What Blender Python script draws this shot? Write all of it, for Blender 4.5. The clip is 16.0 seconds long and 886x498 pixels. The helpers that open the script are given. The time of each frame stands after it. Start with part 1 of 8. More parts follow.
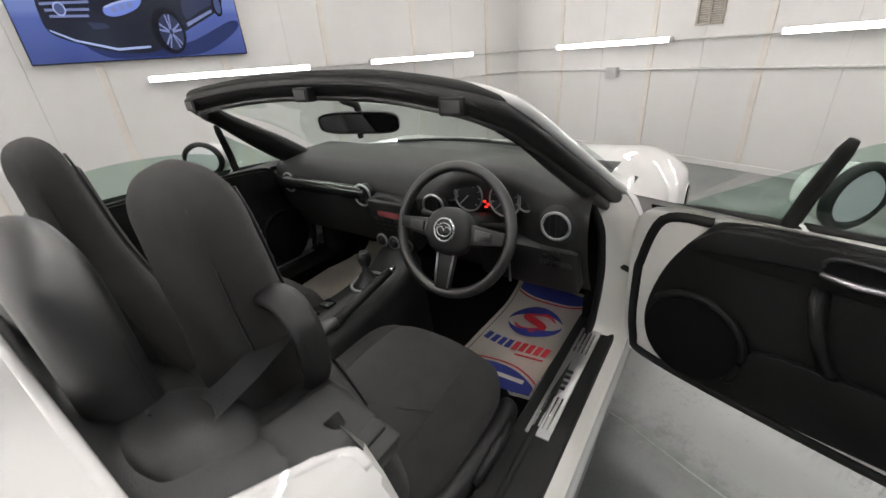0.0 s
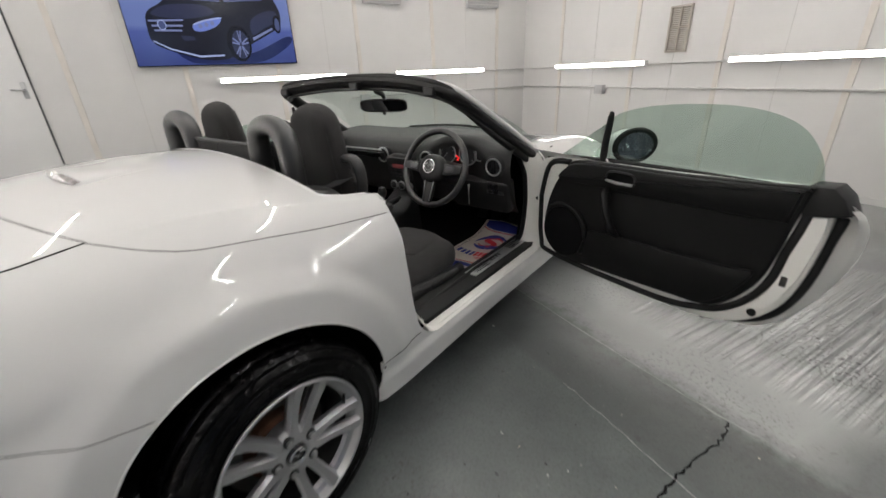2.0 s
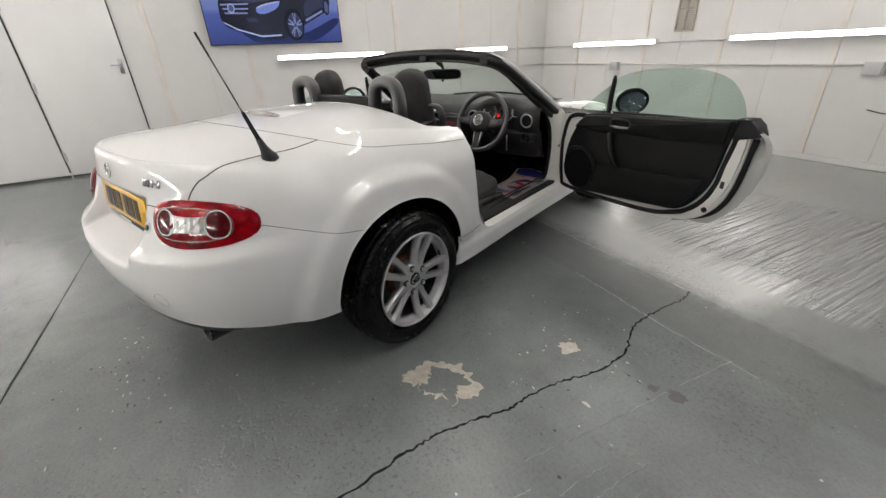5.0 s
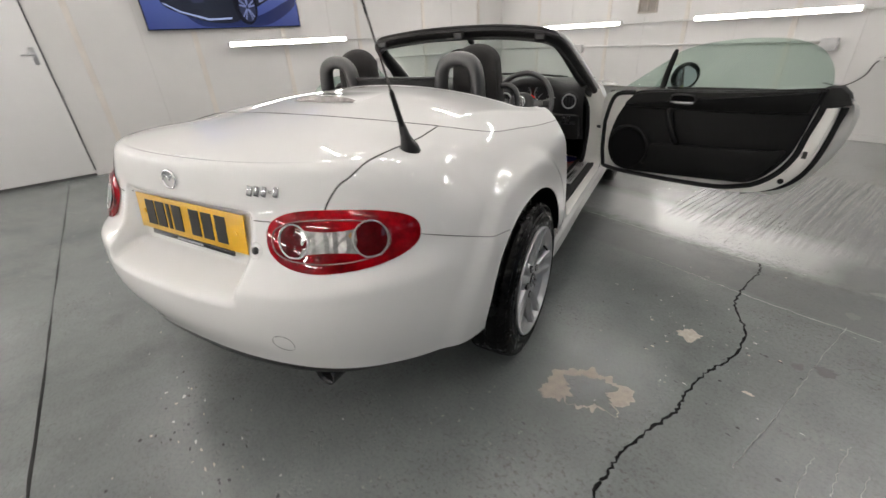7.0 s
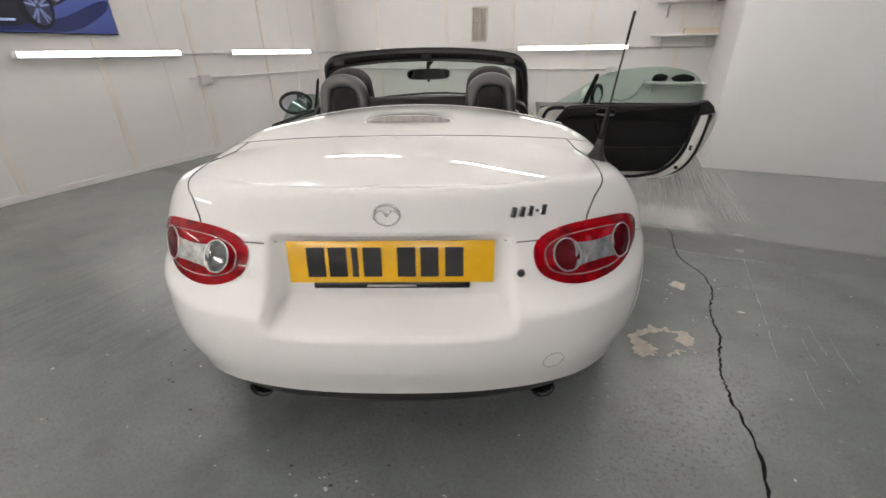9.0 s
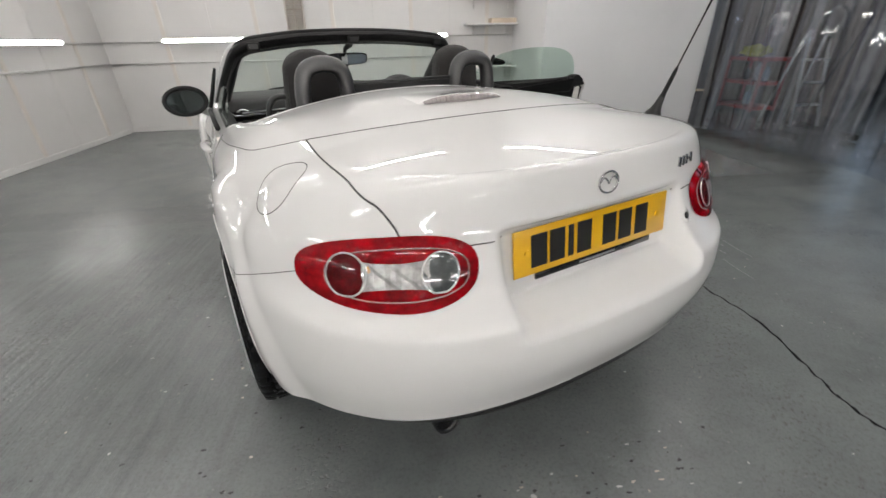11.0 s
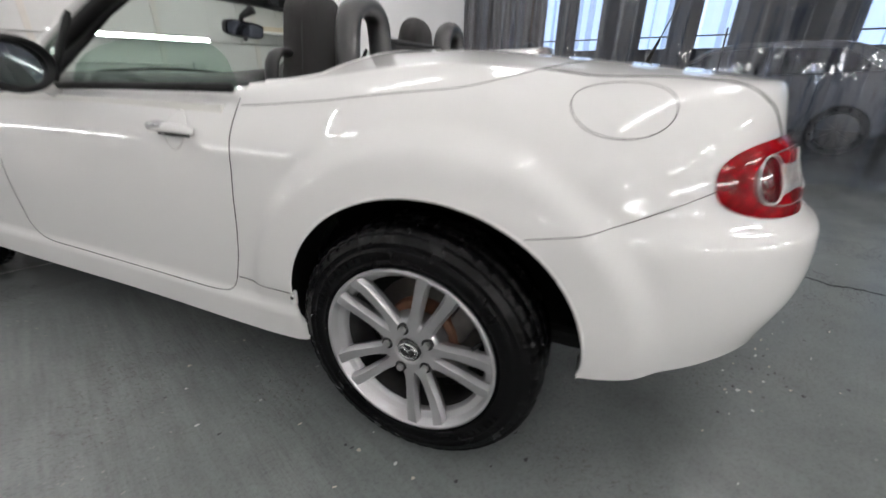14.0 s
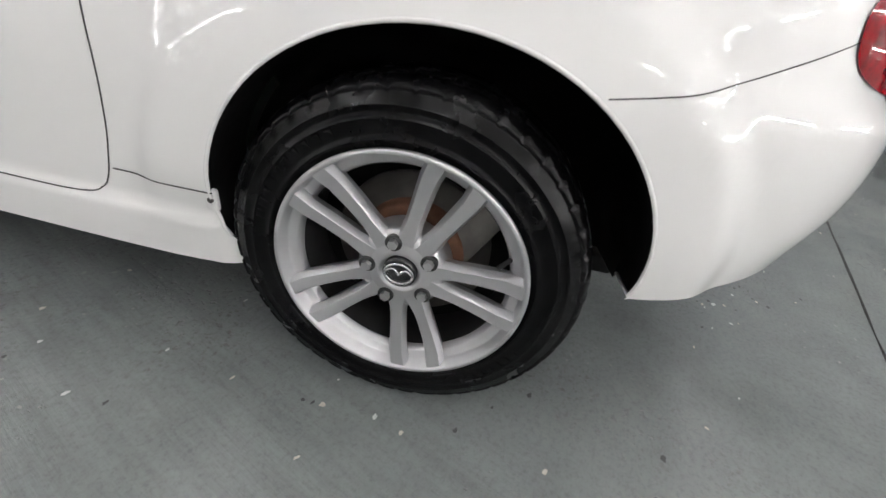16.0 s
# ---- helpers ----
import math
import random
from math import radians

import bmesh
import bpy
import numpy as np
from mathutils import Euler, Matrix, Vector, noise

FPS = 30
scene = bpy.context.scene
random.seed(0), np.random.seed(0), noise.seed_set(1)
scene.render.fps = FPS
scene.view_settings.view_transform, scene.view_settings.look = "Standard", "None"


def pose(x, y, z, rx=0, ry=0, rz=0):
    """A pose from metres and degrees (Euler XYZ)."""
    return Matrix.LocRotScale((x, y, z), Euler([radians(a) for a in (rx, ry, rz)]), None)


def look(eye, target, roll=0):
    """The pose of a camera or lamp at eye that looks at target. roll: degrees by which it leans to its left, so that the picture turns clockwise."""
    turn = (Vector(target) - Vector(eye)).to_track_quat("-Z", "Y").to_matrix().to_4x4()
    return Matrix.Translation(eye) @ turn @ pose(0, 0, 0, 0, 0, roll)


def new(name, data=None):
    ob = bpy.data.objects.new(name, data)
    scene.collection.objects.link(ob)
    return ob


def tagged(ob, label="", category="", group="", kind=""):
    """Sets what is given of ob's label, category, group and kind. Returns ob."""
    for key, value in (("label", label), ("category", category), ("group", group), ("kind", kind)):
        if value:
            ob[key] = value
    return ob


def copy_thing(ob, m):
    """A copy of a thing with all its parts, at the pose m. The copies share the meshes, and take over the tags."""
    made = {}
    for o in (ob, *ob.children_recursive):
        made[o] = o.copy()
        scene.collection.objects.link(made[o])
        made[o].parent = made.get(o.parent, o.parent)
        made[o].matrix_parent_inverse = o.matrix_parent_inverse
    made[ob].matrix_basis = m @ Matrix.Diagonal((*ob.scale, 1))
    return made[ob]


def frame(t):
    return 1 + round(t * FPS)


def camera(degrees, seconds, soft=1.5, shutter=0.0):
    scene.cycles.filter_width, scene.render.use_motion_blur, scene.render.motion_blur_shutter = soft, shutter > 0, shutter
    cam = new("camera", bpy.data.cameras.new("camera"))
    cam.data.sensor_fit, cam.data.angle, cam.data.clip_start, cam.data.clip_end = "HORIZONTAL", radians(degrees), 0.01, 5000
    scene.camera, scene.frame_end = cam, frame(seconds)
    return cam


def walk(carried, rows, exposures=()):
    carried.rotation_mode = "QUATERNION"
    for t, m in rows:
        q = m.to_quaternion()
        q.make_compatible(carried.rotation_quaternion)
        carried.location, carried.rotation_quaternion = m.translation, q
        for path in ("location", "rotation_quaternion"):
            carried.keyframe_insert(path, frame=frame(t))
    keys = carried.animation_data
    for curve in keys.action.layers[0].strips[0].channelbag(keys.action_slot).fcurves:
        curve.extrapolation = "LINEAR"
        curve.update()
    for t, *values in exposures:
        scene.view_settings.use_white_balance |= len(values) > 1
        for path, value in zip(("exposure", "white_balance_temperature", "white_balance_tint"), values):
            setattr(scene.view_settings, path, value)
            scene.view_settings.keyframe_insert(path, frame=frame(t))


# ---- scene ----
cam = camera(95.4, 16.0, shutter=0.4)
PATH = [
    (0, (0.953, 0.322, 1.206), (-0.104, 1.783, 0.341), -4.4),
    (0.5, (1.03, 0.271, 1.185), (-0.063, 1.711, 0.329), -3.2),
    (1, (1.175, 0.082, 1.188), (0.086, 1.549, 0.375), -2.7),
    (1.5, (1.375, -0.115, 1.199), (0.299, 1.383, 0.426), -2.6),
    (2, (1.608, -0.341, 1.186), (0.473, 1.096, 0.382), -2.4),
    (2.5, (1.725, -0.596, 1.178), (0.571, 0.807, 0.341), -3.2),
    (3, (1.824, -0.804, 1.179), (0.676, 0.594, 0.328), -3.0),
    (3.5, (1.946, -0.923, 1.177), (0.757, 0.441, 0.324), -2.9),
    (6, (1.77, -1.136, 1.164), (0.647, 0.24, 0.245), -3.1),
    (6.5, (1.5, -1.186, 1.142), (0.443, 0.216, 0.185), -5.1),
    (7, (1.2, -1.308, 1.136), (0.308, 0.223, 0.209), -3.2),
    (7.5, (0.947, -1.425, 1.162), (0.284, 0.243, 0.279), -2.7),
    (8, (0.67, -1.502, 1.142), (0.176, 0.212, 0.237), -3.7),
    (8.5, (0.402, -1.566, 1.157), (0.143, 0.202, 0.258), -1.2),
    (9, (0.15, -1.621, 1.173), (0.114, 0.173, 0.291), -0.8),
    (11.5, (-0.969, -1.225, 1.12), (0.119, 0.163, 0.178), -1.2),
    (12, (-1.151, -1.123, 1.14), (0.138, 0.079, 0.196), -0.8),
    (12.5, (-1.286, -1.005, 1.137), (0.093, 0.138, 0.247), 0.1),
    (13, (-1.401, -0.83, 1.102), (0.079, 0.184, 0.22), -1.1),
    (13.5, (-1.52, -0.663, 1.065), (0.045, 0.232, 0.2), -2.4),
    (14, (-1.506, -0.356, 0.881), (0.192, 0.334, 0.081), 1.3),
    (14.5, (-1.385, -0.162, 0.694), (0.323, 0.243, -0.262), 4.0),
    (15, (-1.347, -0.128, 0.645), (0.354, 0.152, -0.373), 6.8),
    (15.5, (-1.343, -0.126, 0.638), (0.362, 0.108, -0.380), 7.6),
    (16, (-1.353, -0.129, 0.688), (0.322, 0.072, -0.380), 8.6),
]
walk(cam, [(t, look(eye, target, roll)) for t, eye, target, roll in PATH],
     exposures=[(0, 0.22, 6500, 10), (0.7, 0.10, 6500, 10), (1.5, -0.04, 6540, 10), (3.5, 0.02, 6560, 10), (6, 0.05, 6580, 10), (9, -0.15, 6640, 11), (11.5, -0.16, 6400, 10), (13.5, -0.12, 6300, 10), (14.5, 0.03, 6330, 11), (15, 0.27, 6290, 10), (16, 0.37, 6280, 10)])

# ---- world and exposure ----
scene.view_settings.exposure = 0.0
world = bpy.data.worlds.new("world")
scene.world = world
world.use_nodes = True
wn = world.node_tree.nodes
sky = wn.new("ShaderNodeTexSky")
sky.sky_type, sky.sun_disc, sky.sun_elevation, sky.sun_rotation = "NISHITA", False, radians(35), radians(100)
wn["Background"].inputs["Strength"].default_value = 0.12
world.node_tree.links.new(sky.outputs[0], wn["Background"].inputs["Color"])
TUBE_LIGHT = 30.0
CEILING_LIGHT = 98.0
WINDOW_LIGHT = 1.7


# ---- materials ----
def material(name, colour, rough=0.5, metal=0.0, coat=0.0, vary=0.0, scale=6.0, bump=0.0, bump_scale=80.0,
             rough_vary=0.0, transmission=0.0, emission=None, strength=0.0, sheen=0.0, second=None, stretch=None, coords="Object", spec=0.5):
    m = bpy.data.materials.new(name)
    m.use_nodes = True
    n, l = m.node_tree.nodes, m.node_tree.links
    b = n["Principled BSDF"]
    b.inputs["Base Color"].default_value = (*colour, 1)
    b.inputs["Roughness"].default_value = rough
    b.inputs["Metallic"].default_value = metal
    b.inputs["Specular IOR Level"].default_value = spec
    b.inputs["Coat Weight"].default_value = coat
    b.inputs["Coat Roughness"].default_value = 0.008
    b.inputs["Transmission Weight"].default_value = transmission
    b.inputs["Sheen Weight"].default_value = sheen
    if emission:
        b.inputs["Emission Color"].default_value = (*emission, 1)
        b.inputs["Emission Strength"].default_value = strength
    if not (vary or bump or rough_vary):
        return m
    tc = n.new("ShaderNodeTexCoord")
    mp = n.new("ShaderNodeMapping")
    l.new(tc.outputs[coords], mp.inputs[0])
    if stretch:
        mp.inputs["Scale"].default_value = stretch
    if vary or rough_vary:
        big = n.new("ShaderNodeTexNoise")
        big.inputs["Scale"].default_value, big.inputs["Detail"].default_value = scale, 8
        big.inputs["Roughness"].default_value = 0.62
        l.new(mp.outputs[0], big.inputs["Vector"])
        if vary:
            r = n.new("ShaderNodeValToRGB")
            dark = second or tuple(c * (1 - vary) for c in colour)
            r.color_ramp.elements[0].position, r.color_ramp.elements[1].position = 0.32, 0.66
            r.color_ramp.elements[0].color, r.color_ramp.elements[1].color = (*dark, 1), (*colour, 1)
            l.new(big.outputs[0], r.inputs[0])
            l.new(r.outputs[0], b.inputs["Base Color"])
        if rough_vary:
            k = n.new("ShaderNodeMapRange")
            k.inputs["To Min"].default_value, k.inputs["To Max"].default_value = rough - rough_vary, rough + rough_vary
            l.new(big.outputs[0], k.inputs[0])
            l.new(k.outputs[0], b.inputs["Roughness"])
    if bump:
        fine = n.new("ShaderNodeTexNoise")
        fine.inputs["Scale"].default_value, fine.inputs["Detail"].default_value = bump_scale, 5
        l.new(mp.outputs[0], fine.inputs["Vector"])
        bp = n.new("ShaderNodeBump")
        bp.inputs["Strength"].default_value, bp.inputs["Distance"].default_value = bump, 0.004
        l.new(fine.outputs[0], bp.inputs["Height"])
        l.new(bp.outputs[0], b.inputs["Normal"])
    return m


PAINT = material("white_car_paint", (0.76, 0.755, 0.74), 0.42, coat=1.0, spec=0.1, rough_vary=0.03, scale=3)
JAMB = material("white_jamb_paint", (0.78, 0.77, 0.73), 0.35, coat=0.5)
SEAM = material("dark_panel_gap", (0.05, 0.049, 0.047), 0.8)
TYRE = material("tyre_rubber", (0.0030, 0.0030, 0.0033), 0.26, spec=0.16, vary=0.5, scale=12, bump=0.08, bump_scale=150, rough_vary=0.1)
ALLOY = material("silver_alloy", (0.54, 0.54, 0.55), 0.33, metal=0.76, rough_vary=0.03, scale=30)
STEEL = material("dull_steel", (0.10, 0.095, 0.09), 0.45, metal=0.9, vary=0.4, scale=25)
DISCM = material("worn_brake_disc", (0.19, 0.178, 0.165), 0.42, metal=0.6, vary=0.3, scale=30)
RUST = material("rusty_hub", (0.20, 0.09, 0.05), 0.8, vary=0.5, scale=40)
CHROME = material("chrome", (0.80, 0.80, 0.81), 0.08, metal=1.0)
BADGE = material("smoked_chrome", (0.36, 0.36, 0.37), 0.18, metal=1.0)
SATIN = material("satin_silver", (0.58, 0.58, 0.58), 0.28, metal=0.9)
BLACK = material("black_plastic", (0.014, 0.014, 0.0142), 0.44, spec=0.5, bump=0.2, bump_scale=500, rough_vary=0.06, scale=20)
GLOSSBLACK = material("gloss_black", (0.012, 0.012, 0.013), 0.12, coat=0.6)
REARTRIM = material("black_moulded_trim", (0.011, 0.011, 0.0112), 0.40, spec=0.6, bump=0.2, bump_scale=700, rough_vary=0.06, scale=9)
VINYL = material("black_vinyl", (0.019, 0.0188, 0.0193), 0.34, spec=1.0, bump=0.14, bump_scale=900, rough_vary=0.06, scale=9, vary=0.2)
FRAMEM = material("black_screen_surround", (0.012, 0.0118, 0.0118), 0.45, spec=0.35, bump=0.15, bump_scale=700, vary=0.2, scale=9)
DASHM = material("soft_dash_vinyl", (0.023, 0.0225, 0.0226), 0.50, spec=0.45, bump=0.35, bump_scale=350, vary=0.15, scale=10)
DOORTRIM = material("black_door_trim", (0.0075, 0.0075, 0.0075), 0.46, spec=0.16, bump=0.35, bump_scale=420, vary=0.2, scale=9)
RUBBER = material("black_rubber_seal", (0.007, 0.007, 0.007), 0.6, spec=0.3, bump=0.1, bump_scale=300)
CLOTH = material("black_seat_cloth", (0.041, 0.0388, 0.038), 0.92, spec=0.2, sheen=0.12, bump=0.6, bump_scale=900, vary=0.25, scale=14)
CLOTHMID = material("charcoal_seat_cloth", (0.053, 0.050, 0.049), 0.92, spec=0.2, sheen=0.14, bump=0.7, bump_scale=700, vary=0.2, scale=20)
CARPET = material("black_carpet", (0.005, 0.005, 0.0055), 0.95, spec=0.1, bump=0.8, bump_scale=600)
LINER = material("black_arch_liner", (0.004, 0.004, 0.004), 0.8, spec=0.15, bump=0.4, bump_scale=60)
WEB = material("seat_belt_webbing", (0.05, 0.05, 0.052), 0.7, bump=0.5, bump_scale=500)
WALLP = material("painted_wall_panel", (0.66, 0.65, 0.635), 0.42, vary=0.06, scale=1.6, bump=0.22, bump_scale=28, rough_vary=0.12)
TRIMP = material("cream_joint_strip", (0.68, 0.64, 0.59), 0.5, vary=0.1, scale=4, bump=0.2, bump_scale=30)
SHEET = material("white_plastic_sheet", (0.82, 0.822, 0.82), 0.33, vary=0.05, scale=0.9, bump=0.3, bump_scale=3.5, rough_vary=0.08)
CEIL = material("ceiling_board", (0.76, 0.75, 0.73), 0.7, vary=0.06, scale=2)
CONDUIT = material("grey_conduit", (0.60, 0.59, 0.57), 0.45, vary=0.15, scale=8)
BOXGREY = material("grey_junction_box", (0.50, 0.50, 0.50), 0.5, vary=0.1, scale=20)
TUBE = material("lamp_tube", (0.9, 0.9, 0.9), 0.4, emission=(1.0, 0.965, 0.935), strength=TUBE_LIGHT)
CEILTUBE = material("ceiling_lamp_tube", (0.9, 0.9, 0.9), 0.4, emission=(1.0, 0.963, 0.942), strength=CEILING_LIGHT)
LAMPCASE = material("lamp_casing", (0.75, 0.75, 0.74), 0.4)
SCREENBLACK = material("screen_bezel", (0.012, 0.012, 0.015), 0.25)


def glass(name, tint, rough=0.0):
    """Thin pane: mostly clear, tinted, with a clean reflection."""
    m = bpy.data.materials.new(name)
    m.use_nodes = True
    n, l = m.node_tree.nodes, m.node_tree.links
    n.remove(n["Principled BSDF"])
    t, g, mix, f = n.new("ShaderNodeBsdfTransparent"), n.new("ShaderNodeBsdfGlossy"), n.new("ShaderNodeMixShader"), n.new("ShaderNodeLayerWeight")
    t.inputs[0].default_value = (*tint, 1)
    g.inputs["Roughness"].default_value = rough
    f.inputs["Blend"].default_value = 0.5
    p, k = n.new("ShaderNodeMath"), n.new("ShaderNodeMath")
    p.operation, k.operation = "POWER", "MULTIPLY_ADD"
    p.inputs[1].default_value, k.inputs[1].default_value, k.inputs[2].default_value = 4.5, 0.6, 0.035
    l.new(f.outputs["Facing"], p.inputs[0])
    l.new(p.outputs[0], k.inputs[0])
    l.new(k.outputs[0], mix.inputs[0])
    l.new(t.outputs[0], mix.inputs[1])
    l.new(g.outputs[0], mix.inputs[2])
    l.new(mix.outputs[0], n["Material Output"].inputs[0])
    return m


GLASS = glass("green_car_glass", (0.78, 0.86, 0.82))
MIRROR = material("mirror_glass", (0.75, 0.78, 0.82), 0.01, metal=1.0)


def floor_material():
    """Grey painted concrete: blotches, scuffs, polished patches, brushed ridges with a painted sheen."""
    m = material("grey_painted_concrete", (0.18, 0.185, 0.182), 0.36)
    n, l = m.node_tree.nodes, m.node_tree.links
    b = n["Principled BSDF"]
    tc = n.new("ShaderNodeTexCoord")

    def tex(scale, detail, stretch=None, rough=0.6):
        mp, t = n.new("ShaderNodeMapping"), n.new("ShaderNodeTexNoise")
        if stretch:
            mp.inputs["Scale"].default_value = stretch
        t.inputs["Scale"].default_value, t.inputs["Detail"].default_value, t.inputs["Roughness"].default_value = scale, detail, rough
        l.new(tc.outputs["Object"], mp.inputs[0])
        l.new(mp.outputs[0], t.inputs["Vector"])
        return t.outputs[0]

    def ramp(fac, *stops):
        r = n.new("ShaderNodeValToRGB")
        while len(r.color_ramp.elements) < len(stops):
            r.color_ramp.elements.new(0.5)
        for e, (p, c) in zip(r.color_ramp.elements, stops):
            e.position, e.color = p, (*c, 1)
        l.new(fac, r.inputs[0])
        return r.outputs[0]

    def mix(kind, fac, a, c):
        x = n.new("ShaderNodeMix")
        x.data_type, x.blend_type = "RGBA", kind
        x.inputs[0].default_value = fac
        l.new(a, x.inputs[6])
        l.new(c, x.inputs[7])
        return x.outputs[2]

    def area(u0, u1, v0, v1, soft, fray=0.35):
        """1 inside a rectangle of the floor, with a frayed edge."""
        sep = n.new("ShaderNodeSeparateXYZ")
        warp = n.new("ShaderNodeVectorMath")
        nz = n.new("ShaderNodeTexNoise")
        nz.inputs["Scale"].default_value, nz.inputs["Detail"].default_value = 3.0, 8
        l.new(tc.outputs["Object"], nz.inputs["Vector"])
        warp.operation = "MULTIPLY_ADD"
        warp.inputs[1].default_value = (fray, fray, 0)
        l.new(nz.outputs["Color"], warp.inputs[0])
        l.new(tc.outputs["Object"], warp.inputs[2])
        l.new(warp.outputs[0], sep.inputs[0])
        out = None
        for axis, lo, hi in ((0, u0, u1), (1, v0, v1)):
            for edge, sgn in ((lo, 1), (hi, -1)):
                r = n.new("ShaderNodeMapRange")
                r.inputs["From Min"].default_value, r.inputs["From Max"].default_value = edge + fray / 2 - sgn * soft, edge + fray / 2 + sgn * soft
                l.new(sep.outputs[axis], r.inputs[0])
                if out is None:
                    out = r.outputs[0]
                else:
                    k = n.new("ShaderNodeMath")
                    k.operation = "MULTIPLY"
                    l.new(out, k.inputs[0])
                    l.new(r.outputs[0], k.inputs[1])
                    out = k.outputs[0]
        return out

    def blend(fac, a, colour):
        x = n.new("ShaderNodeMix")
        x.data_type = "RGBA"
        l.new(fac, x.inputs[0])
        l.new(a, x.inputs[6])
        x.inputs[7].default_value = (*colour, 1)
        return x.outputs[2]

    def times(a, c):
        k = n.new("ShaderNodeMath")
        k.operation = "MULTIPLY"
        l.new(a, k.inputs[0])
        if isinstance(c, float):
            k.inputs[1].default_value = c
        else:
            l.new(c, k.inputs[1])
        return k.outputs[0]

    # ridged patch; its bump is real relief, its lighter colour a painted lamp reflection
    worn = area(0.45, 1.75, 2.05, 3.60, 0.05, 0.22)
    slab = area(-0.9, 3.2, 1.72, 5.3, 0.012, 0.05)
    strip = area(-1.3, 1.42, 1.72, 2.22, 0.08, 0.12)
    band = area(-4.2, 3.7, 1.36, 1.71, 0.015, 0.04)
    base = ramp(tex(0.7, 6), (0.3, (0.118, 0.130, 0.128)), (0.7, (0.180, 0.193, 0.189)))
    grain = ramp(tex(85, 6, rough=0.8), (0.34, (0.50, 0.50, 0.50)), (0.50, (1, 1, 1)), (0.70, (1.15, 1.15, 1.15)))
    scuff = ramp(tex(9, 8, rough=0.6), (0.46, (0, 0, 0)), (0.9, (0.05, 0.05, 0.048)))
    streak = ramp(tex(2.4, 6, (11, 0.9, 1), 0.7), (0.34, (0.74, 0.74, 0.74)), (0.60, (1.12, 1.12, 1.12)))
    combed = area(-2.3, -0.75, -0.9, 1.2, 0.2)
    lined = mix("MULTIPLY", 0.5, base, streak)
    l.new(times(combed, 0.55), lined.node.inputs[0])
    patchy = ramp(tex(2.2, 9, rough=0.7), (0.25, (0.70, 0.70, 0.70)), (0.46, (0.98, 0.98, 0.98)), (0.78, (1.16, 1.16, 1.14)))
    col = mix("ADD", 0.3, mix("MULTIPLY", 0.45, mix("MULTIPLY", 0.9, lined, patchy), grain), scuff)
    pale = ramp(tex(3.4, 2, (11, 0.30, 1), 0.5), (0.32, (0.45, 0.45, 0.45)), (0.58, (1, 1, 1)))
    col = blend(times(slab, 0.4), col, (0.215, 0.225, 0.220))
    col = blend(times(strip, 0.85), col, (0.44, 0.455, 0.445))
    # lightens the ridges in the colour, standing for the wall lamp's reflection
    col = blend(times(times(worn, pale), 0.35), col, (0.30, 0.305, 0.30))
    col = blend(times(band, 0.5), col, (0.115, 0.121, 0.119))
    dark = ramp(tex(16, 8, rough=0.8), (0.45, (0, 0, 0)), (0.60, (1, 1, 1)))
    col = blend(times(times(area(-4.2, 3.7, 1.62, 1.76, 0.07), dark), 0.5), col, (0.085, 0.085, 0.08))
    # broken, pitted paint in loose patches
    pit = times(ramp(tex(60, 3, rough=0.7), (0.56, (0, 0, 0)), (0.64, (1, 1, 1))), ramp(tex(1.3, 5, rough=0.7), (0.48, (0, 0, 0)), (0.60, (1, 1, 1))))
    col = blend(times(pit, 0.55), col, (0.085, 0.078, 0.070))
    chips = times(ramp(tex(42, 2, rough=0.6), (0.66, (0, 0, 0)), (0.70, (1, 1, 1))), ramp(tex(1.7, 5, rough=0.7), (0.50, (0, 0, 0)), (0.62, (1, 1, 1))))
    col = blend(times(chips, 0.5), col, (0.36, 0.35, 0.32))
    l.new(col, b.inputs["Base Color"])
    k = n.new("ShaderNodeMapRange")
    k.inputs["To Min"].default_value, k.inputs["To Max"].default_value = 0.215, 0.268
    l.new(tex(1.6, 4, None, 0.5), k.inputs[0])
    l.new(times(slab, 0.85), b.inputs["Coat Weight"])
    b.inputs["Coat Roughness"].default_value = 0.17
    r = n.new("ShaderNodeMix")
    l.new(slab, r.inputs[0])
    l.new(k.outputs[0], r.inputs[2])
    r.inputs[3].default_value = 0.20
    l.new(r.outputs[0], b.inputs["Roughness"])
    bp = n.new("ShaderNodeBump")
    bp.inputs["Strength"].default_value, bp.inputs["Distance"].default_value = 0.17, 0.006
    l.new(tex(26, 10, rough=0.75), bp.inputs["Height"])
    hole = n.new("ShaderNodeBump")
    hole.invert = True
    hole.inputs["Strength"].default_value, hole.inputs["Distance"].default_value = 0.6, 0.003
    l.new(pit, hole.inputs["Height"])
    l.new(bp.outputs[0], hole.inputs["Normal"])
    bp2 = n.new("ShaderNodeBump")
    bp2.inputs["Distance"].default_value = 0.006
    l.new(times(combed, 0.42), bp2.inputs["Strength"])
    l.new(tex(3.0, 4, (12, 1.0, 1)), bp2.inputs["Height"])
    l.new(hole.outputs[0], bp2.inputs["Normal"])
    ridge = n.new("ShaderNodeBump")
    ridge.inputs["Distance"].default_value = 0.026
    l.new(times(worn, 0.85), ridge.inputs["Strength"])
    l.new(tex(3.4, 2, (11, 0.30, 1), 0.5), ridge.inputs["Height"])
    l.new(bp2.outputs[0], ridge.inputs["Normal"])
    l.new(ridge.outputs[0], b.inputs["Normal"])
    l.new(ridge.outputs[0], b.inputs["Coat Normal"])
    return m


FLOOR = floor_material()


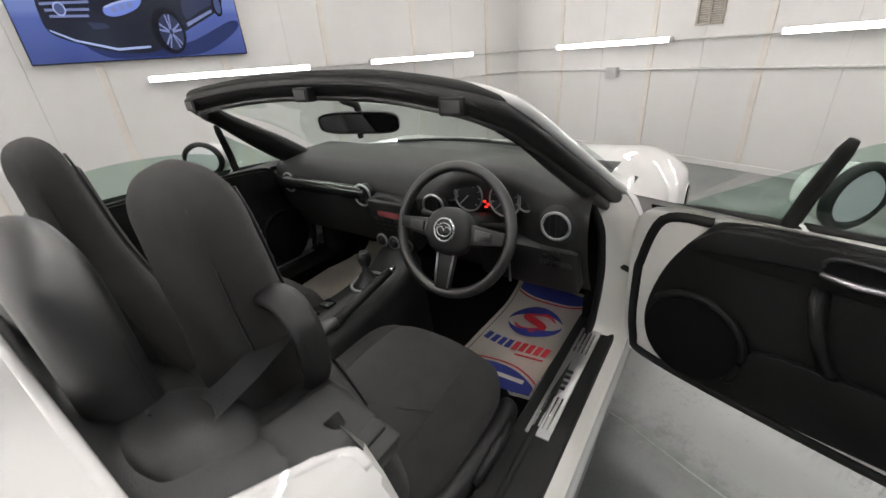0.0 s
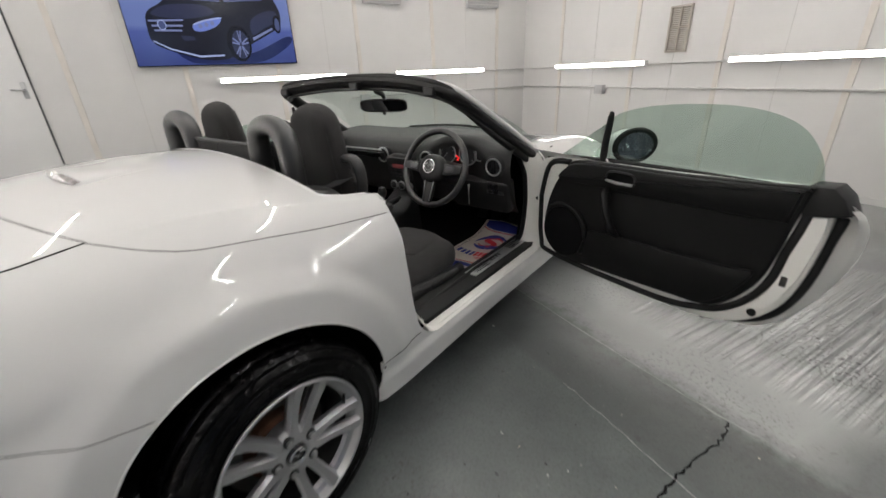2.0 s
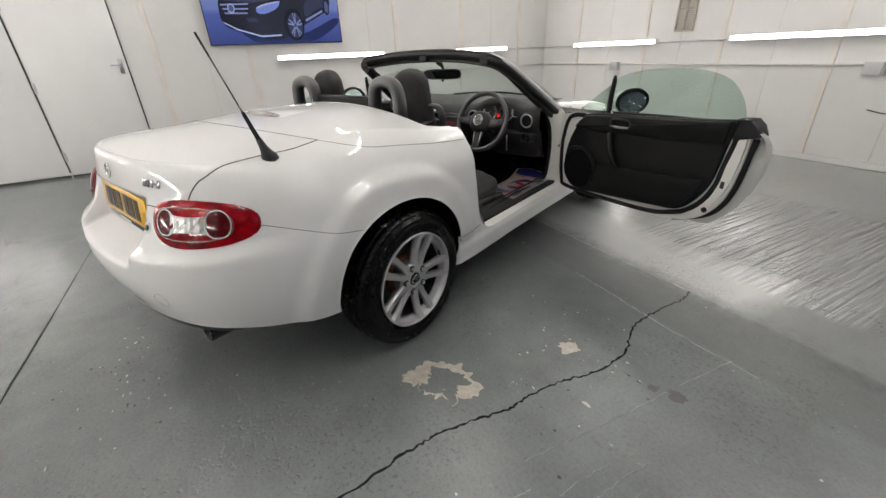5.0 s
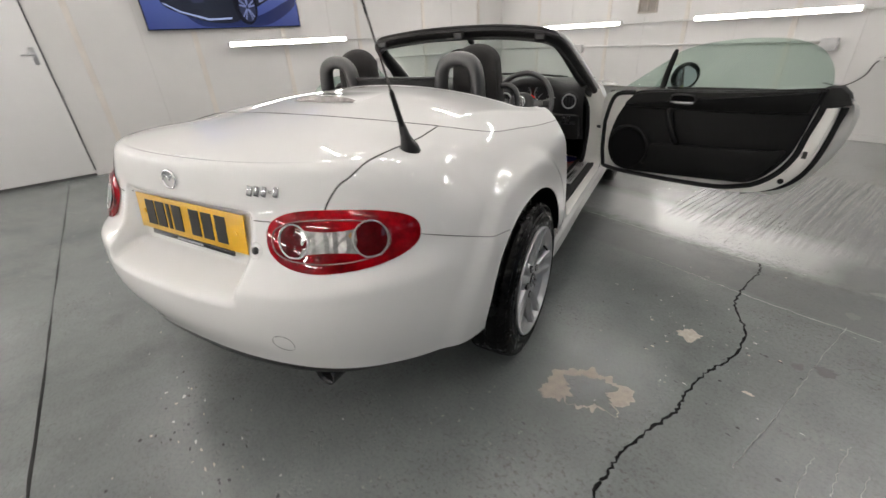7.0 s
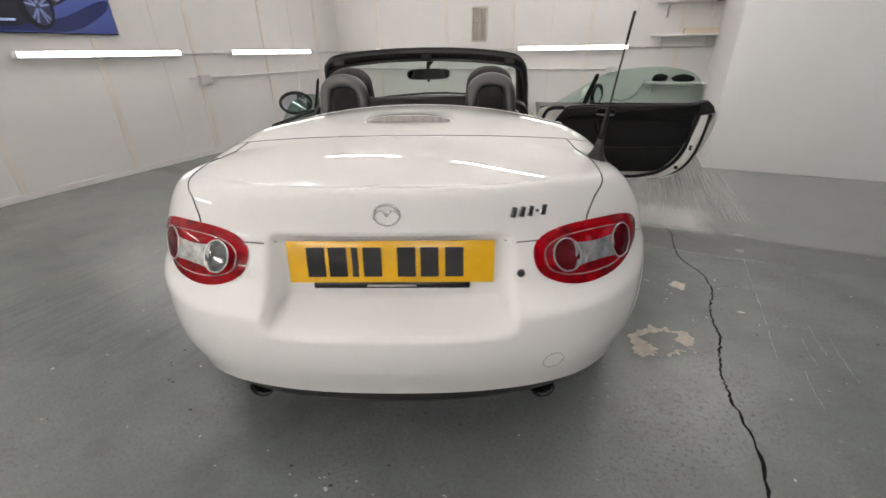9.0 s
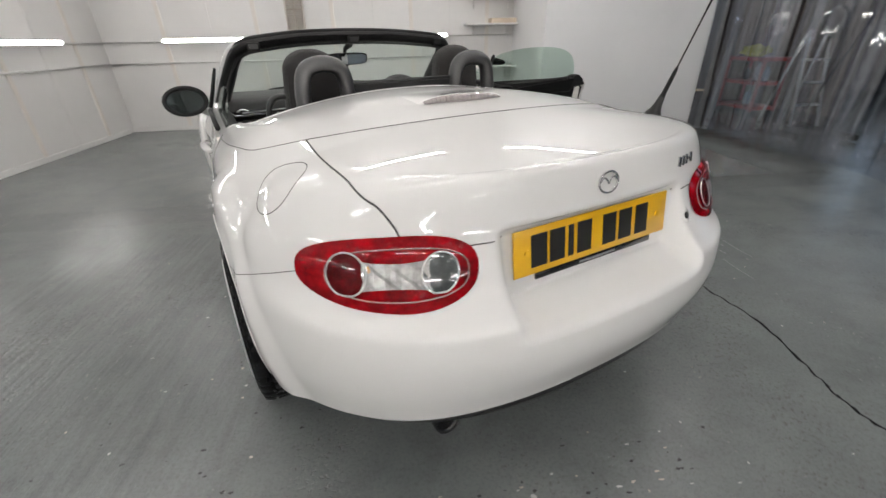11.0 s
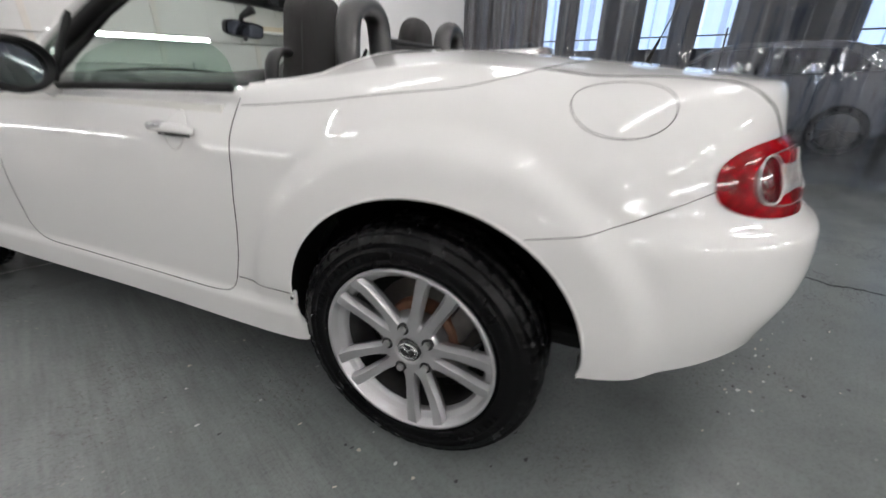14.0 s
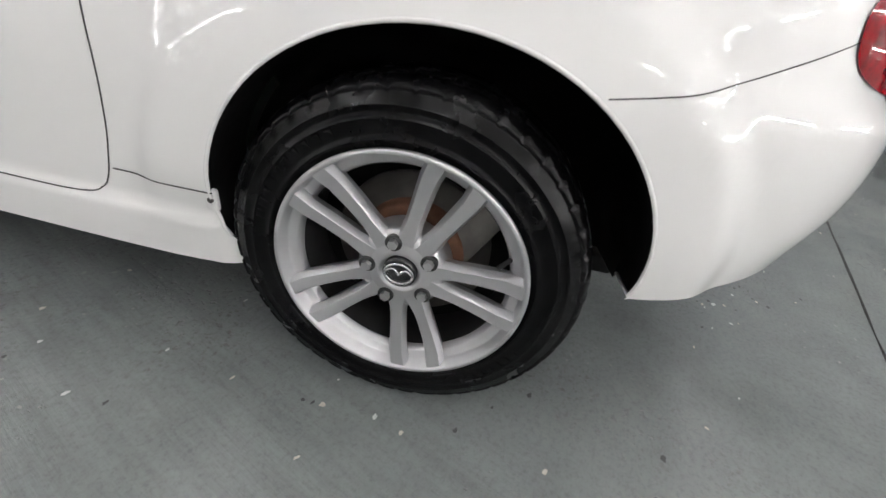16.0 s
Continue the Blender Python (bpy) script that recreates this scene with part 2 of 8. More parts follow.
# ---- building helpers ----
def link_mesh(name, me, mat, parent=None, label="", smooth=True):
    if mat:
        me.materials.append(mat)
    ob = new(name, me)
    if smooth:
        me.polygons.foreach_set("use_smooth", [True] * len(me.polygons))
    if parent:
        ob.parent = parent
    return tagged(ob, label)


def part(name, bm, mat, parent=None, label="", smooth=True, sharp=40):
    """Links a bmesh as one mesh object under a thing or a part."""
    if smooth:
        lim = radians(sharp)
        for e in bm.edges:
            if len(e.link_faces) == 2 and e.calc_face_angle(0) > lim:
                e.smooth = False
    me = bpy.data.meshes.new(name)
    bm.to_mesh(me)
    bm.free()
    return link_mesh(name, me, mat, parent, label, smooth)


def thing(name, label, category, group="", kind="", m=None):
    e = new(name)
    if m:
        e.matrix_world = m
    return tagged(e, label, category, group, kind)


def box(bm, c, s, m=None, bevel=0.0, seg=2):
    mm = Matrix.Translation(c) @ (m or Matrix()) @ Matrix.Diagonal((*s, 1))
    vs = bmesh.ops.create_cube(bm, size=1, matrix=mm)["verts"]
    if bevel:
        es = {e for v in vs for e in v.link_edges}
        bmesh.ops.bevel(bm, geom=list(es), offset=bevel, segments=seg, affect="EDGES", profile=0.5)
    return bm


def newbox(c, s, m=None, bevel=0.0, seg=2):
    return box(bmesh.new(), c, s, m, bevel, seg)


def cyl(bm, c, r, h, axis="Z", n=24, r2=None, bevel=0.0):
    rot = {"Z": Matrix(), "X": Matrix.Rotation(radians(90), 4, "Y"), "Y": Matrix.Rotation(radians(-90), 4, "X")}[axis]
    vs = bmesh.ops.create_cone(bm, cap_ends=True, segments=n, radius1=r, radius2=r if r2 is None else r2, depth=h,
                               matrix=Matrix.Translation(c) @ rot)["verts"]
    if bevel:
        es = [e for e in {e for v in vs for e in v.link_edges} if e.calc_face_angle(0) > 1.0]
        bmesh.ops.bevel(bm, geom=es, offset=bevel, segments=2, affect="EDGES", profile=0.5)
    return bm


def tube(bm, pts, r, n=8, closed=False, flat=1.0, up=(0, 0, 1), caps=True):
    """A tube along points; r may be a list; flat squeezes it along up."""
    pts = [Vector(p) for p in pts]
    k = len(pts)
    rings = []
    up = Vector(up)
    for i, p in enumerate(pts):
        a, c = pts[(i - 1) % k if closed else max(i - 1, 0)], pts[(i + 1) % k if closed else min(i + 1, k - 1)]
        d = (c - a).normalized()
        u = up - d * up.dot(d)
        if u.length < 1e-4:
            u = d.orthogonal()
        u.normalize()
        s = d.cross(u)
        rr = r[i] if isinstance(r, (list, tuple)) else r
        rings.append([bm.verts.new(p + (s * math.cos(t) + u * math.sin(t) * flat) * rr) for t in [2 * math.pi * j / n for j in range(n)]])
    for i in range(k if closed else k - 1):
        a, c = rings[i], rings[(i + 1) % k]
        for j in range(n):
            bm.faces.new((a[j], a[(j + 1) % n], c[(j + 1) % n], c[j]))
    if caps and not closed:
        bm.faces.new(rings[0][::-1])
        bm.faces.new(rings[-1])
    return bm


def lathe(bm, prof, m=None, n=48, closed=False):
    """Turns (radius, height) pairs round the local x axis."""
    m = m or Matrix()
    rings = [[bm.verts.new(m @ Vector((h, r * math.cos(t), r * math.sin(t)))) for t in [2 * math.pi * j / n for j in range(n)]] for r, h in prof]
    pairs = list(zip(rings, rings[1:])) + ([(rings[-1], rings[0])] if closed else [])
    for a, c in pairs:
        for j in range(n):
            bm.faces.new((a[j], c[j], c[(j + 1) % n], a[(j + 1) % n]))
    return bm


def grid(bm, rows, wrap=False):
    """Quads over rows of points."""
    vs = [[bm.verts.new(p) for p in row] for row in rows]
    for a, c in zip(vs, vs[1:]):
        for j in range(len(a) - (0 if wrap else 1)):
            jj = (j + 1) % len(a)
            bm.faces.new((a[j], a[jj], c[jj], c[j]))
    return vs


def prism(bm, outline, a, b, axis="x", bevel=0.0):
    """Extrudes a closed outline of pairs from a to b along an axis (the pairs are the other two axes in order)."""
    put = {"x": lambda p, t: (t, p[0], p[1]), "y": lambda p, t: (p[0], t, p[1]), "z": lambda p, t: (p[0], p[1], t)}[axis]
    va, vb = [bm.verts.new(put(p, a)) for p in outline], [bm.verts.new(put(p, b)) for p in outline]
    fs = [bm.faces.new(va), bm.faces.new(vb[::-1])]
    k = len(va)
    for i in range(k):
        fs.append(bm.faces.new((va[i], vb[i], vb[(i + 1) % k], va[(i + 1) % k])))
    bmesh.ops.recalc_face_normals(bm, faces=fs)
    if bevel:
        es = list({e for f in fs[:2] for e in f.edges})
        bmesh.ops.bevel(bm, geom=es, offset=bevel, segments=2, affect="EDGES", profile=0.5)
    return bm


def smooth_path(pts, n=8, closed=False):
    """Catmull-Rom through points."""
    p = [np.array(q, float) for q in pts]
    k = len(p)
    out = []
    for i in range(k if closed else k - 1):
        a, b, c, d = [p[j % k] if closed else p[min(max(j, 0), k - 1)] for j in (i - 1, i, i + 1, i + 2)]
        for t in np.linspace(0, 1, n, endpoint=False):
            out.append(tuple(0.5 * (2 * b + (c - a) * t + (2 * a - 5 * b + 4 * c - d) * t * t + (3 * b - a - 3 * c + d) * t ** 3)))
    if not closed:
        out.append(tuple(p[-1]))
    return out


def curve(xs, ys):
    """A smooth function through given values (monotone cubic)."""
    x, y = np.array(xs, float), np.array(ys, float)
    h, d = np.diff(x), np.diff(y) / np.diff(x)
    m = np.zeros(len(x))
    m[0], m[-1] = d[0], d[-1]
    for i in range(1, len(x) - 1):
        if d[i - 1] * d[i] > 0:
            w1, w2 = 2 * h[i] + h[i - 1], h[i] + 2 * h[i - 1]
            m[i] = (w1 + w2) / (w1 / d[i - 1] + w2 / d[i])

    def f(q):
        q = min(max(q, x[0]), x[-1])
        i = min(int(np.searchsorted(x, q, "right")) - 1, len(x) - 2)
        t = (q - x[i]) / h[i]
        return float((1 + 2 * t) * (1 - t) ** 2 * y[i] + t * (1 - t) ** 2 * h[i] * m[i] + t * t * (3 - 2 * t) * y[i + 1] + t * t * (t - 1) * h[i] * m[i + 1])
    return f


# ---- the room: u along the far wall, v towards it ----
TURN = radians(-23)
ROOM = Matrix.Translation((0, 0, -0.0155)) @ Matrix.Rotation(TURN, 4, "Z")
U0, U1, V0, V1, HIGH = -4.17, 3.70, -4.2, 5.18, 3.05
PART_U, PART_V = 1.60, 3.70


def room_part(name, bm, mat, label="", kind="structure", smooth=False, parent=None):
    ob = part(name, bm, mat, parent, label, smooth)
    if not parent:
        ob.matrix_world = ROOM
    return tagged(ob, kind=kind) if kind else ob


room_part("floor", newbox(((U0 + 14) / 2, 0.5, -0.1), (14 - U0 + 0.4, 14.0, 0.2)), FLOOR, "grey painted concrete floor with joints, worn patches and a painted sheen on ridges")
room_part("wall_west", newbox((U0 - 0.08, (V0 + V1) / 2, HIGH / 2), (0.16, V1 - V0 + 0.3, HIGH)), WALLP, "white painted panel wall")
room_part("wall_north", newbox(((U0 + 3.9) / 2, V1 + 0.08, HIGH / 2), (3.9 - U0, 0.16, HIGH)), WALLP, "white painted panel wall")
room_part("wall_south", newbox(((U0 + U1) / 2, V0 - 0.08, HIGH / 2), (U1 - U0, 0.16, HIGH)), WALLP, "white painted panel wall")
room_part("partition", newbox(((PART_U + U1) / 2, PART_V + 0.75, HIGH / 2), (U1 - PART_U, 1.46, HIGH), bevel=0.004), SHEET, "white sheeted partition wall")
room_part("ceiling", newbox(((U0 + U1) / 2, (V0 + V1) / 2, HIGH + 0.05), (U1 - U0 + 0.3, V1 - V0 + 0.3, 0.1)), CEIL, "plain pale ceiling boards")


def lamp(u, v, z, along, group="wall lamps", length=1.50, tube_mat=None):
    """A linear lamp: casing with a glowing tube in front."""
    turn = 0 if along == "u" else 90
    t = thing("linear_lamp", "slim white linear lamp, lit, fixed to the wall", "lamp", group, m=ROOM @ pose(u, v, z, 0, 0, turn))
    bm = newbox((0, 0.028, 0), (length, 0.024, 0.05), bevel=0.004)
    for s in (-1, 1) if not tube_mat else ():   # the tray's lips, which keep the glow off the wall
        box(bm, (0, 0.006, s * 0.0245), (length, 0.030, 0.003))
    part("casing", bm, LAMPCASE, t)
    bm = bmesh.new()
    cyl(bm, (0, 0, 0), 0.012 if tube_mat else 0.021, length - 0.02, "X", 16, bevel=0.004)
    part("diffuser", bm, tube_mat or TUBE, t, "glowing white diffuser")
    for s in (-1, 1):
        part("end_cap", newbox((s * length / 2, 0.01, 0), (0.02, 0.06, 0.056), bevel=0.004), LAMPCASE, t)
    return t


Z_LAMP = 1.205
for v in (1.33, 3.55, -3.2):
    lamp(U0 + 0.07, v, Z_LAMP, "v")
for u in (-2.60, -0.145):
    lamp(u, V1 - 0.07, Z_LAMP, "u")
for u in (-2.6, -0.2, 2.2):
    for z in (1.19, 2.4):
        lamp(u, V0 + 0.07, z, "u", "wall lamps behind", tube_mat=CEILTUBE).matrix_world = ROOM @ pose(u, V0 + 0.07, z, 0, 0, 180)
for u in (-2.8, -0.4, 2.0):
    for v in (-1.2, 1.2, 3.4):
        lamp(u, v, HIGH - 0.07, "u", "ceiling lamps", tube_mat=CEILTUBE).matrix_world = ROOM @ pose(u, v, HIGH - 0.07, 90, 0, 0)

# ---- the car body: spokes round the plan, each with its own profile ----
HUB_Z, WHEELBASE, FRONT_ARCH = 0.290, 2.33, 0.340
ARCH, ARCH_BACK, ARCH_Z, ARCH_FLAT = 0.348, 0.025, 0.350, 1.135   # rear arches: cut a little behind the hubs, flattened on top
SY = (-0.30, 0.0, 0.45, 1.0, 1.6, 2.0, 2.33, 2.8)
HALF_W = curve(SY, (0.806, 0.840, 0.834, 0.826, 0.832, 0.848, 0.858, 0.82))
# each profile line: half width and height along the car
SX = (
    (0.548, 0.590, 0.700, 0.715, 0.690, 0.600, 0.570, 0.540),
    (0.665, 0.700, 0.738, 0.752, 0.740, 0.700, 0.690, 0.650),
    (0.752, 0.786, 0.795, 0.795, 0.800, 0.800, 0.805, 0.760),
    (0.792, 0.820, 0.820, 0.818, 0.822, 0.836, 0.848, 0.805),
    (0.790, 0.822, 0.820, 0.812, 0.814, 0.834, 0.850, 0.810),
    (0.772, 0.806, 0.812, 0.806, 0.806, 0.806, 0.815, 0.780))
SZ = (
    (0.885, 0.900, 0.845, 0.826, 0.835, 0.805, 0.775, 0.665),
    (0.842, 0.848, 0.815, 0.806, 0.806, 0.790, 0.768, 0.655),
    (0.740, 0.745, 0.730, 0.715, 0.705, 0.700, 0.690, 0.575),
    (0.575, 0.575, 0.545, 0.520, 0.515, 0.525, 0.540, 0.480),
    (0.420, 0.400, 0.350, 0.335, 0.335, 0.345, 0.380, 0.350),
    (0.308, 0.258, 0.216, 0.218, 0.214, 0.218, 0.240, 0.220))


def with_shelf(rows, k=2):
    """Adds a profile line between two others without changing the side's shape."""
    p = [np.array(r) for r in rows]
    mid = (-p[k - 1] + 9 * p[k] + 9 * p[k + 1] - p[k + 2]) / 16
    return [curve(SY, tuple(r)) for r in p[:k + 1] + [mid] + p[k + 1:]]


SX, SZ = with_shelf(SX), with_shelf(SZ)
REAR_IN, REAR_Z = (0.139, 0.115, 0.094, 0.036, 0.006, 0.0, 0.03), (0.884, 0.873, 0.765, 0.628, 0.580, 0.460, 0.350)
NOSE_IN, NOSE_Z = (0.16, 0.08, 0.03, 0.012, 0.0, 0.01, 0.06), (0.60, 0.555, 0.47, 0.435, 0.40, 0.31, 0.20)
SPINE = curve((-0.75, -0.70, -0.5, -0.28, -0.09, 0.13, 0.27, 0.5, 1.6, 1.8, 2.0, 2.33, 2.8, 3.0, 3.2),
              (0.880, 0.887, 0.912, 0.930, 0.944, 0.957, 0.955, 0.935, 0.86, 0.80, 0.79, 0.765, 0.675, 0.605, 0.58))
REAR_N, REAR_Y, REAR_L = 2.4, -0.30, 0.537
NOSE_N, NOSE_Y, NOSE_L = 2.3, 2.80, 0.38


def spoke(kind, t):
    """Outline point, inward normal and the profile (inset, height) at one place round the plan."""
    if kind == "side":
        w = HALF_W(t)
        return (w, t), (-1.0, 0.0), [(w - fx(t), fz(t)) for fx, fz in zip(SX, SZ)]
    yc, length, n, ins, zs, sgn = (REAR_Y, REAR_L, REAR_N, REAR_IN, REAR_Z, -1) if kind == "rear" else (NOSE_Y, NOSE_L, NOSE_N, NOSE_IN, NOSE_Z, 1)
    w = HALF_W(yc)
    c, s = max(math.cos(t), 0.0) ** (2 / n), max(math.sin(t), 0.0) ** (2 / n)
    x, y = w * c, yc + sgn * length * s
    nx, ny = (c ** (n - 1)) / w, (s ** (n - 1)) / length
    k = math.hypot(nx, ny)
    f = min(max(t / (math.pi / 2), 0), 1)
    f = f ** 0.75
    f = f * f * (3 - 2 * f)
    prof = [((w - fx(yc)) * (1 - f) + i * f, fz(yc) * (1 - f) + z * f) for fx, fz, i, z in zip(SX, SZ, ins, zs)]
    return (x, y), (-nx / k, -sgn * ny / k), prof


N_PROF = 12


def ease(k):
    k = min(max(k, 0.0), 1.0)
    return k * k * (3 - 2 * k)


def body_rows():
    """Rows of points from the nose, along the right side, to the tail; each from the sill up and in to the spine."""
    stations = [("nose", t) for t in np.linspace(math.pi / 2, 0, 26, endpoint=False)]
    stations += [("side", y) for y in np.linspace(NOSE_Y, REAR_Y, 157, endpoint=False)]
    stations += [("rear", t) for t in np.linspace(0, math.pi / 2, 84)]
    rows = []
    for kind, t in stations:
        (bx, by), (nx, ny), prof = spoke(kind, t)
        pts = smooth_path(prof[::-1], N_PROF)
        if kind == "rear":   # the bumper stands out as a soft shelf under the lights
            turn = min(t / 0.55, 1)
        row = [(max(bx + nx * d, 0.0), by + ny * d, z) for d, z in pts]
        if kind == "rear":
            wane = math.sin(math.pi * min(t / 1.1, 1)) ** 2
            row = [(x - 0.028 * wane * ease((0.83 - z) / 0.20), y - 0.028 * ease(turn) * ease((0.672 - z) / 0.085) * (1 - 0.40 * ease((0.52 - z) / 0.17)), z) for x, y, z in row]
        flare = []
        for x, y, z in row:
            for hy in (-ARCH_BACK, WHEELBASE - 0.01):
                r = math.hypot(y - hy, max(z, HUB_Z - 0.12) - HUB_Z)
                k = min(max((0.508 - r) / 0.062, 0), 1)
                fade = ease((z - 0.27) / 0.14) if hy < y < 1.0 else 1.0   # the flare dies away towards the skirt
                x += 0.020 * k * k * (3 - 2 * k) * fade * min(max((x - 0.6) / 0.15, 0), 1)
            if y < -0.6:   # the shallow recess for the plate
                mx = min(max((0.308 - x) / 0.030, 0), 1)
                mz = min(max((z - 0.553) / 0.050, 0), 1)
                mz = mz * mz * (3 - 2 * mz) * min(max((0.770 - z) / 0.010, 0), 1)
                y += max(-0.714 + 0.12 * (z - 0.695) - y, 0) * mx * mx * (3 - 2 * mx) * mz
            sill = min(max((0.322 - z) / 0.022, 0), 1) * min(max((y - 0.295) / 0.025, 0), 1) * min(max((2.0 - y) / 0.05, 0), 1)
            x += 0.013 * sill * sill * (3 - 2 * sill)   # the skirt stands a little proud
            flare.append((x, y, z))
        row = flare
        xr, yr, zr = row[-1]
        zc = SPINE(yr)
        for k in np.linspace(1, 0, 29)[1:]:
            row.append((xr * k, yr, zc - (zc - zr) * k ** 2.1))
        rows.append(row)
    return rows


def build_body():
    rows = body_rows()
    nr, nc = len(rows), len(rows[0])
    co = []
    right = {}
    left = {}
    for i in range(nr):
        for j in range(nc):
            x, y, z = rows[i][j]
            mid = j == nc - 1 or i == 0 or i == nr - 1 or x < 1e-5
            right[i, j] = len(co)
            co.append((0.0 if mid else x, y, z))
            if mid:
                left[i, j] = right[i, j]
            else:
                left[i, j] = len(co)
                co.append((-x, y, z))
    faces, fk = [], []
    for i in range(nr - 1):
        for j in range(nc - 1):
            quad = [(i, j), (i + 1, j), (i + 1, j + 1), (i, j + 1)]
            for side, table in ((1, right), (-1, left)):
                f = [table[q] for q in quad]
                f = [a for k, a in enumerate(f) if a != f[k - 1]]
                if len(set(f)) < 3:
                    continue
                faces.append(f if side > 0 else f[::-1])
                fk.append((side, i, j))
    return np.array(co), faces, fk


from mathutils.bvhtree import BVHTree

BODY_CO, BODY_FACES, BODY_KEY = build_body()
N_RING = (len(SX) - 1) * N_PROF
_me = bpy.data.meshes.new("loft")
_me.from_pydata([tuple(c) for c in BODY_CO], [], BODY_FACES)
_me.update()
BODY_NO = np.array([tuple(v.normal) for v in _me.vertices])
BODY_TREE = BVHTree.FromPolygons([tuple(c) for c in BODY_CO], BODY_FACES)
bpy.data.meshes.remove(_me)
OUT = 1.0 if BODY_NO[np.argmax(BODY_CO[:, 0])][0] > 0 else -1.0
BODY_NO *= OUT
if OUT < 0:
    BODY_FACES = [f[::-1] for f in BODY_FACES]


def cast(origin, way):
    p, n, _, _ = BODY_TREE.ray_cast(Vector(origin), Vector(way).normalized())
    if p is None:
        p, n, _, _ = BODY_TREE.find_nearest(Vector(origin) + Vector(way).normalized() * 1.5)
    if n.dot(Vector(way)) > 0:
        n = -n
    return p, n


def on_side(s, y, z):
    return cast((s * 2.0, y, z), (-s, 0, 0))


def on_rear(x, z):
    return cast((x, -2.0, z), (0, 1, 0))


def on_top(x, y):
    return cast((x, y, 2.0), (0, 0, -1))


def arch_sdf(y, z):
    """Below zero inside a wheel arch; the rear ones are ovals that close in towards the sill."""
    hy = -ARCH_BACK
    if z >= ARCH_Z:
        d = math.hypot(y - hy, (z - ARCH_Z) * ARCH_FLAT) - ARCH
    else:
        d = abs(y - hy) - ARCH + 4.2 * (ARCH_Z - z) ** 2
    hy = WHEELBASE - 0.01
    if z >= HUB_Z:
        return min(d, math.hypot(y - hy, (z - HUB_Z) * 1.03) - FRONT_ARCH)
    return min(d, abs(y - hy) - FRONT_ARCH + 0.05 * (HUB_Z - z))


def arch_edge(rear, a):
    """A place on the edge of an arch, a turning from the front over the top to the back."""
    hy, zc, r, flat = (-ARCH_BACK, ARCH_Z, ARCH, ARCH_FLAT) if rear else (WHEELBASE - 0.01, HUB_Z, FRONT_ARCH, 1.03)
    z = zc + r / flat * math.sin(a)
    if a < 0 or a > math.pi:
        z = max(zc - (0.13 if rear else 0.05) * min(1.0, (-a if a < 0 else a - math.pi) / 0.4), 0.215)
        r -= (4.2 if rear else 0.0) * (zc - z) ** 2
        return hy + math.copysign(r, math.cos(a)), z
    return hy + r * math.cos(a), z


DOOR_F, DOOR_Z = 1.56, 0.320


DOOR_BACK = curve((0.30, 0.36, 0.40, 0.45, 0.55, 0.65, 0.81), (0.552, 0.524, 0.510, 0.497, 0.484, 0.482, 0.490))


def door_back(z):
    """The door's rear edge."""
    return DOOR_BACK(z)


def door_sdf(y, z):
    """Below zero inside the door's outline on a side."""
    r = 0.09
    yb, yf = door_back(z), DOOR_F - 0.04 * (0.8 - z)
    cy, hy = (yb + yf) / 2, (yf - yb) / 2
    qx, qz = abs(y - cy) - hy + r, (DOOR_Z - z) + r
    return math.hypot(max(qx, 0), max(qz, 0)) + min(max(qx, qz), 0) - r


BUMPER_TOP = curve((-0.74, -0.70, -0.54, -0.46, -0.33, -0.20), (0.752, 0.75, 0.70, 0.670, 0.622, 0.598))


def bumper_top(y):
    """The seam between rear wing and bumper."""
    return BUMPER_TOP(y)


LID_HALF = curve((-0.70, -0.625, -0.58, -0.432, -0.19), (0.490, 0.508, 0.543, 0.562, 0.555))


def lid_half(y):
    return LID_HALF(y)


def panel_of(side, c, n, j):
    """Which panel a place of the body belongs to."""
    x, y, z = abs(c[0]), c[1], c[2]
    if y < ARCH and z < bumper_top(y) and y < 0:
        return "rear_bumper"
    if y < lid_front(x) and (x < lid_half(y) or (y < -0.60 and x < 0.36 + 0.15 * max(0, (z - 0.75) / 0.09))) and z > 0.7:
        return "boot_lid"
    if y < 0.52 and j >= N_RING - 6 and y > lid_front(x):
        return "deck_panel"
    if z < (DOOR_Z if y > 0.5 else 0.37) and 0.2 < y < 2.1:
        return "side_skirt"
    if door_sdf(y, z) < 0 and j < N_RING:
        return "door_panel"
    if y < 1.0:
        return "rear_wing"
    if j >= N_RING - 1 and y > 1.6:
        return "bonnet"
    return "front_wing"


def deck_edge(x):
    """Where the rear deck ends behind the seats."""
    k = min(max((x - 0.618) / 0.082, 0), 1)
    return 0.336 + 0.160 * k * k * (3 - 2 * k)


def lid_front(x):
    return -0.187 - 0.107 * (1 - min(abs(x) / 0.556, 1) ** 2)


def open_at(side, c, j):
    """Below zero where the shell is open: wheel arches, cockpit, the open door."""
    x, y, z = c
    d = [arch_sdf(y, z) if abs(x) > 0.5 and j < N_RING - 2 else 1.0]
    if j >= N_RING and 0.2 < y < 1.9:
        d.append(max(deck_edge(abs(x)) - y, y - 1.70))
    if side > 0 and j <= N_RING and 0.3 < y < 1.7:
        d.append(door_sdf(y, z))
    return min(d)


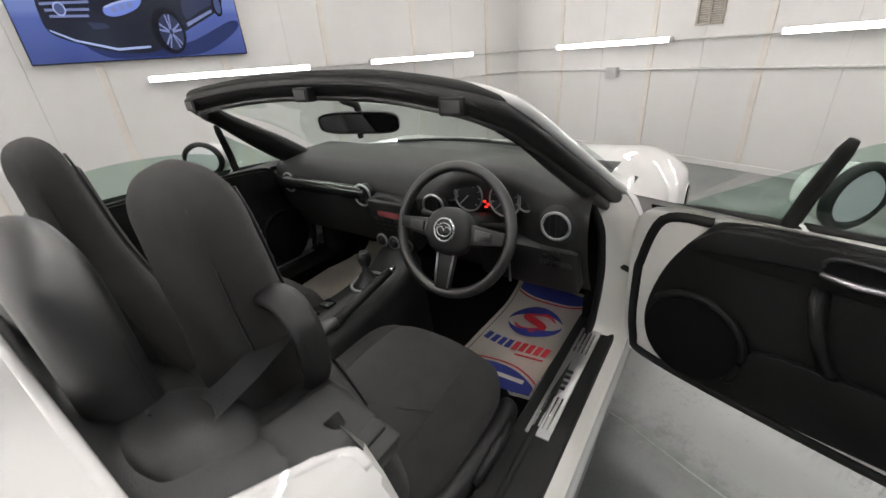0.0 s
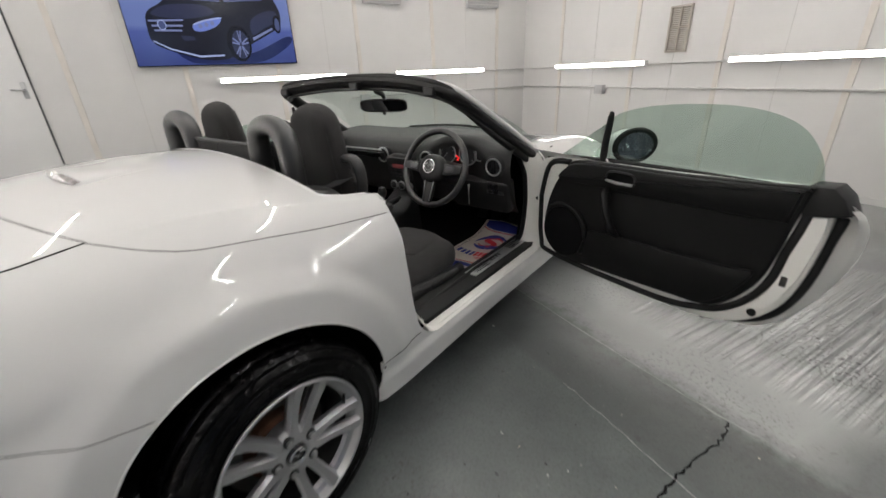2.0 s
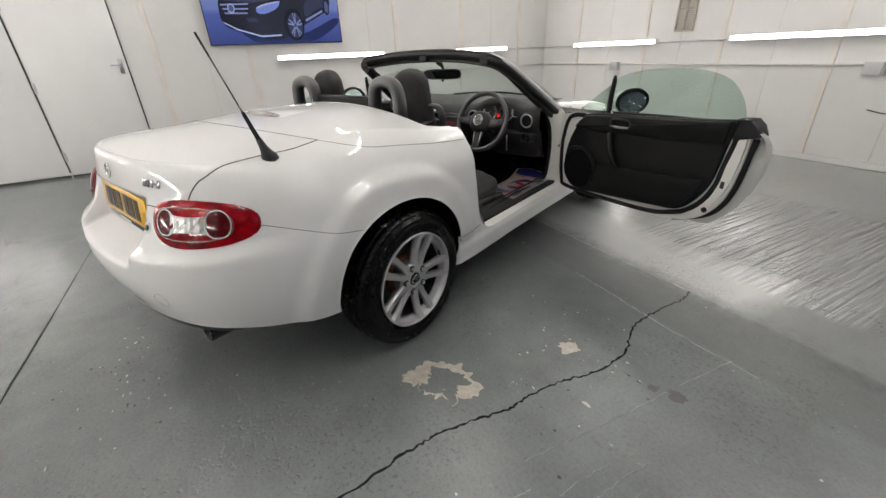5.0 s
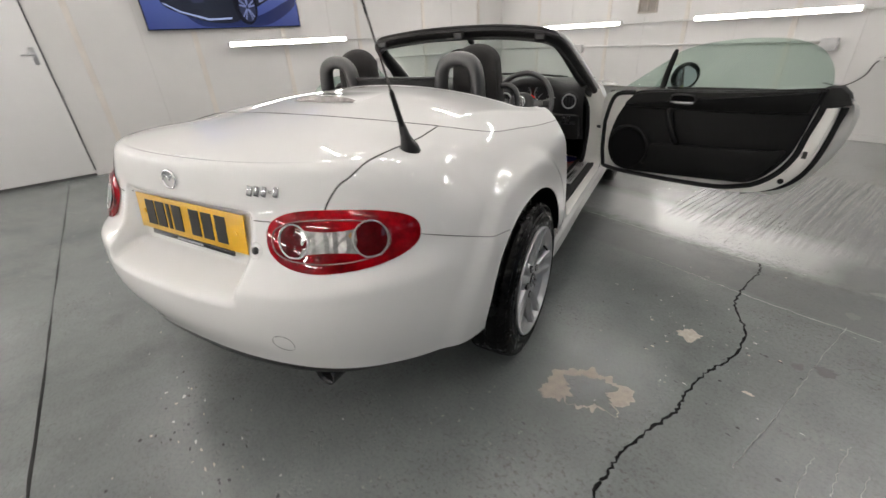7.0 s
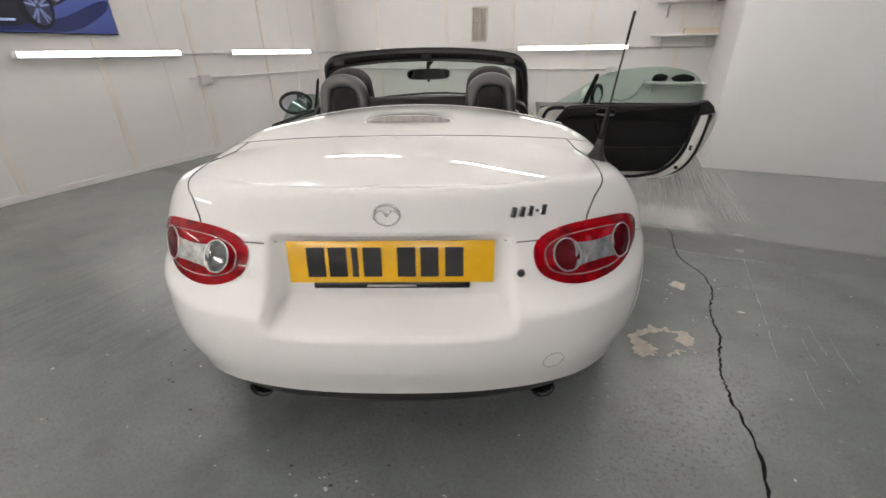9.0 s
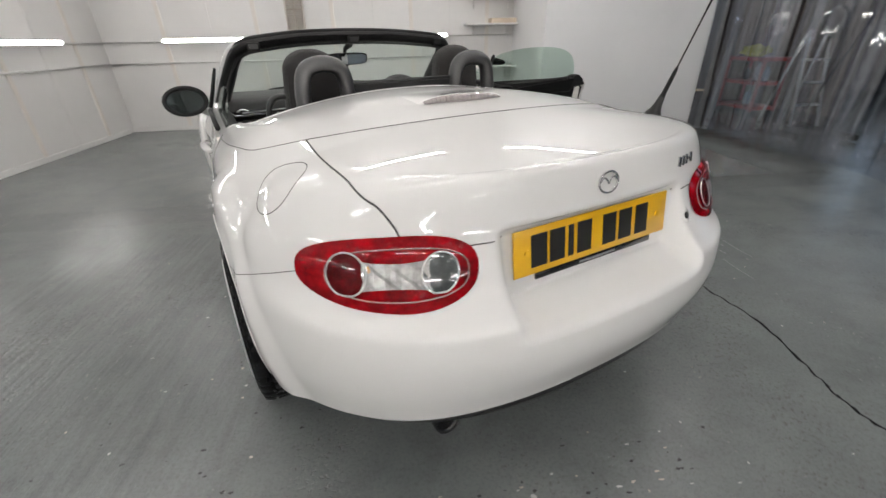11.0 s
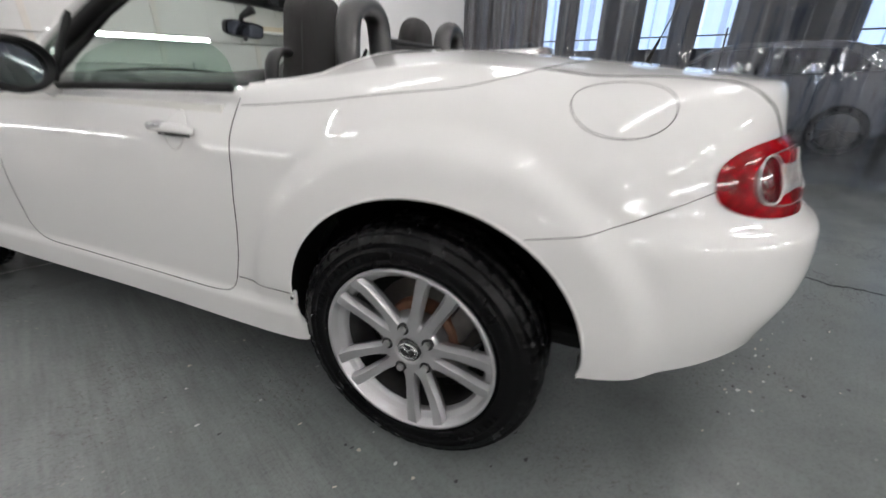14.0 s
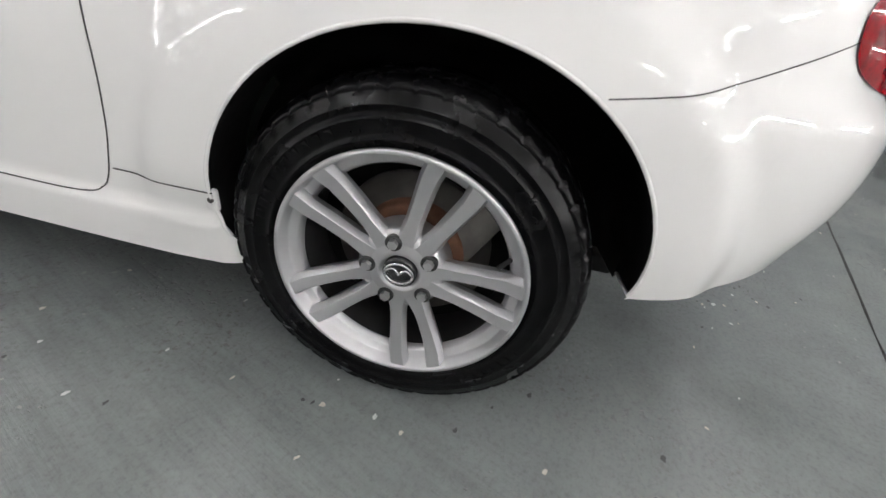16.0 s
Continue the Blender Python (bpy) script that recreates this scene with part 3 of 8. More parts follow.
def build_panels(car):
    val = np.ones(len(BODY_CO))
    seen = {}
    for f, (side, i, j) in zip(BODY_FACES, BODY_KEY):
        for v in f:
            key = (v, j)
            d = open_at(side, BODY_CO[v], j)
            val[v] = min(val[v], d) if v in seen else d
            seen[v] = True
    co = BODY_CO.copy()
    keep = []
    touch = set()
    for f, k in zip(BODY_FACES, BODY_KEY):
        if all(val[v] < 0 for v in f):
            continue
        keep.append((f, k))
        touch.update(v for v in f if val[v] < 0)
    for v in touch:
        x, y, z = co[v]
        side = 1 if x > 0 else -1
        if abs(x) > 0.5 and z < 0.84 and not (y < 0.55 and abs(deck_edge(abs(x)) - y) < 0.03 and z > 0.825):
            fn = (lambda a, b: min(arch_sdf(a, b), door_sdf(a, b) if side > 0 else 1.0))
            for _ in range(3):
                d, e = fn(y, z), 1e-4
                gy, gz = (fn(y + e, z) - d) / e, (fn(y, z + e) - d) / e
                k = max(gy * gy + gz * gz, 0.2)
                y, z = y - d * gy / k, z - d * gz / k
            co[v] = (x, y, z)
        elif z > 0.80 and 0.25 < y < 0.6:
            for _ in range(4):
                d, e, ax = deck_edge(abs(x)) - y, 1e-4, abs(x)
                g = (deck_edge(ax + e) - deck_edge(ax)) / e
                k = 1 + g * g
                x, y = math.copysign(ax - d * g / k * 0.9, x), y + d / k * 0.9
            co[v] = (x, y, z)
    groups = {}
    for f, (side, i, j) in keep:
        c = np.mean([BODY_CO[v] for v in f], axis=0)
        name = panel_of(side, c, None, j)
        if name == "door_panel" and side > 0:
            name = "rear_wing" if c[1] < 1 else "front_wing"
        if name in ("rear_wing", "front_wing", "side_skirt", "door_panel"):
            groups.setdefault((name, side), []).append(f)
        else:
            groups.setdefault((name, 0), []).append(f)
    made = {}
    for (name, side), fs in groups.items():
        ids = sorted({v for f in fs for v in f})
        new_id = {v: k for k, v in enumerate(ids)}
        me = bpy.data.meshes.new(name)
        me.from_pydata([tuple(co[v]) for v in ids], [], [[new_id[v] for v in f] for f in fs])
        me.update()
        made[name, side] = link_mesh(name, me, PAINT, car)
        me.normals_split_custom_set_from_vertices([tuple(BODY_NO[v]) for v in ids])
    return made


car = thing("convertible_car", "white two-seat convertible car, roof down, driver's door open", "car")
PANELS = build_panels(car)


def seam(pts, name="panel_gap", r=0.0015, parent=None, mat=None, n=6):
    bm = bmesh.new()
    tube(bm, pts, r, n)
    return part(name, bm, mat or SEAM, parent or car)


def seam_side(s, pairs, k=6, **kw):
    return seam([on_side(s, y, z)[0] for y, z in smooth_path(pairs, k)], **kw)


# panel gaps
for s in (1, -1):
    seam_side(s, [(y, bumper_top(y)) for y in np.linspace(-0.236, -0.565, 12)], r=0.0010)
    seam([BODY_TREE.find_nearest(Vector((s * x, y, z)))[0] for x, y, z in smooth_path([(0.555, -0.190, 0.893), (0.561, -0.32, 0.890), (0.562, -0.432, 0.883), (0.554, -0.53, 0.868), (0.540, -0.60, 0.850), (0.524, -0.628, 0.836), (0.505, -0.655, 0.800), (0.498, -0.665, 0.775)], 5)], r=0.0023)
    seam([on_top(s * x, lid_front(x))[0] for x in np.linspace(0.556, 0, 14)], r=0.0016)
    seam([cast((s * x, -2, 0.75), (0, 1, 0))[0] for x in np.linspace(0.37, 0.285, 4)])
    # deck panel down to the door's corner
    seam([on_top(s * x, y)[0] for x, y in smooth_path([(0.554, -0.190), (0.580, -0.171), (0.646, -0.112), (0.694, -0.02), (0.729, 0.195), (0.745, 0.40), (0.750, 0.478)], 5)], r=0.0012)
seam_side(-1, [(door_back(z), z) for z in np.linspace(0.815, 0.40, 12)] + [(0.527, 0.352), (0.548, 0.325), (0.59, 0.311), (0.75, 0.308), (1.2, 0.310), (1.44, 0.315), (1.51, 0.35), (1.525, 0.45), (1.54, 0.62), (1.56, 0.80)])
for s in (1, -1):
    seam_side(s, [(0.318, 0.368), (0.40, 0.367), (0.513, 0.366)])


def ring_on(fn, cx, cy, rx, ry, n=48, r=0.0015, mat=None, name="panel_gap", parent=None, tilt=0.0):
    """A closed line on the body: an ellipse in the projection fn."""
    pts = []
    for a in np.linspace(0, 2 * math.pi, n, endpoint=False):
        px, py = rx * math.cos(a), ry * math.sin(a)
        pts.append(fn(cx + px * math.cos(tilt) - py * math.sin(tilt), cy + px * math.sin(tilt) + py * math.cos(tilt))[0])
    bm = bmesh.new()
    tube(bm, pts, r, 6, closed=True)
    return part(name, bm, mat or SEAM, parent or car)


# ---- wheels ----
# darker than the alloy: the shade inside the wheel is put into the colour
BARREL = material("shaded_wheel_barrel", (0.05, 0.05, 0.05), 0.6, metal=0.3, vary=0.4, scale=20)


def build_wheel(name):
    """A wheel whose outer face looks along +x, hub at the origin."""
    w = new(name)
    w.parent = car
    bm = bmesh.new()
    prof = [(0.203, -0.115), (0.216, -0.122), (0.25, -0.124), (0.282, -0.117), (0.299, -0.100), (0.3035, -0.090), (0.297, -0.0895), (0.297, -0.0805), (0.3045, -0.080), (0.3055, -0.040), (0.2985, -0.0395), (0.2985, -0.0305), (0.3055, -0.030), (0.3048, 0.006), (0.298, 0.0065), (0.298, 0.0145), (0.3035, 0.015),
            (0.3025, 0.026), (0.2985, 0.036), (0.2965, 0.0385), (0.2935, 0.0435), (0.288, 0.0465), (0.2862, 0.0445), (0.2842, 0.0478), (0.270, 0.0520), (0.2692, 0.0532), (0.2682, 0.0532), (0.2674, 0.0522), (0.2525, 0.0532), (0.2518, 0.0545), (0.2506, 0.0545), (0.2498, 0.0532),
            (0.232, 0.0548), (0.2255, 0.0545), (0.2245, 0.0556), (0.2215, 0.0556), (0.2205, 0.0540), (0.212, 0.051), (0.208, 0.047), (0.205, 0.03)]
    n = 330
    lathe(bm, prof, n=n)
    bm.verts.ensure_lookup_table()
    for k, (r, h) in enumerate(prof):   # slanted cuts between the shoulder and tread blocks
        if -0.029 < h < 0.0475 and r > 0.2845 and abs(h - 0.0105) > 0.0045:
            for q in range(n):
                turn_ = (q * 47 / n + 14 * max(h - 0.015, 0) + 9 * min(h, 0)) % 1.0
                if turn_ < 0.16:
                    v = bm.verts[k * n + q]
                    v.co = Vector((v.co.x - 0.0012, v.co.y * (1 - 0.0044 / r), v.co.z * (1 - 0.0044 / r)))
    tyre = part("tyre", bm, TYRE, w, "black low-profile rubber tyre", sharp=28)
    for a0, cnt, step in ((28, 10, 5.2), (215, 7, 4.6), (140, 8, 2.2)):   # raised lettering as plain bars
        for k in range(cnt):
            m = Matrix.Rotation(radians(a0 + k * step), 4, "X") @ Matrix.Translation((0.0534, 0, 0.2405)) @ Matrix.Rotation(radians(4), 4, "Y")
            bm = newbox((0, 0, 0), (0.0044, 0.0135 if step > 5 else 0.0105 if step > 4 else 0.005, 0.0145 if step > 4 else 0.006), bevel=0.0008)
            bmesh.ops.transform(bm, matrix=m, verts=bm.verts)
            part("raised_bar", bm, TYRE, tyre)
    bm = bmesh.new()
    lathe(bm, [(0.206, 0.048), (0.2125, 0.053), (0.2125, 0.059), (0.2105, 0.0615), (0.2055, 0.0615), (0.2035, 0.0590), (0.2005, 0.040), (0.198, 0.036), (0.187, 0.033), (0.184, 0.030), (0.1795, 0.018)], n=96)
    part("rim", bm, ALLOY, w, "silver alloy rim with five split spokes")
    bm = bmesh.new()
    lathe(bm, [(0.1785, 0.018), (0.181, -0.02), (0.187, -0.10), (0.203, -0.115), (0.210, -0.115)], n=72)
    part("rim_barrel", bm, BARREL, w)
    for k in range(5):
        base = radians(68 + 72 * k)
        bm = bmesh.new()
        for s in (-1, 1):
            rows = []
            for q in np.linspace(0, 1, 11):
                r = 0.045 + q * 0.160
                off = s * (0.012 + 0.023 * min(1, q * 1.25) ** 0.8)
                hw = 0.0116 - 0.0010 * math.sin(q * math.pi) + 0.0030 * q + 0.0055 * max(0, 1 - q / 0.3)
                top = 0.042 + 0.016 * q - 0.006 * math.sin(q * math.pi)
                deep = 0.030
                rows.append([(top - 0.014, r, off - hw - 0.004), (top - 0.0025, r, off - hw + 0.0005), (top, r, off - hw + 0.0025), (top, r, off + hw - 0.0025), (top - 0.0025, r, off + hw - 0.0005), (top - 0.014, r, off + hw + 0.004), (top - deep, r, off + hw), (top - deep, r, off - hw)])
            grid(bm, rows, wrap=True)
        bmesh.ops.recalc_face_normals(bm, faces=bm.faces)
        bmesh.ops.transform(bm, matrix=Matrix.Rotation(base, 4, "X") @ Matrix.Rotation(radians(-90), 4, "X") @ Matrix.Rotation(radians(90), 4, "X"), verts=bm.verts)
        part("spoke", bm, ALLOY, w, sharp=24)
    bm = bmesh.new()
    lathe(bm, [(0.0, 0.030), (0.030, 0.034), (0.034, 0.044), (0.040, 0.043), (0.064, 0.041), (0.074, 0.034), (0.079, 0.018), (0.080, -0.01)], n=40)
    part("hub", bm, ALLOY, w)
    bm = bmesh.new()
    lathe(bm, [(0.0, 0.0475), (0.024, 0.0465), (0.029, 0.044), (0.0295, 0.036)], n=32)
    cap = part("centre_cap", bm, GLOSSBLACK, w, "black centre cap with a silver emblem")
    bm = bmesh.new()
    emblem_shape(bm, 0.0235, Matrix.Translation((0.0478, 0, 0)) @ Matrix.Rotation(radians(90), 4, "Z") @ Matrix.Rotation(radians(90), 4, "X"))
    part("emblem", bm, CHROME, cap)
    for k in range(5):
        a = radians(14 + 72 * k)
        bm = bmesh.new()
        m = Matrix.Rotation(a, 4, "X") @ Matrix.Translation((0.0425, 0, 0.0560)) @ Matrix.Rotation(radians(90), 4, "Y")
        bmesh.ops.create_cone(bm, cap_ends=True, segments=6, radius1=0.0095, radius2=0.0085, depth=0.020, matrix=m)
        bmesh.ops.create_cone(bm, cap_ends=True, segments=20, radius1=0.0118, radius2=0.0105, depth=0.006, matrix=m @ Matrix.Translation((0, 0, -0.002)))
        nut = part("wheel_nut", bm, SATIN, w, smooth=False)
        # a dark disc paints the shade of the recess round the nut
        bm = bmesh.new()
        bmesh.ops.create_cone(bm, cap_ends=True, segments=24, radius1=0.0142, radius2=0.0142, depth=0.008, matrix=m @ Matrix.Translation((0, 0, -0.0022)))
        part("nut_seat", bm, BARREL, nut, "dark disc for the shade in the recess round the nut")
    bm = bmesh.new()
    lathe(bm, [(0.0, -0.03), (0.075, -0.03), (0.078, -0.045), (0.142, -0.045), (0.142, -0.060), (0.07, -0.060)], n=48)
    part("brake_disc", bm, DISCM, w, "dull worn steel brake disc")
    bm = bmesh.new()
    lathe(bm, [(0.0, -0.016), (0.090, -0.018), (0.097, -0.024), (0.097, -0.046)], n=40)
    part("disc_bell", bm, RUST, w, "rust-brown disc centre")
    bm = newbox((-0.05, 0.105, 0.06), (0.05, 0.06, 0.12), Matrix.Rotation(radians(-30), 4, "X"), bevel=0.012)
    part("brake_caliper", bm, DISCM, w)
    bm = bmesh.new()
    lathe(bm, [(0.0, -0.075), (0.186, -0.075)], n=40)
    part("backing_plate", bm, LINER, w)
    bm = bmesh.new()
    tube(bm, [(0.035, 0.172, 0.065), (0.055, 0.155, 0.058)], 0.004, 8)
    part("valve", bm, RUBBER, w)
    return w


def emblem_shape(bm, r, m):
    """A plain round badge: an oval ring with a winged bar inside, flat in local xy, facing z."""
    st = len(bm.verts)
    tube(bm, [(r * math.cos(a), r * 0.80 * math.sin(a), 0) for a in np.linspace(0, 2 * math.pi, 36, endpoint=False)], r * 0.10, 8, closed=True)
    for s in (-1, 1):
        tube(bm, smooth_path([(s * r * 0.95, r * 0.05, 0), (s * r * 0.55, r * 0.36, 0), (s * r * 0.22, r * 0.22, 0), (0, -r * 0.12, 0)], 5), r * 0.085, 6)
    bm.verts.ensure_lookup_table()
    for v in bm.verts[st:]:
        v.co = m @ v.co


wheel = build_wheel("wheel")
wheel.matrix_basis = pose(0.785, 0, HUB_Z)
for sx, y in ((-1, 0.0), (-1, WHEELBASE), (1, WHEELBASE)):
    o = copy_thing(wheel, pose(sx * 0.785, y, HUB_Z, 0, 0, 180 if sx < 0 else 0))

# wheel housings and dark underside
for s in (1, -1):
    for hy in (-ARCH_BACK, WHEELBASE - 0.01):
        bm = bmesh.new()
        rows = []
        rear = hy < 1
        for a in np.concatenate([np.linspace(-0.4, 0, 8, endpoint=False), np.linspace(0, math.pi, 40), np.linspace(math.pi, math.pi + (0.13 if rear else 0.1), 6)[1:]]):
            y, z = arch_edge(rear, a)
            xs = abs(on_side(s, y, max(z, 0.24))[0].x)
            g = 1.04
            rows.append([(s * (xs - 0.001), y, z), (s * (xs - 0.012), hy + (y - hy) * 1.004, HUB_Z + (z - HUB_Z) * 1.004), (s * (xs - 0.05), hy + (y - hy) * g, HUB_Z + (z - HUB_Z) * g), (s * 0.50, hy + (y - hy) * g, HUB_Z + (z - HUB_Z) * g), (s * 0.48, hy, HUB_Z)])
        low = [[(x, y, (z, 0.290, 0.268, 0.240, 0.240)[i]) for i, (x, y, z) in enumerate(rows[-1])]] if rear else []
        grid(bm, rows + low)
        part("wheel_housing", bm, LINER, car)
        bm = bmesh.new()
        pts = [(r[0][0], r[0][1], r[0][2]) for r in rows if r[0][2] > 0.28]
        tube(bm, pts, 0.0032, 8)
        part("arch_lip", bm, PAINT, car)
bm = newbox((0, 1.15, 0.175), (1.44, 1.55, 0.05), bevel=0.01)
box(bm, (0, 1.15, 0.165), (0.9, 3.2, 0.05), bevel=0.01)
box(bm, (0, -0.47, 0.37), (0.9, 0.34, 0.10), bevel=0.03)
part("underbody", bm, LINER, car)

# ---- rear end of the car ----
RED = material("red_lens", (0.34, 0.0012, 0.006), 0.12, coat=0.6, spec=0.0, vary=0.75, scale=22)
DARKRED = material("dark_red_lens", (0.10, 0.001, 0.003), 0.15, coat=0.7, spec=0.0, vary=0.5, scale=60)
SMOKE = material("smoked_lens", (0.06, 0.07, 0.07), 0.1, coat=1.0, vary=0.5, scale=50)
SILVERLENS = material("faceted_reflector", (0.42, 0.412, 0.40), 0.30, metal=0.6, coat=1.0, vary=0.5, scale=45)
PINK = material("lens_trim", (0.46, 0.27, 0.27), 0.25, metal=0.5)
AMBER = material("amber_bulb", (0.60, 0.33, 0.14), 0.25, coat=1.0, vary=0.3, scale=40)
PLATE = material("yellow_plate", (0.74, 0.41, 0.008), 0.3, coat=0.4, vary=0.05, scale=10)
INK = material("black_print", (0.012, 0.012, 0.013), 0.35)


def patch(name, fn, cx, cy, outline, mat, parent, lift, label="", rings=7, n=56):
    """A skin on the body: an outline round (cx, cy) in the projection fn, raised by lift(r)."""
    bm = bmesh.new()
    rows = []
    for r in np.linspace(1, 0.04, rings):
        row = []
        for a in np.linspace(0, 2 * math.pi, n, endpoint=False):
            px, py = outline(a)
            p, nn = fn(cx + px * r, cy + py * r)
            row.append(p + nn * lift(r))
        rows.append(row)
    vs = grid(bm, rows, wrap=True)
    bm.faces.new(vs[-1][::-1])
    bmesh.ops.recalc_face_normals(bm, faces=bm.faces)
    return part(name, bm, mat, parent, label, sharp=70)


def oval(a, b, n=2.0, taper=0.0):
    def f(t):
        c, s = math.cos(t), math.sin(t)
        x = a * math.copysign(abs(c) ** (2 / n), c)
        return x, b * math.copysign(abs(s) ** (2 / n), s) * (1 - taper * x / a)
    return f


def tail_light(s):
    t = new("tail_light")
    t.parent = car
    tagged(t, "glossy red tail light with two round lamps and a clear middle")
    c, e, nn = Vector((s * 0.525, -0.640, 0)), Vector((s * 0.872, 0.489, 0)), Vector((s * 0.489, -0.872, 0))

    def fn(a, z):
        return cast(c + e * a + nn * 0.6 + Vector((0, 0, z)), -nn)
    zc = 0.709
    patch("red_lens", fn, 0, zc, oval(0.193, 0.0715, 2.5, 0.10), RED, t, lambda r: 0.012 * (1 - r ** 4) + 0.0025, "deep red outer lens", rings=9)
    patch("dark_rim", fn, 0, zc, oval(0.199, 0.0762, 2.5, 0.10), DARKRED, t, lambda r: 0.0022 if r < 0.999 else -0.004, rings=4)
    bm = bmesh.new()
    out = oval(0.143, 0.051, 2.6, 0.02)
    pts = []
    for a in np.linspace(0, 2 * math.pi, 64, endpoint=False):
        px, py = out(a)
        p, q = fn(px - 0.026, zc - 0.002 + py)
        pts.append(p + q * 0.0135)
    tube(bm, pts, 0.0017, 8, closed=True)
    part("trim_ring", bm, PINK, t, "thin pinkish trim ring under the lens")
    bm = bmesh.new()   # upright facets behind a clear cover, waisted between the two lamps
    rows = []
    for k, a in enumerate(np.linspace(-0.110, 0.058, 17)):
        hz = 0.024 + 0.008 * abs((a + 0.026) / 0.084) ** 2
        row = []
        for j, f in enumerate(np.linspace(-1, 1, 7)):
            p, q = fn(a, zc - 0.002 + f * hz)
            row.append(p + q * (0.0156 + 0.0011 * (k * 7 % 5) / 2 + 0.0008 * ((j * 3 + k) % 4) / 2))
        rows.append(row)
    grid(bm, rows)
    bmesh.ops.recalc_face_normals(bm, faces=bm.faces)
    part("clear_lens", bm, SILVERLENS, t, "clear faceted lens", smooth=False)
    patch("amber_bulb", fn, 0.024, zc + 0.012, oval(0.006, 0.012, 3), AMBER, t, lambda r: 0.0170 - 0.0005 * r, rings=3, n=20)
    for a, mat, r0 in ((0.072, DARKRED, 0.0385), (-0.112, DARKRED if s > 0 else SMOKE, 0.034)):
        patch("round_lamp", fn, a, zc, oval(r0, r0 + 0.003), mat, t, lambda r: 0.0195 - 0.0025 * r * r)
        bm = bmesh.new()
        pts = []
        for k in np.linspace(0, 2 * math.pi, 40, endpoint=False):
            p, q = fn(a + (r0 + 0.002) * math.cos(k), zc + (r0 + 0.005) * math.sin(k))
            pts.append(p + q * 0.0168)
        tube(bm, pts, 0.0019, 8, closed=True)
        part("lamp_ring", bm, SATIN, t)
    return t


for s in (1, -1):
    tail_light(s)

lid, bumper = PANELS["boot_lid", 0], PANELS["rear_bumper", 0]

# registration plate: lettering as plain bars
py = -0.726
plate_m = Matrix.Translation((0, py, 0.698)) @ Matrix.Rotation(radians(-8), 4, "X")
plate = new("number_plate")
plate.parent = car
plate.matrix_basis = plate_m
tagged(plate, "yellow rear registration plate with black bars")
part("plate_board", newbox((0, 0, 0), (0.520, 0.004, 0.111), bevel=0.0015), PLATE, plate)
for k, x in enumerate((-0.188, -0.133, -0.090, -0.046, 0.040, 0.098, 0.160)):
    w = 0.016 if k == 2 else 0.046
    part("bar", newbox((x, -0.0028, 0), (w, 0.002, 0.078)), INK, plate, smooth=False)
for sx in (-1, 1):
    bm = bmesh.new()
    cyl(bm, (sx * 0.222, -0.003, 0), 0.0075, 0.004, "Y", 16)
    part("screw_cap", bm, PLATE, plate)
part("dealer_strip", newbox((0, -0.001, -0.063), (0.40, 0.006, 0.016), bevel=0.002), GLOSSBLACK, plate, "black strip with small pale bars")
part("strip_bar", newbox((0, -0.0050, -0.063), (0.125, 0.001, 0.005)), SATIN, plate, smooth=False)

bm = bmesh.new()
p, q = on_rear(0, 0.826)
emblem_shape(bm, 0.031, Matrix.Translation(p + q * 0.004) @ q.to_track_quat("Z", "Y").to_matrix().to_4x4())
part("emblem", bm, CHROME, lid, "chrome round emblem")
for x, wide, tall in ((0.303, 0.015, 0.026), (0.324, 0.015, 0.026), (0.345, 0.013, 0.026), (0.361, 0.009, 0.007), (0.378, 0.014, 0.026)):
    # model lettering as slim slanted bars
    p, q = on_rear(x, 0.822)
    bm = newbox((0, 0, 0), (wide, tall, 0.004), bevel=0.0014)
    m = Matrix.Translation(p + q * 0.002) @ q.to_track_quat("Z", "Y").to_matrix().to_4x4() @ Matrix.Rotation(radians(-14), 4, "Z")
    bmesh.ops.transform(bm, matrix=m, verts=bm.verts)
    part("badge_bar", bm, BADGE, lid)
p, q = on_rear(0.324, 0.679)
bm = bmesh.new()
tube(bm, [p + q * 0.002, p - q * 0.004], 0.010, 20)
part("lock_barrel", bm, INK, bumper)
ring_on(on_rear, 0.324, 0.679, 0.019, 0.019, 32, 0.0016, PAINT, "lock_surround", bumper)
ring_on(on_rear, 0.415, 0.452, 0.028, 0.028, 36, 0.0006, None, "tow_cover_gap", bumper)

# fuel flap on the passenger side
fd = Vector((1, 0, -0.75)).normalized()
fv = Vector((0, 0, 1)) - fd * fd.z
fv.normalize()


def fuel_fn(a, b):
    return cast(Vector((-0.667, -0.360, 0.833)) + Vector((0, 1, 0)) * a + fv * b - fd * 0.8, fd)


ring_on(fuel_fn, 0, 0, 0.090, 0.074, 56, 0.0011, None, "fuel_flap_gap", PANELS["rear_wing", -1])

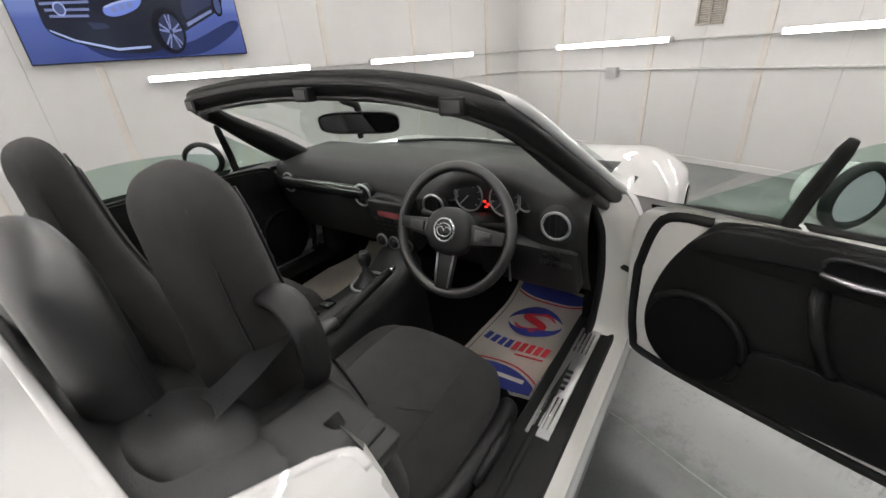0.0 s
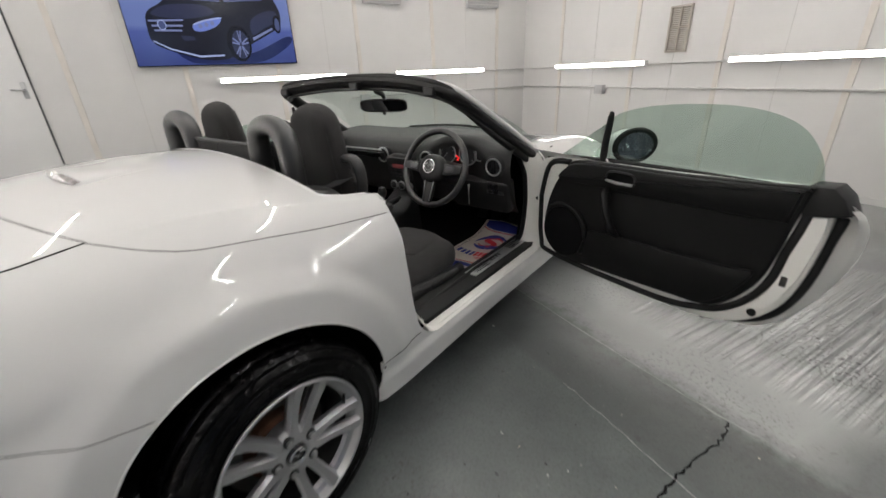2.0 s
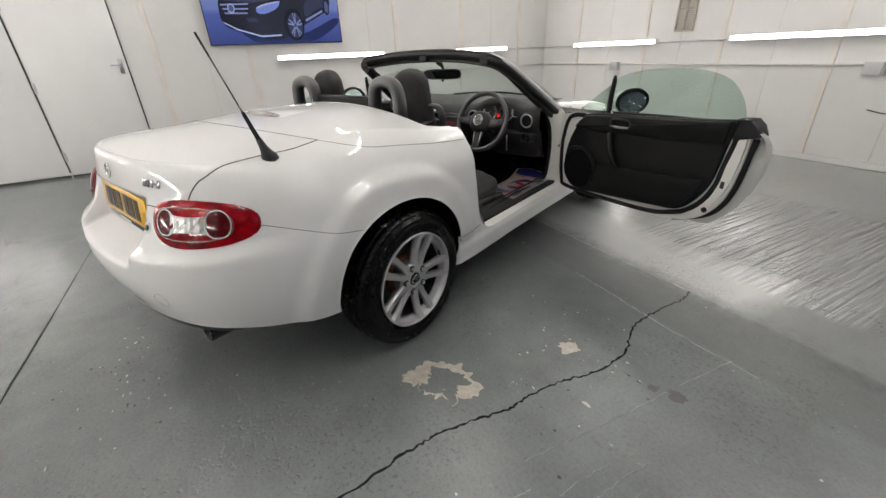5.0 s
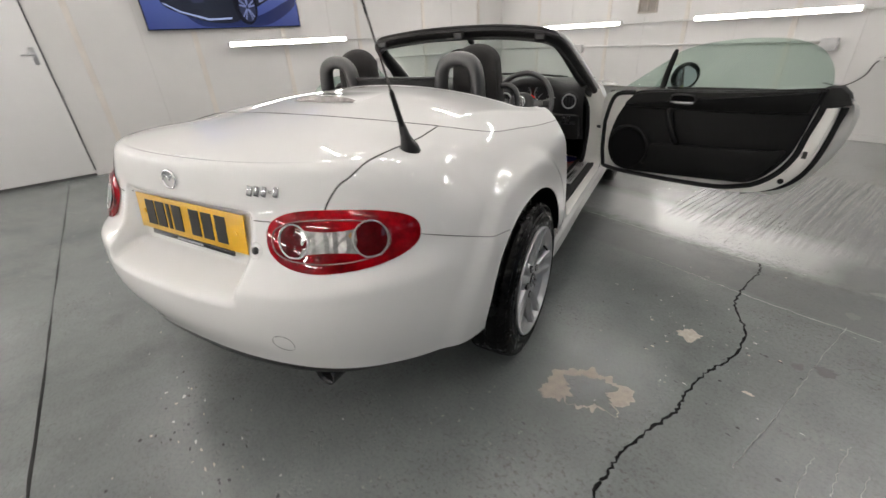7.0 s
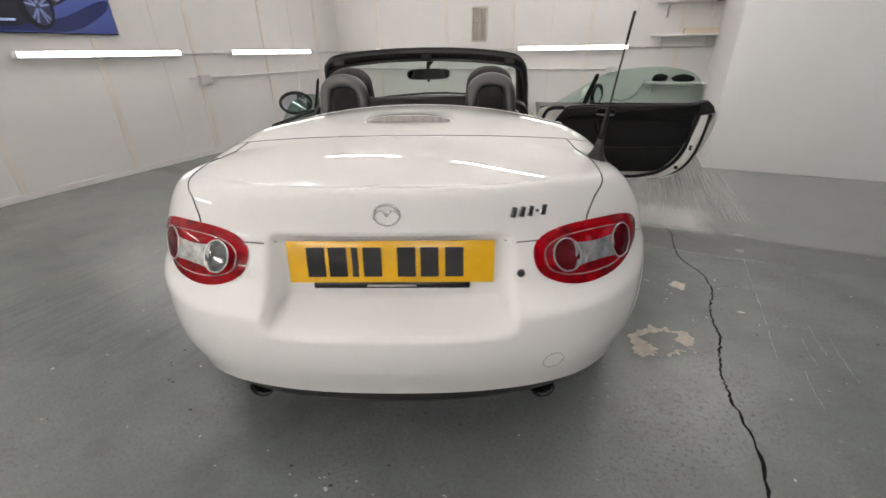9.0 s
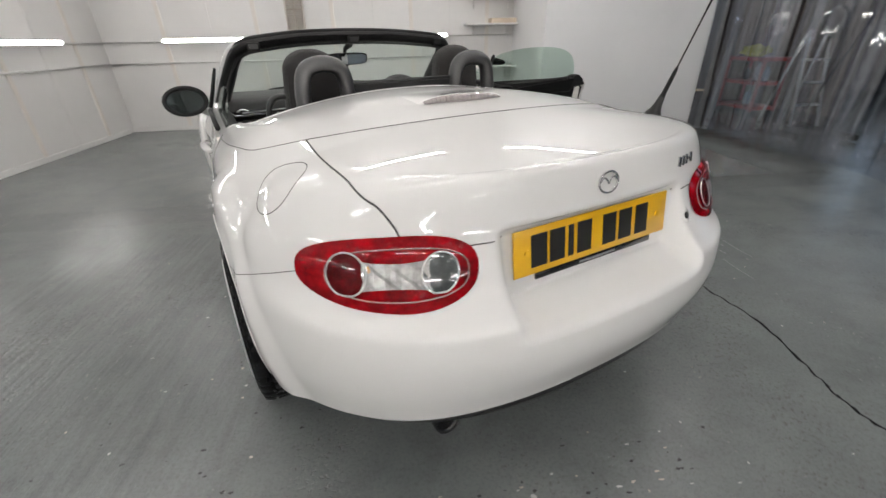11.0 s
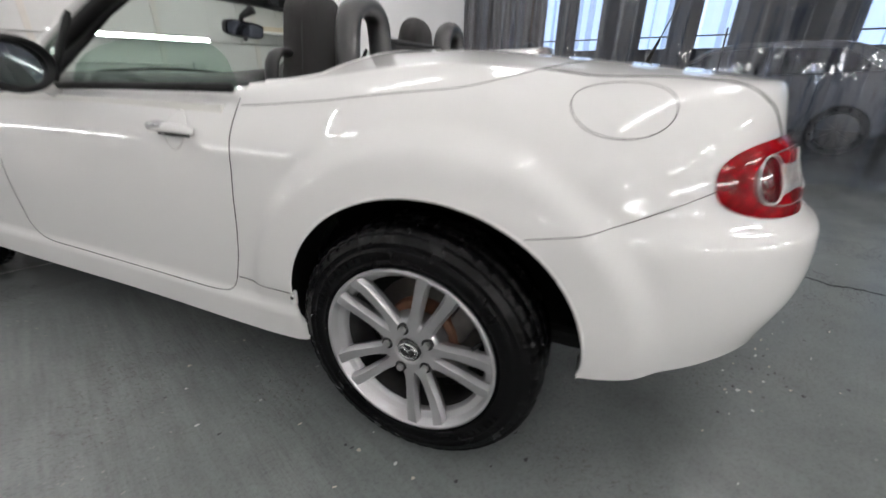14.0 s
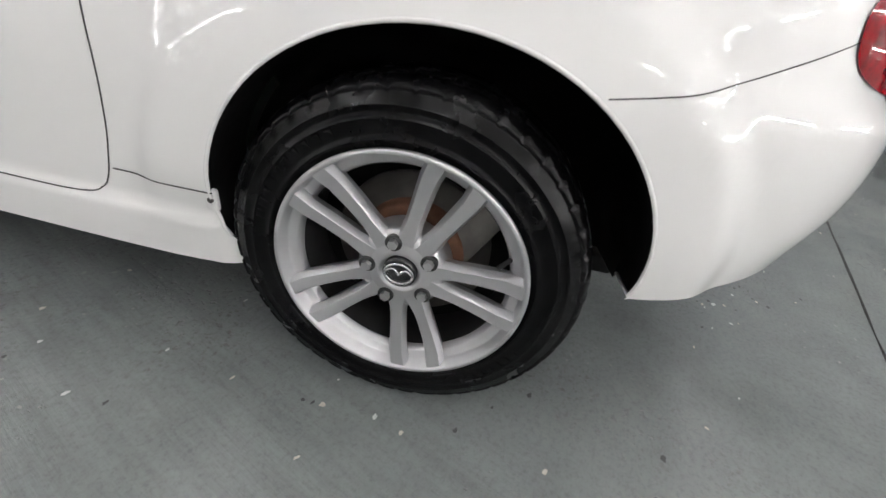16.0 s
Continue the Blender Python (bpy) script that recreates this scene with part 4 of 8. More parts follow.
# exhausts and dark valance
for s in (1, -1):
    bm = bmesh.new()
    m = Matrix.Translation((s * 0.425, -0.60, 0.262)) @ Matrix.Rotation(radians(-90), 4, "Z")
    lathe(bm, [(0.030, -0.12), (0.030, 0.10), (0.034, 0.118), (0.036, 0.112), (0.036, 0.05), (0.036, -0.12)], m, 32)
    part("exhaust_tip", bm, GLOSSBLACK, bumper, "dark round exhaust tip")
bm = bmesh.new()
rows = []
for x in np.linspace(-0.60, 0.60, 41):
    p, _ = cast((x, -2, 0.352), (0, 1, 0))
    y0 = p.y + 0.010
    up = 0.020 * (abs(x) / 0.6) ** 2
    deep = 0.16 - 0.10 * ease((abs(x) - 0.42) / 0.14)
    rows.append([(x, y0, 0.356), (x, y0 + 0.002, 0.318 + up), (x, y0 + 0.016, 0.294 + up), (x, y0 + deep, 0.284 + up), (x, y0 + deep, 0.36)])
grid(bm, rows)
part("valance", bm, BLACK, bumper, "black lower valance")

# aerial
aerial = new("aerial")
aerial.parent = car
a0, a1 = on_top(0.588, -0.407)[0], Vector((0.580, -0.535, 1.25))
d = (a1 - a0).normalized()
bm = bmesh.new()
tube(bm, [a0 - d * 0.01, a0 + d * 0.006, a0 + d * 0.02, a0 + d * 0.04, a0 + d * 0.07], [0.029, 0.027, 0.019, 0.013, 0.0095], 24)
part("aerial_base", bm, BLACK, aerial)
bm = bmesh.new()
tube(bm, [a0 + d * 0.065, a0 + d * 0.08, a0 + d * 0.155, a0 + d * 0.165], [0.008, 0.0075, 0.006, 0.0035], 14)
part("aerial_collar", bm, RUBBER, aerial)
bm = bmesh.new()
tube(bm, [a0 + d * 0.16, a1 - d * 0.06], 0.0026, 10)
part("mast", bm, STEEL, aerial)
bm = bmesh.new()
tube(bm, [a1 - d * 0.065, a1], [0.0030, 0.0034], 10)
part("mast_tip", bm, RUBBER, aerial)
tagged(aerial, "black whip aerial with a thin grey mast")

# high brake light on the deck
brake = new("high_brake_light")
brake.parent = car
tagged(brake, "long high-level brake light with a grey ribbed lens")
bm = bmesh.new()
rows = []
for x in np.linspace(-0.165, 0.165, 45):
    k = max(0.0, 1 - abs(x / 0.165) ** 3.2)
    row = []
    for t in np.linspace(0, 1, 16):
        y = -0.118 + 0.022 * (x / 0.165) ** 2 + t * 0.20
        h = 0.026 * k * (1 - t) ** 1.5 * min(1, t / 0.06) ** 0.5 if t > 0 else 0
        row.append(on_top(x, y)[0] + Vector((0, 0, h)))
    rows.append(row)
grid(bm, rows)
bmesh.ops.recalc_face_normals(bm, faces=bm.faces)
part("fairing", bm, PAINT, brake)
RIBLENS = material("ribbed_brake_lens", (0.40, 0.36, 0.35), 0.2, coat=1.0, vary=0.5, scale=1, stretch=(260, 3, 3))
bm = bmesh.new()
rows = []
for x in np.linspace(-0.152, 0.152, 41):
    k = max(0.0, 1 - abs(x / 0.165) ** 3.2)
    y = -0.118 + 0.022 * (x / 0.165) ** 2
    p = on_top(x, y)[0]
    rows.append([p + Vector((0, -0.003, 0.001)), p + Vector((0, -0.0035, 0.011 * k)), p + Vector((0, 0.002, 0.019 * k + 0.001)), p + Vector((0, 0.012, 0.022 * k + 0.001))])
grid(bm, rows)
bmesh.ops.recalc_face_normals(bm, faces=bm.faces)
part("brake_lens", bm, RIBLENS, brake)

# passenger-side door handle, side repeater
p, q = on_side(-1, 0.675, 0.735)
dl = PANELS["door_panel", -1]
bm = bmesh.new()
tube(bm, [p + Vector((-0.004, y, 0)) + q * l for y, l in ((-0.075, 0.004), (-0.06, 0.016), (-0.02, 0.024), (0.03, 0.024), (0.062, 0.014), (0.075, 0.004))], [0.011, 0.015, 0.016, 0.015, 0.013, 0.009], 16, flat=0.8)
grip = part("door_handle", bm, PAINT, dl, "white door grip with a bright strip")
bm = bmesh.new()
tube(bm, [p + Vector((-0.004, y, 0.003)) + q * l for y, l in ((-0.005, 0.027), (0.03, 0.0275), (0.062, 0.017), (0.074, 0.008))], [0.0125, 0.0135, 0.012, 0.009], 14, flat=0.7)
part("grip_strip", bm, CHROME, grip)
# dark tube along the lower edge, drawn in for the grip's shadow
bm = bmesh.new()
tube(bm, [p + Vector((-0.002, y, -0.013)) + q * 0.004 for y in (-0.055, 0.0, 0.058)], [0.003, 0.0045, 0.003], 8)
part("grip_shade", bm, SEAM, grip)
ring_on(lambda a, b: on_side(-1, a, b), 0.675, 0.735, 0.036, 0.046, 40, 0.0022, PAINT, "handle_recess", dl)
p, q = on_side(-1, 1.757, 0.564)
bm = bmesh.new()
tube(bm, [p + Vector((0, y, 0)) + q * 0.004 for y in (-0.03, -0.01, 0.01, 0.03)], [0.006, 0.013, 0.013, 0.006], 12, flat=0.9)
part("side_repeater", bm, GLOSSBLACK, PANELS["front_wing", -1], "small dark side repeater")
# jacking flap at the front of each rear arch
for s in (1, -1):
    p, q = on_side(s, 0.330, 0.352)
    part("arch_flap", newbox(p + Vector((-s * 0.006, -0.004, 0)), (0.012, 0.022, 0.040), bevel=0.005), PAINT, car)
    bm = bmesh.new()
    cyl(bm, p + Vector((s * 0.001, -0.006, 0.002)), 0.005, 0.004, "X", 14)
    part("flap_screw", bm, STEEL, car)

# ---- doors ----
HINGE = Vector((0.80, 1.56, 0.0))
OPEN = radians(70)


OUTER = curve((0.30, 0.346, 0.403, 0.498, 0.587, 0.673, 0.739, 0.793, 0.827, 0.844), (0.66, 0.560, 0.505, 0.450, 0.415, 0.394, 0.390, 0.401, 0.437, 0.483))
SHELL_BACK = curve((0.30, 0.335, 0.363, 0.40, 0.462, 0.543, 0.63, 0.718, 0.783, 0.85), (0.80, 0.700, 0.624, 0.560, 0.509, 0.476, 0.459, 0.450, 0.441, 0.452))


def cut_back(z):
    """The rear end of the door's cut at a height."""
    y = 0.45
    while door_sdf(y, z) > 0 and y < 1.2:
        y += 0.004
    return y


def skin_mesh(side):
    """The door's outer skin, cut from the body's surface."""
    fs = [f for f, (sd, i, j) in zip(BODY_FACES, BODY_KEY) if sd == side and j < N_RING and any(door_sdf(*BODY_CO[v][1:]) < -0.003 for v in f)]
    ids = sorted({v for f in fs for v in f})
    co = {}
    for v in ids:
        x, y, z = BODY_CO[v]
        for _ in range(3):
            d = door_sdf(y, z) + 0.003
            if d <= 0:
                break
            e = 1e-4
            gy, gz = (door_sdf(y + e, z) + 0.003 - d) / e, (door_sdf(y, z + e) + 0.003 - d) / e
            k = max(gy * gy + gz * gz, 0.2)
            y, z = y - d * gy / k, z - d * gz / k
        if side > 0:   # the outer edge stands proud of the shell at the back
            e = cut_back(max(z, DOOR_Z + 0.004))
            y -= (e - OUTER(z)) * min(max((1.56 - y) / (1.56 - e), 0), 1) ** 3
        co[v] = (x, y, z)
    num = {v: k for k, v in enumerate(ids)}
    me = bpy.data.meshes.new("door_skin")
    me.from_pydata([co[v] for v in ids], [], [[num[v] for v in f] for f in fs])
    me.update()
    return me, [tuple(BODY_NO[v]) for v in ids]


def glass_x(z):
    return 0.752 - 0.33 * (z - 0.83)


def pane(bm, outline, s, off=0.0, drop=0.0):
    """A thin curved pane with thickness from an outline of (y, z)."""
    pts = smooth_path(outline, 6, True) if len(outline) > 4 else outline
    a = [bm.verts.new((s * (glass_x(z) + off), y, z - drop)) for y, z in pts]
    b = [bm.verts.new((s * (glass_x(z) + off + 0.004), y, z - drop)) for y, z in pts]
    bm.faces.new(a)
    bm.faces.new(b[::-1])
    for i in range(len(a)):
        j = (i + 1) % len(a)
        bm.faces.new((a[i], b[i], b[j], a[j]))
    bmesh.ops.recalc_face_normals(bm, faces=bm.faces)
    return bm


def superlens(bm, c, rx, rz, y0, y1, n=40, p=2.5, round_=0.35, taper=1.0):
    """A rounded shell facing along y: front outline at y0, domed to y1."""
    rows = []
    for t in np.linspace(0, 1, 8):
        k = math.cos(t * math.pi / 2) ** round_ if t < 1 else 0.02
        row = []
        for a in np.linspace(0, 2 * math.pi, n, endpoint=False):
            ca, sa = math.cos(a), math.sin(a)
            row.append((c[0] + rx * k * math.copysign(abs(ca) ** (2 / p), ca), y0 + (y1 - y0) * math.sin(t * math.pi / 2), c[2] + rz * k * math.copysign(abs(sa) ** (2 / p), sa)))
        rows.append(row)
    vs = grid(bm, rows, wrap=True)
    bm.faces.new(vs[-1])
    bmesh.ops.recalc_face_normals(bm, faces=bm.faces)
    return bm


def dress_door(d, s, drop, inner=True):
    """Glass, mirror and trim of a door, in the closed position; s is the side."""
    g = part("window_glass", pane(bmesh.new(), [(1.215, 0.80), (1.185, 0.93), (1.15, 1.005), (1.02, 1.047), (0.85, 1.064), (0.69, 1.058), (0.580, 1.020), (0.522, 0.945), (0.503, 0.86), (0.500, 0.80)], s, 0, drop), GLASS, d, "pale green tinted side glass", sharp=30)
    g.visible_shadow = False
    g = part("quarter_glass", pane(bmesh.new(), [(1.235, 0.815), (1.175, 0.985), (1.47, 0.80)], s), GLASS, d, "small pale green quarter glass", sharp=30)
    g.visible_shadow = False
    bm = bmesh.new()
    tube(bm, [(s * glass_x(0.80), 1.228, 0.80), (s * glass_x(0.9), 1.20, 0.90), (s * glass_x(1.0), 1.165, 1.00), (s * glass_x(1.02), 1.157, 1.022)], [0.017, 0.016, 0.014, 0.009], 10, flat=0.6, up=(1, 0, 0))
    part("window_post", bm, RUBBER, d)
    bm = bmesh.new()
    tube(bm, [(s * 0.756, 1.52, 0.795), (s * 0.758, 1.40, 0.812), (s * 0.758, 1.2, 0.824), (s * 0.757, 0.9, 0.832), (s * 0.752, 0.50, 0.838)], 0.010, 8)
    part("belt_seal", bm, RUBBER, d)
    # mirror
    m = new("mirror")
    m.parent = d
    c = (s * 0.865, 1.19, 0.879)
    part("housing", superlens(bmesh.new(), c, 0.098, 0.066, 1.172, 1.262, p=2.3), PAINT, m, "white mirror housing")
    bm = bmesh.new()
    tube(bm, [(c[0] + 0.095 * math.cos(a), 1.170, c[2] + 0.063 * math.sin(a)) for a in np.linspace(0, 2 * math.pi, 44, endpoint=False)], 0.010, 8, closed=True, flat=1.4, up=(0, 1, 0))
    part("bezel", bm, RUBBER, m)
    bm = bmesh.new()
    bm.faces.new([bm.verts.new((c[0] + 0.090 * math.cos(a), 1.170 + 0.006 * math.sin(a) - s * 0.006 * math.cos(a), c[2] + 0.058 * math.sin(a))) for a in np.linspace(0, 2 * math.pi, 44, endpoint=False)])
    bmesh.ops.recalc_face_normals(bm, faces=bm.faces)
    part("mirror_glass", bm, MIRROR, m)
    bm = bmesh.new()
    tube(bm, [(s * 0.755, 1.20, 0.812), (s * 0.79, 1.20, 0.825), (s * 0.815, 1.20, 0.850)], [0.028, 0.024, 0.022], 14, flat=0.8)
    part("mirror_foot", bm, PAINT, m)
    pivot = Vector((s * 0.79, 1.20, 0.0))
    m.matrix_basis = Matrix.Translation(pivot) @ Matrix.Rotation(radians(-s * 17), 4, "Z") @ Matrix.Translation(-pivot)
    if not inner:
        return
    # shell and trim
    shell = smooth_path([(1.545, 0.62), (1.53, 0.775), (1.40, 0.808), (1.0, 0.826), (0.50, 0.845), (0.455, 0.80), (0.462, 0.65), (0.496, 0.50), (0.575, 0.395), (0.70, 0.340), (0.9, 0.325), (1.42, 0.322), (1.52, 0.37)], 6, True)
    bm = bmesh.new()
    if s < 0:
        shell = [(max(y, 0.53), min(z, 0.80)) for y, z in shell]
    prism(bm, shell, s * 0.716, s * (0.795 if s > 0 else 0.765), "x", bevel=0.008 if s > 0 else 0)
    part("inner_shell", bm, JAMB, d, "white painted inner door frame", sharp=30)
    bm = bmesh.new()
    tube(bm, [(s * 0.717, y, z) for y, z in smooth_path([(1.515, 0.62), (1.47, 0.775), (1.35, 0.80)], 6)[::-1] + smooth_path([(1.515, 0.62), (1.50, 0.40), (1.42, 0.338), (0.9, 0.341), (0.72, 0.375), (0.645, 0.412), (0.585, 0.475), (0.545, 0.560), (0.530, 0.656), (0.512, 0.75), (0.505, 0.82)], 6)], 0.013, 8)
    part("door_seal", bm, RUBBER, d)
    trim = smooth_path([(1.466, 0.519), (1.431, 0.664), (1.36, 0.78), (1.307, 0.816), (1.1, 0.828), (0.9, 0.835), (0.63, 0.853), (0.515, 0.862), (0.508, 0.852), (0.513, 0.825), (0.530, 0.746), (0.544, 0.656), (0.567, 0.554), (0.622, 0.461), (0.695, 0.403), (0.82, 0.388), (0.935, 0.378), (1.15, 0.362), (1.364, 0.356), (1.445, 0.42)], 4, True)
    if s < 0:
        trim = [(max(y, 0.545), min(z, 0.838)) for y, z in trim]
    bm = bmesh.new()
    prism(bm, trim, s * 0.690, s * 0.722, "x", bevel=0.010 if s > 0 else 0)
    part("trim_panel", bm, DOORTRIM, d, "black moulded door trim", sharp=30)
    bm = bmesh.new()   # padded upper panel over a crease
    upper = smooth_path([(1.385, 0.745), (1.345, 0.785), (1.29, 0.809), (1.1, 0.822), (0.9, 0.829), (0.63, 0.846), (0.530, 0.853), (0.526, 0.835), (0.538, 0.765), (0.552, 0.754), (0.68, 0.746), (0.875, 0.738), (1.12, 0.731), (1.32, 0.727), (1.375, 0.732)], 4, True)
    prism(bm, [(max(y, 0.56), min(z, 0.832)) for y, z in upper] if s < 0 else upper, s * 0.672, s * 0.700, "x", bevel=0.009 if s > 0 else 0)
    part("top_roll", bm, DOORTRIM, d, sharp=30)
    bm = bmesh.new()   # lower pocket with a straight top edge
    prism(bm, smooth_path([(1.205, 0.50), (1.183, 0.536), (1.058, 0.550), (0.952, 0.553), (0.781, 0.564), (0.638, 0.575), (0.585, 0.584), (0.590, 0.550), (0.640, 0.470), (0.708, 0.417), (0.82, 0.402), (0.94, 0.394), (1.15, 0.378), (1.215, 0.40)], 4, True), s * 0.672, s * 0.692, "x", bevel=0.006)
    part("map_pocket", bm, DOORTRIM, d, sharp=30)
    bm = bmesh.new()
    cyl(bm, (s * 0.684, 1.335, 0.488), 0.116, 0.022, "X", 48, bevel=0.006)
    part("speaker_grille", bm, CARPET, d)
    bm = bmesh.new()
    tube(bm, [(s * 0.678, 1.335 + 0.124 * math.cos(a), 0.488 + 0.128 * math.sin(a)) for a in np.linspace(0.7, math.pi + 0.6, 30)], 0.011, 8)
    part("speaker_surround", bm, DOORTRIM, d)
    bm = bmesh.new()   # pull
    tube(bm, [(s * 0.692, 1.126, 0.735), (s * 0.655, 1.120, 0.720), (s * 0.646, 1.100, 0.650), (s * 0.652, 1.072, 0.580), (s * 0.685, 1.062, 0.550)], [0.017, 0.019, 0.019, 0.019, 0.017], 12, flat=0.8)
    part("door_pull", bm, DOORTRIM, d)
    bm = bmesh.new()
    cup = [(1.072 + (0.062 if math.cos(a) > 0 else 0.060) * math.copysign(abs(math.cos(a)) ** 0.6, math.cos(a)), 0.784 + 0.025 * math.copysign(abs(math.sin(a)) ** 0.6, math.sin(a))) for a in np.linspace(0, 2 * math.pi, 40, endpoint=False)]
    prism(bm, cup, s * 0.6712, s * 0.675, "x")
    cup_ = part("handle_cup", bm, CARPET, d, "dark recess behind the inner handle")
    bm = bmesh.new()
    tube(bm, [(s * 0.671, y, z) for y, z in cup], 0.0045, 8, closed=True)
    part("rim", bm, BLACK, cup_)
    bm = bmesh.new()
    tube(bm, [(s * 0.668, 1.132, 0.770), (s * 0.661, 1.08, 0.768), (s * 0.664, 1.018, 0.770)], [0.006, 0.008, 0.007], 12, flat=0.8)
    part("inner_handle", bm, SATIN, d, "satin silver inner door handle")
    bm = bmesh.new()
    prism(bm, [(0.493, 0.778), (0.462, 0.785), (0.460, 0.753), (0.468, 0.673), (0.481, 0.590), (0.505, 0.518), (0.535, 0.465), (0.57, 0.452), (0.545, 0.512), (0.524, 0.580), (0.515, 0.658), (0.502, 0.721)], s * 0.702, s * 0.7145, "x")
    part("latch_plate", bm, JAMB, d) if s > 0 else bm.free()
    bm = newbox((s * 0.706, 0.510, 0.572), (0.012, 0.018, 0.034), bevel=0.003)
    part("latch", bm, STEEL, d)
    for y, z in ((0.551, 0.484), (0.566, 0.432)):
        bm = bmesh.new()
        cyl(bm, (s * 0.7145, y, z), 0.0075 if z > 0.45 else 0.013, 0.006, "X", 14)
        part("grommet", bm, RUBBER, d)


door_r = new("door")
door_r.parent = car
tagged(door_r, "white driver's door standing open with black trim")
me, normals = skin_mesh(1)
ob = link_mesh("door_skin", me, PAINT, door_r)
me.normals_split_custom_set_from_vertices(normals)
dress_door(door_r, 1, 0.0)
# painted return between the outer skin's rear edge and the shell, with its seal
bm = bmesh.new()
rows = []
for z in np.linspace(0.812, 0.328, 34):
    x = on_side(1, max(OUTER(z), 0.48), max(z, 0.33))[0].x
    yo, yi = OUTER(z), SHELL_BACK(z)
    lift = 0.008 * min(max((0.45 - z) / 0.1, 0), 1)
    rows.append([(x - 0.001, yo + 0.005, z), (x - 0.005, yo - 0.001, z), (x - 0.014, yo + 0.003, z + lift * 0.3), (x - 0.030, yo + 0.25 * (yi - yo), z + lift * 0.6), (0.768, yi - 0.012, z + lift), (0.735, yi + 0.004, z + lift * 1.5)])
grid(bm, rows)
bmesh.ops.recalc_face_normals(bm, faces=bm.faces)
part("door_return", bm, JAMB, door_r, "white painted edge of the open door")
bm = bmesh.new()
tube(bm, [(0.738, r[5][1] - 0.006, r[5][2]) for r in rows[2:]], 0.014, 8)
part("edge_seal", bm, RUBBER, door_r)
bm = bmesh.new()
prism(bm, [(0.525, 0.862), (0.470, 0.866), (0.440, 0.840), (0.420, 0.798), (0.452, 0.788), (0.520, 0.775)], 0.702, 0.795, "x", bevel=0.006)
part("corner_cap", bm, RUBBER, door_r)
part("bump_stop", cyl(bmesh.new(), (0.800, 0.408, 0.726), 0.007, 0.022, "X", 14), RUBBER, door_r)
door_r.matrix_basis = Matrix.Translation(HINGE) @ Matrix.Rotation(OPEN, 4, "Z") @ Matrix.Translation(-HINGE)
dress_door(PANELS["door_panel", -1], -1, 0.105)

# door aperture on the driver's side: jamb, hinges, check strap
bm = bmesh.new()
rows = []
for y, z in [(door_back(z), z) for z in np.linspace(0.82, 0.44, 12)] + smooth_path([(0.535, 0.385), (0.575, 0.335), (0.65, 0.320), (1.0, 0.320), (1.40, 0.320), (1.48, 0.335), (1.52, 0.38), (1.535, 0.5), (1.55, 0.66), (1.555, 0.80)], 5):
    x = on_side(1, y, max(z, 0.325))[0].x
    cy, cz = 1.05, 0.75
    d = Vector((0, cy - y, cz - z)).normalized()
    rows.append([(x - 0.001, y, z), (x - 0.012, y + d.y * 0.004, z + d.z * 0.004), (x - 0.040, y + d.y * 0.012, z + d.z * 0.012), (x - 0.055, y + d.y * 0.030, z + d.z * 0.024), (x - 0.115, y + d.y * 0.034, z + d.z * 0.028)])
grid(bm, rows)
part("door_jamb", bm, JAMB, car, "white painted door aperture")
bm = bmesh.new()
tube(bm, [(r[4][0], r[4][1] + 0.0, r[4][2] + 0.002) for r in rows], 0.012, 8)
part("aperture_seal", bm, RUBBER, car)
for z in (0.45, 0.70):
    part("door_hinge", newbox((0.785, 1.565, z), (0.05, 0.035, 0.055), bevel=0.006), JAMB, car)
bm = bmesh.new()
tube(bm, [(0.74, 1.535, 0.58), (0.80, 1.50, 0.578), (0.845, 1.475, 0.576)], [0.010, 0.008, 0.008], 8)
part("check_strap", bm, RUBBER, car)
bm = bmesh.new()
tube(bm, smooth_path([(0.72, 1.57, 0.64), (0.79, 1.585, 0.63), (0.85, 1.55, 0.68)], 6), 0.012, 8)
part("wiring_gaiter", bm, RUBBER, car)
for s in (1, -1):
    bm = bmesh.new()
    prism(bm, [(0.80, 0.20), (0.80, 0.325), (0.765, 0.340), (0.735, 0.338), (0.735, 0.2)], 0.52, 1.55, "y")
    if s < 0:
        bmesh.ops.scale(bm, vec=(-1, 1, 1), verts=bm.verts)
        bmesh.ops.reverse_faces(bm, faces=bm.faces)
    part("sill", bm, JAMB, car)
    part("sill_cover", newbox((s * 0.710, 1.03, 0.322), (0.132, 1.04, 0.062), bevel=0.012), RUBBER, car)
    plate_ = part("sill_plate", newbox((s * 0.708, 1.225, 0.354), (0.060, 0.475, 0.006), bevel=0.002), SATIN, car, "brushed silver ribbed sill plate")
    for y0 in (1.005, 1.32):
        for k in range(4):
            part("rib", newbox((s * (0.690 + 0.012 * k), y0 + 0.065, 0.3585), (0.005, 0.115, 0.003), bevel=0.001), CHROME, plate_)
    for k in range(4):
        part("letter_bar", newbox((s * 0.708, 1.165 + 0.024 * k, 0.3575), (0.020, 0.012, 0.0015)), INK, plate_, smooth=False)

# ---- windscreen ----
def frame_path(off=0.0, lift=0.0):
    half = [(0.738 + off, 1.66, 0.685 + lift), (0.714 + off, 1.61, 0.750 + lift), (0.680 + off, 1.46, 0.846 + lift), (0.637 + off, 1.27, 0.964 + lift), (0.592 + off, 1.105, 1.070 + lift), (0.556 + off * 0.7, 1.048, 1.107 + lift), (0.48, 1.040, 1.128 + lift), (0.25, 1.082, 1.150 + lift), (0, 1.098, 1.156 + lift)]
    pts = smooth_path(half, 8)
    return pts + [(-x, y, z) for x, y, z in pts[-2::-1]]


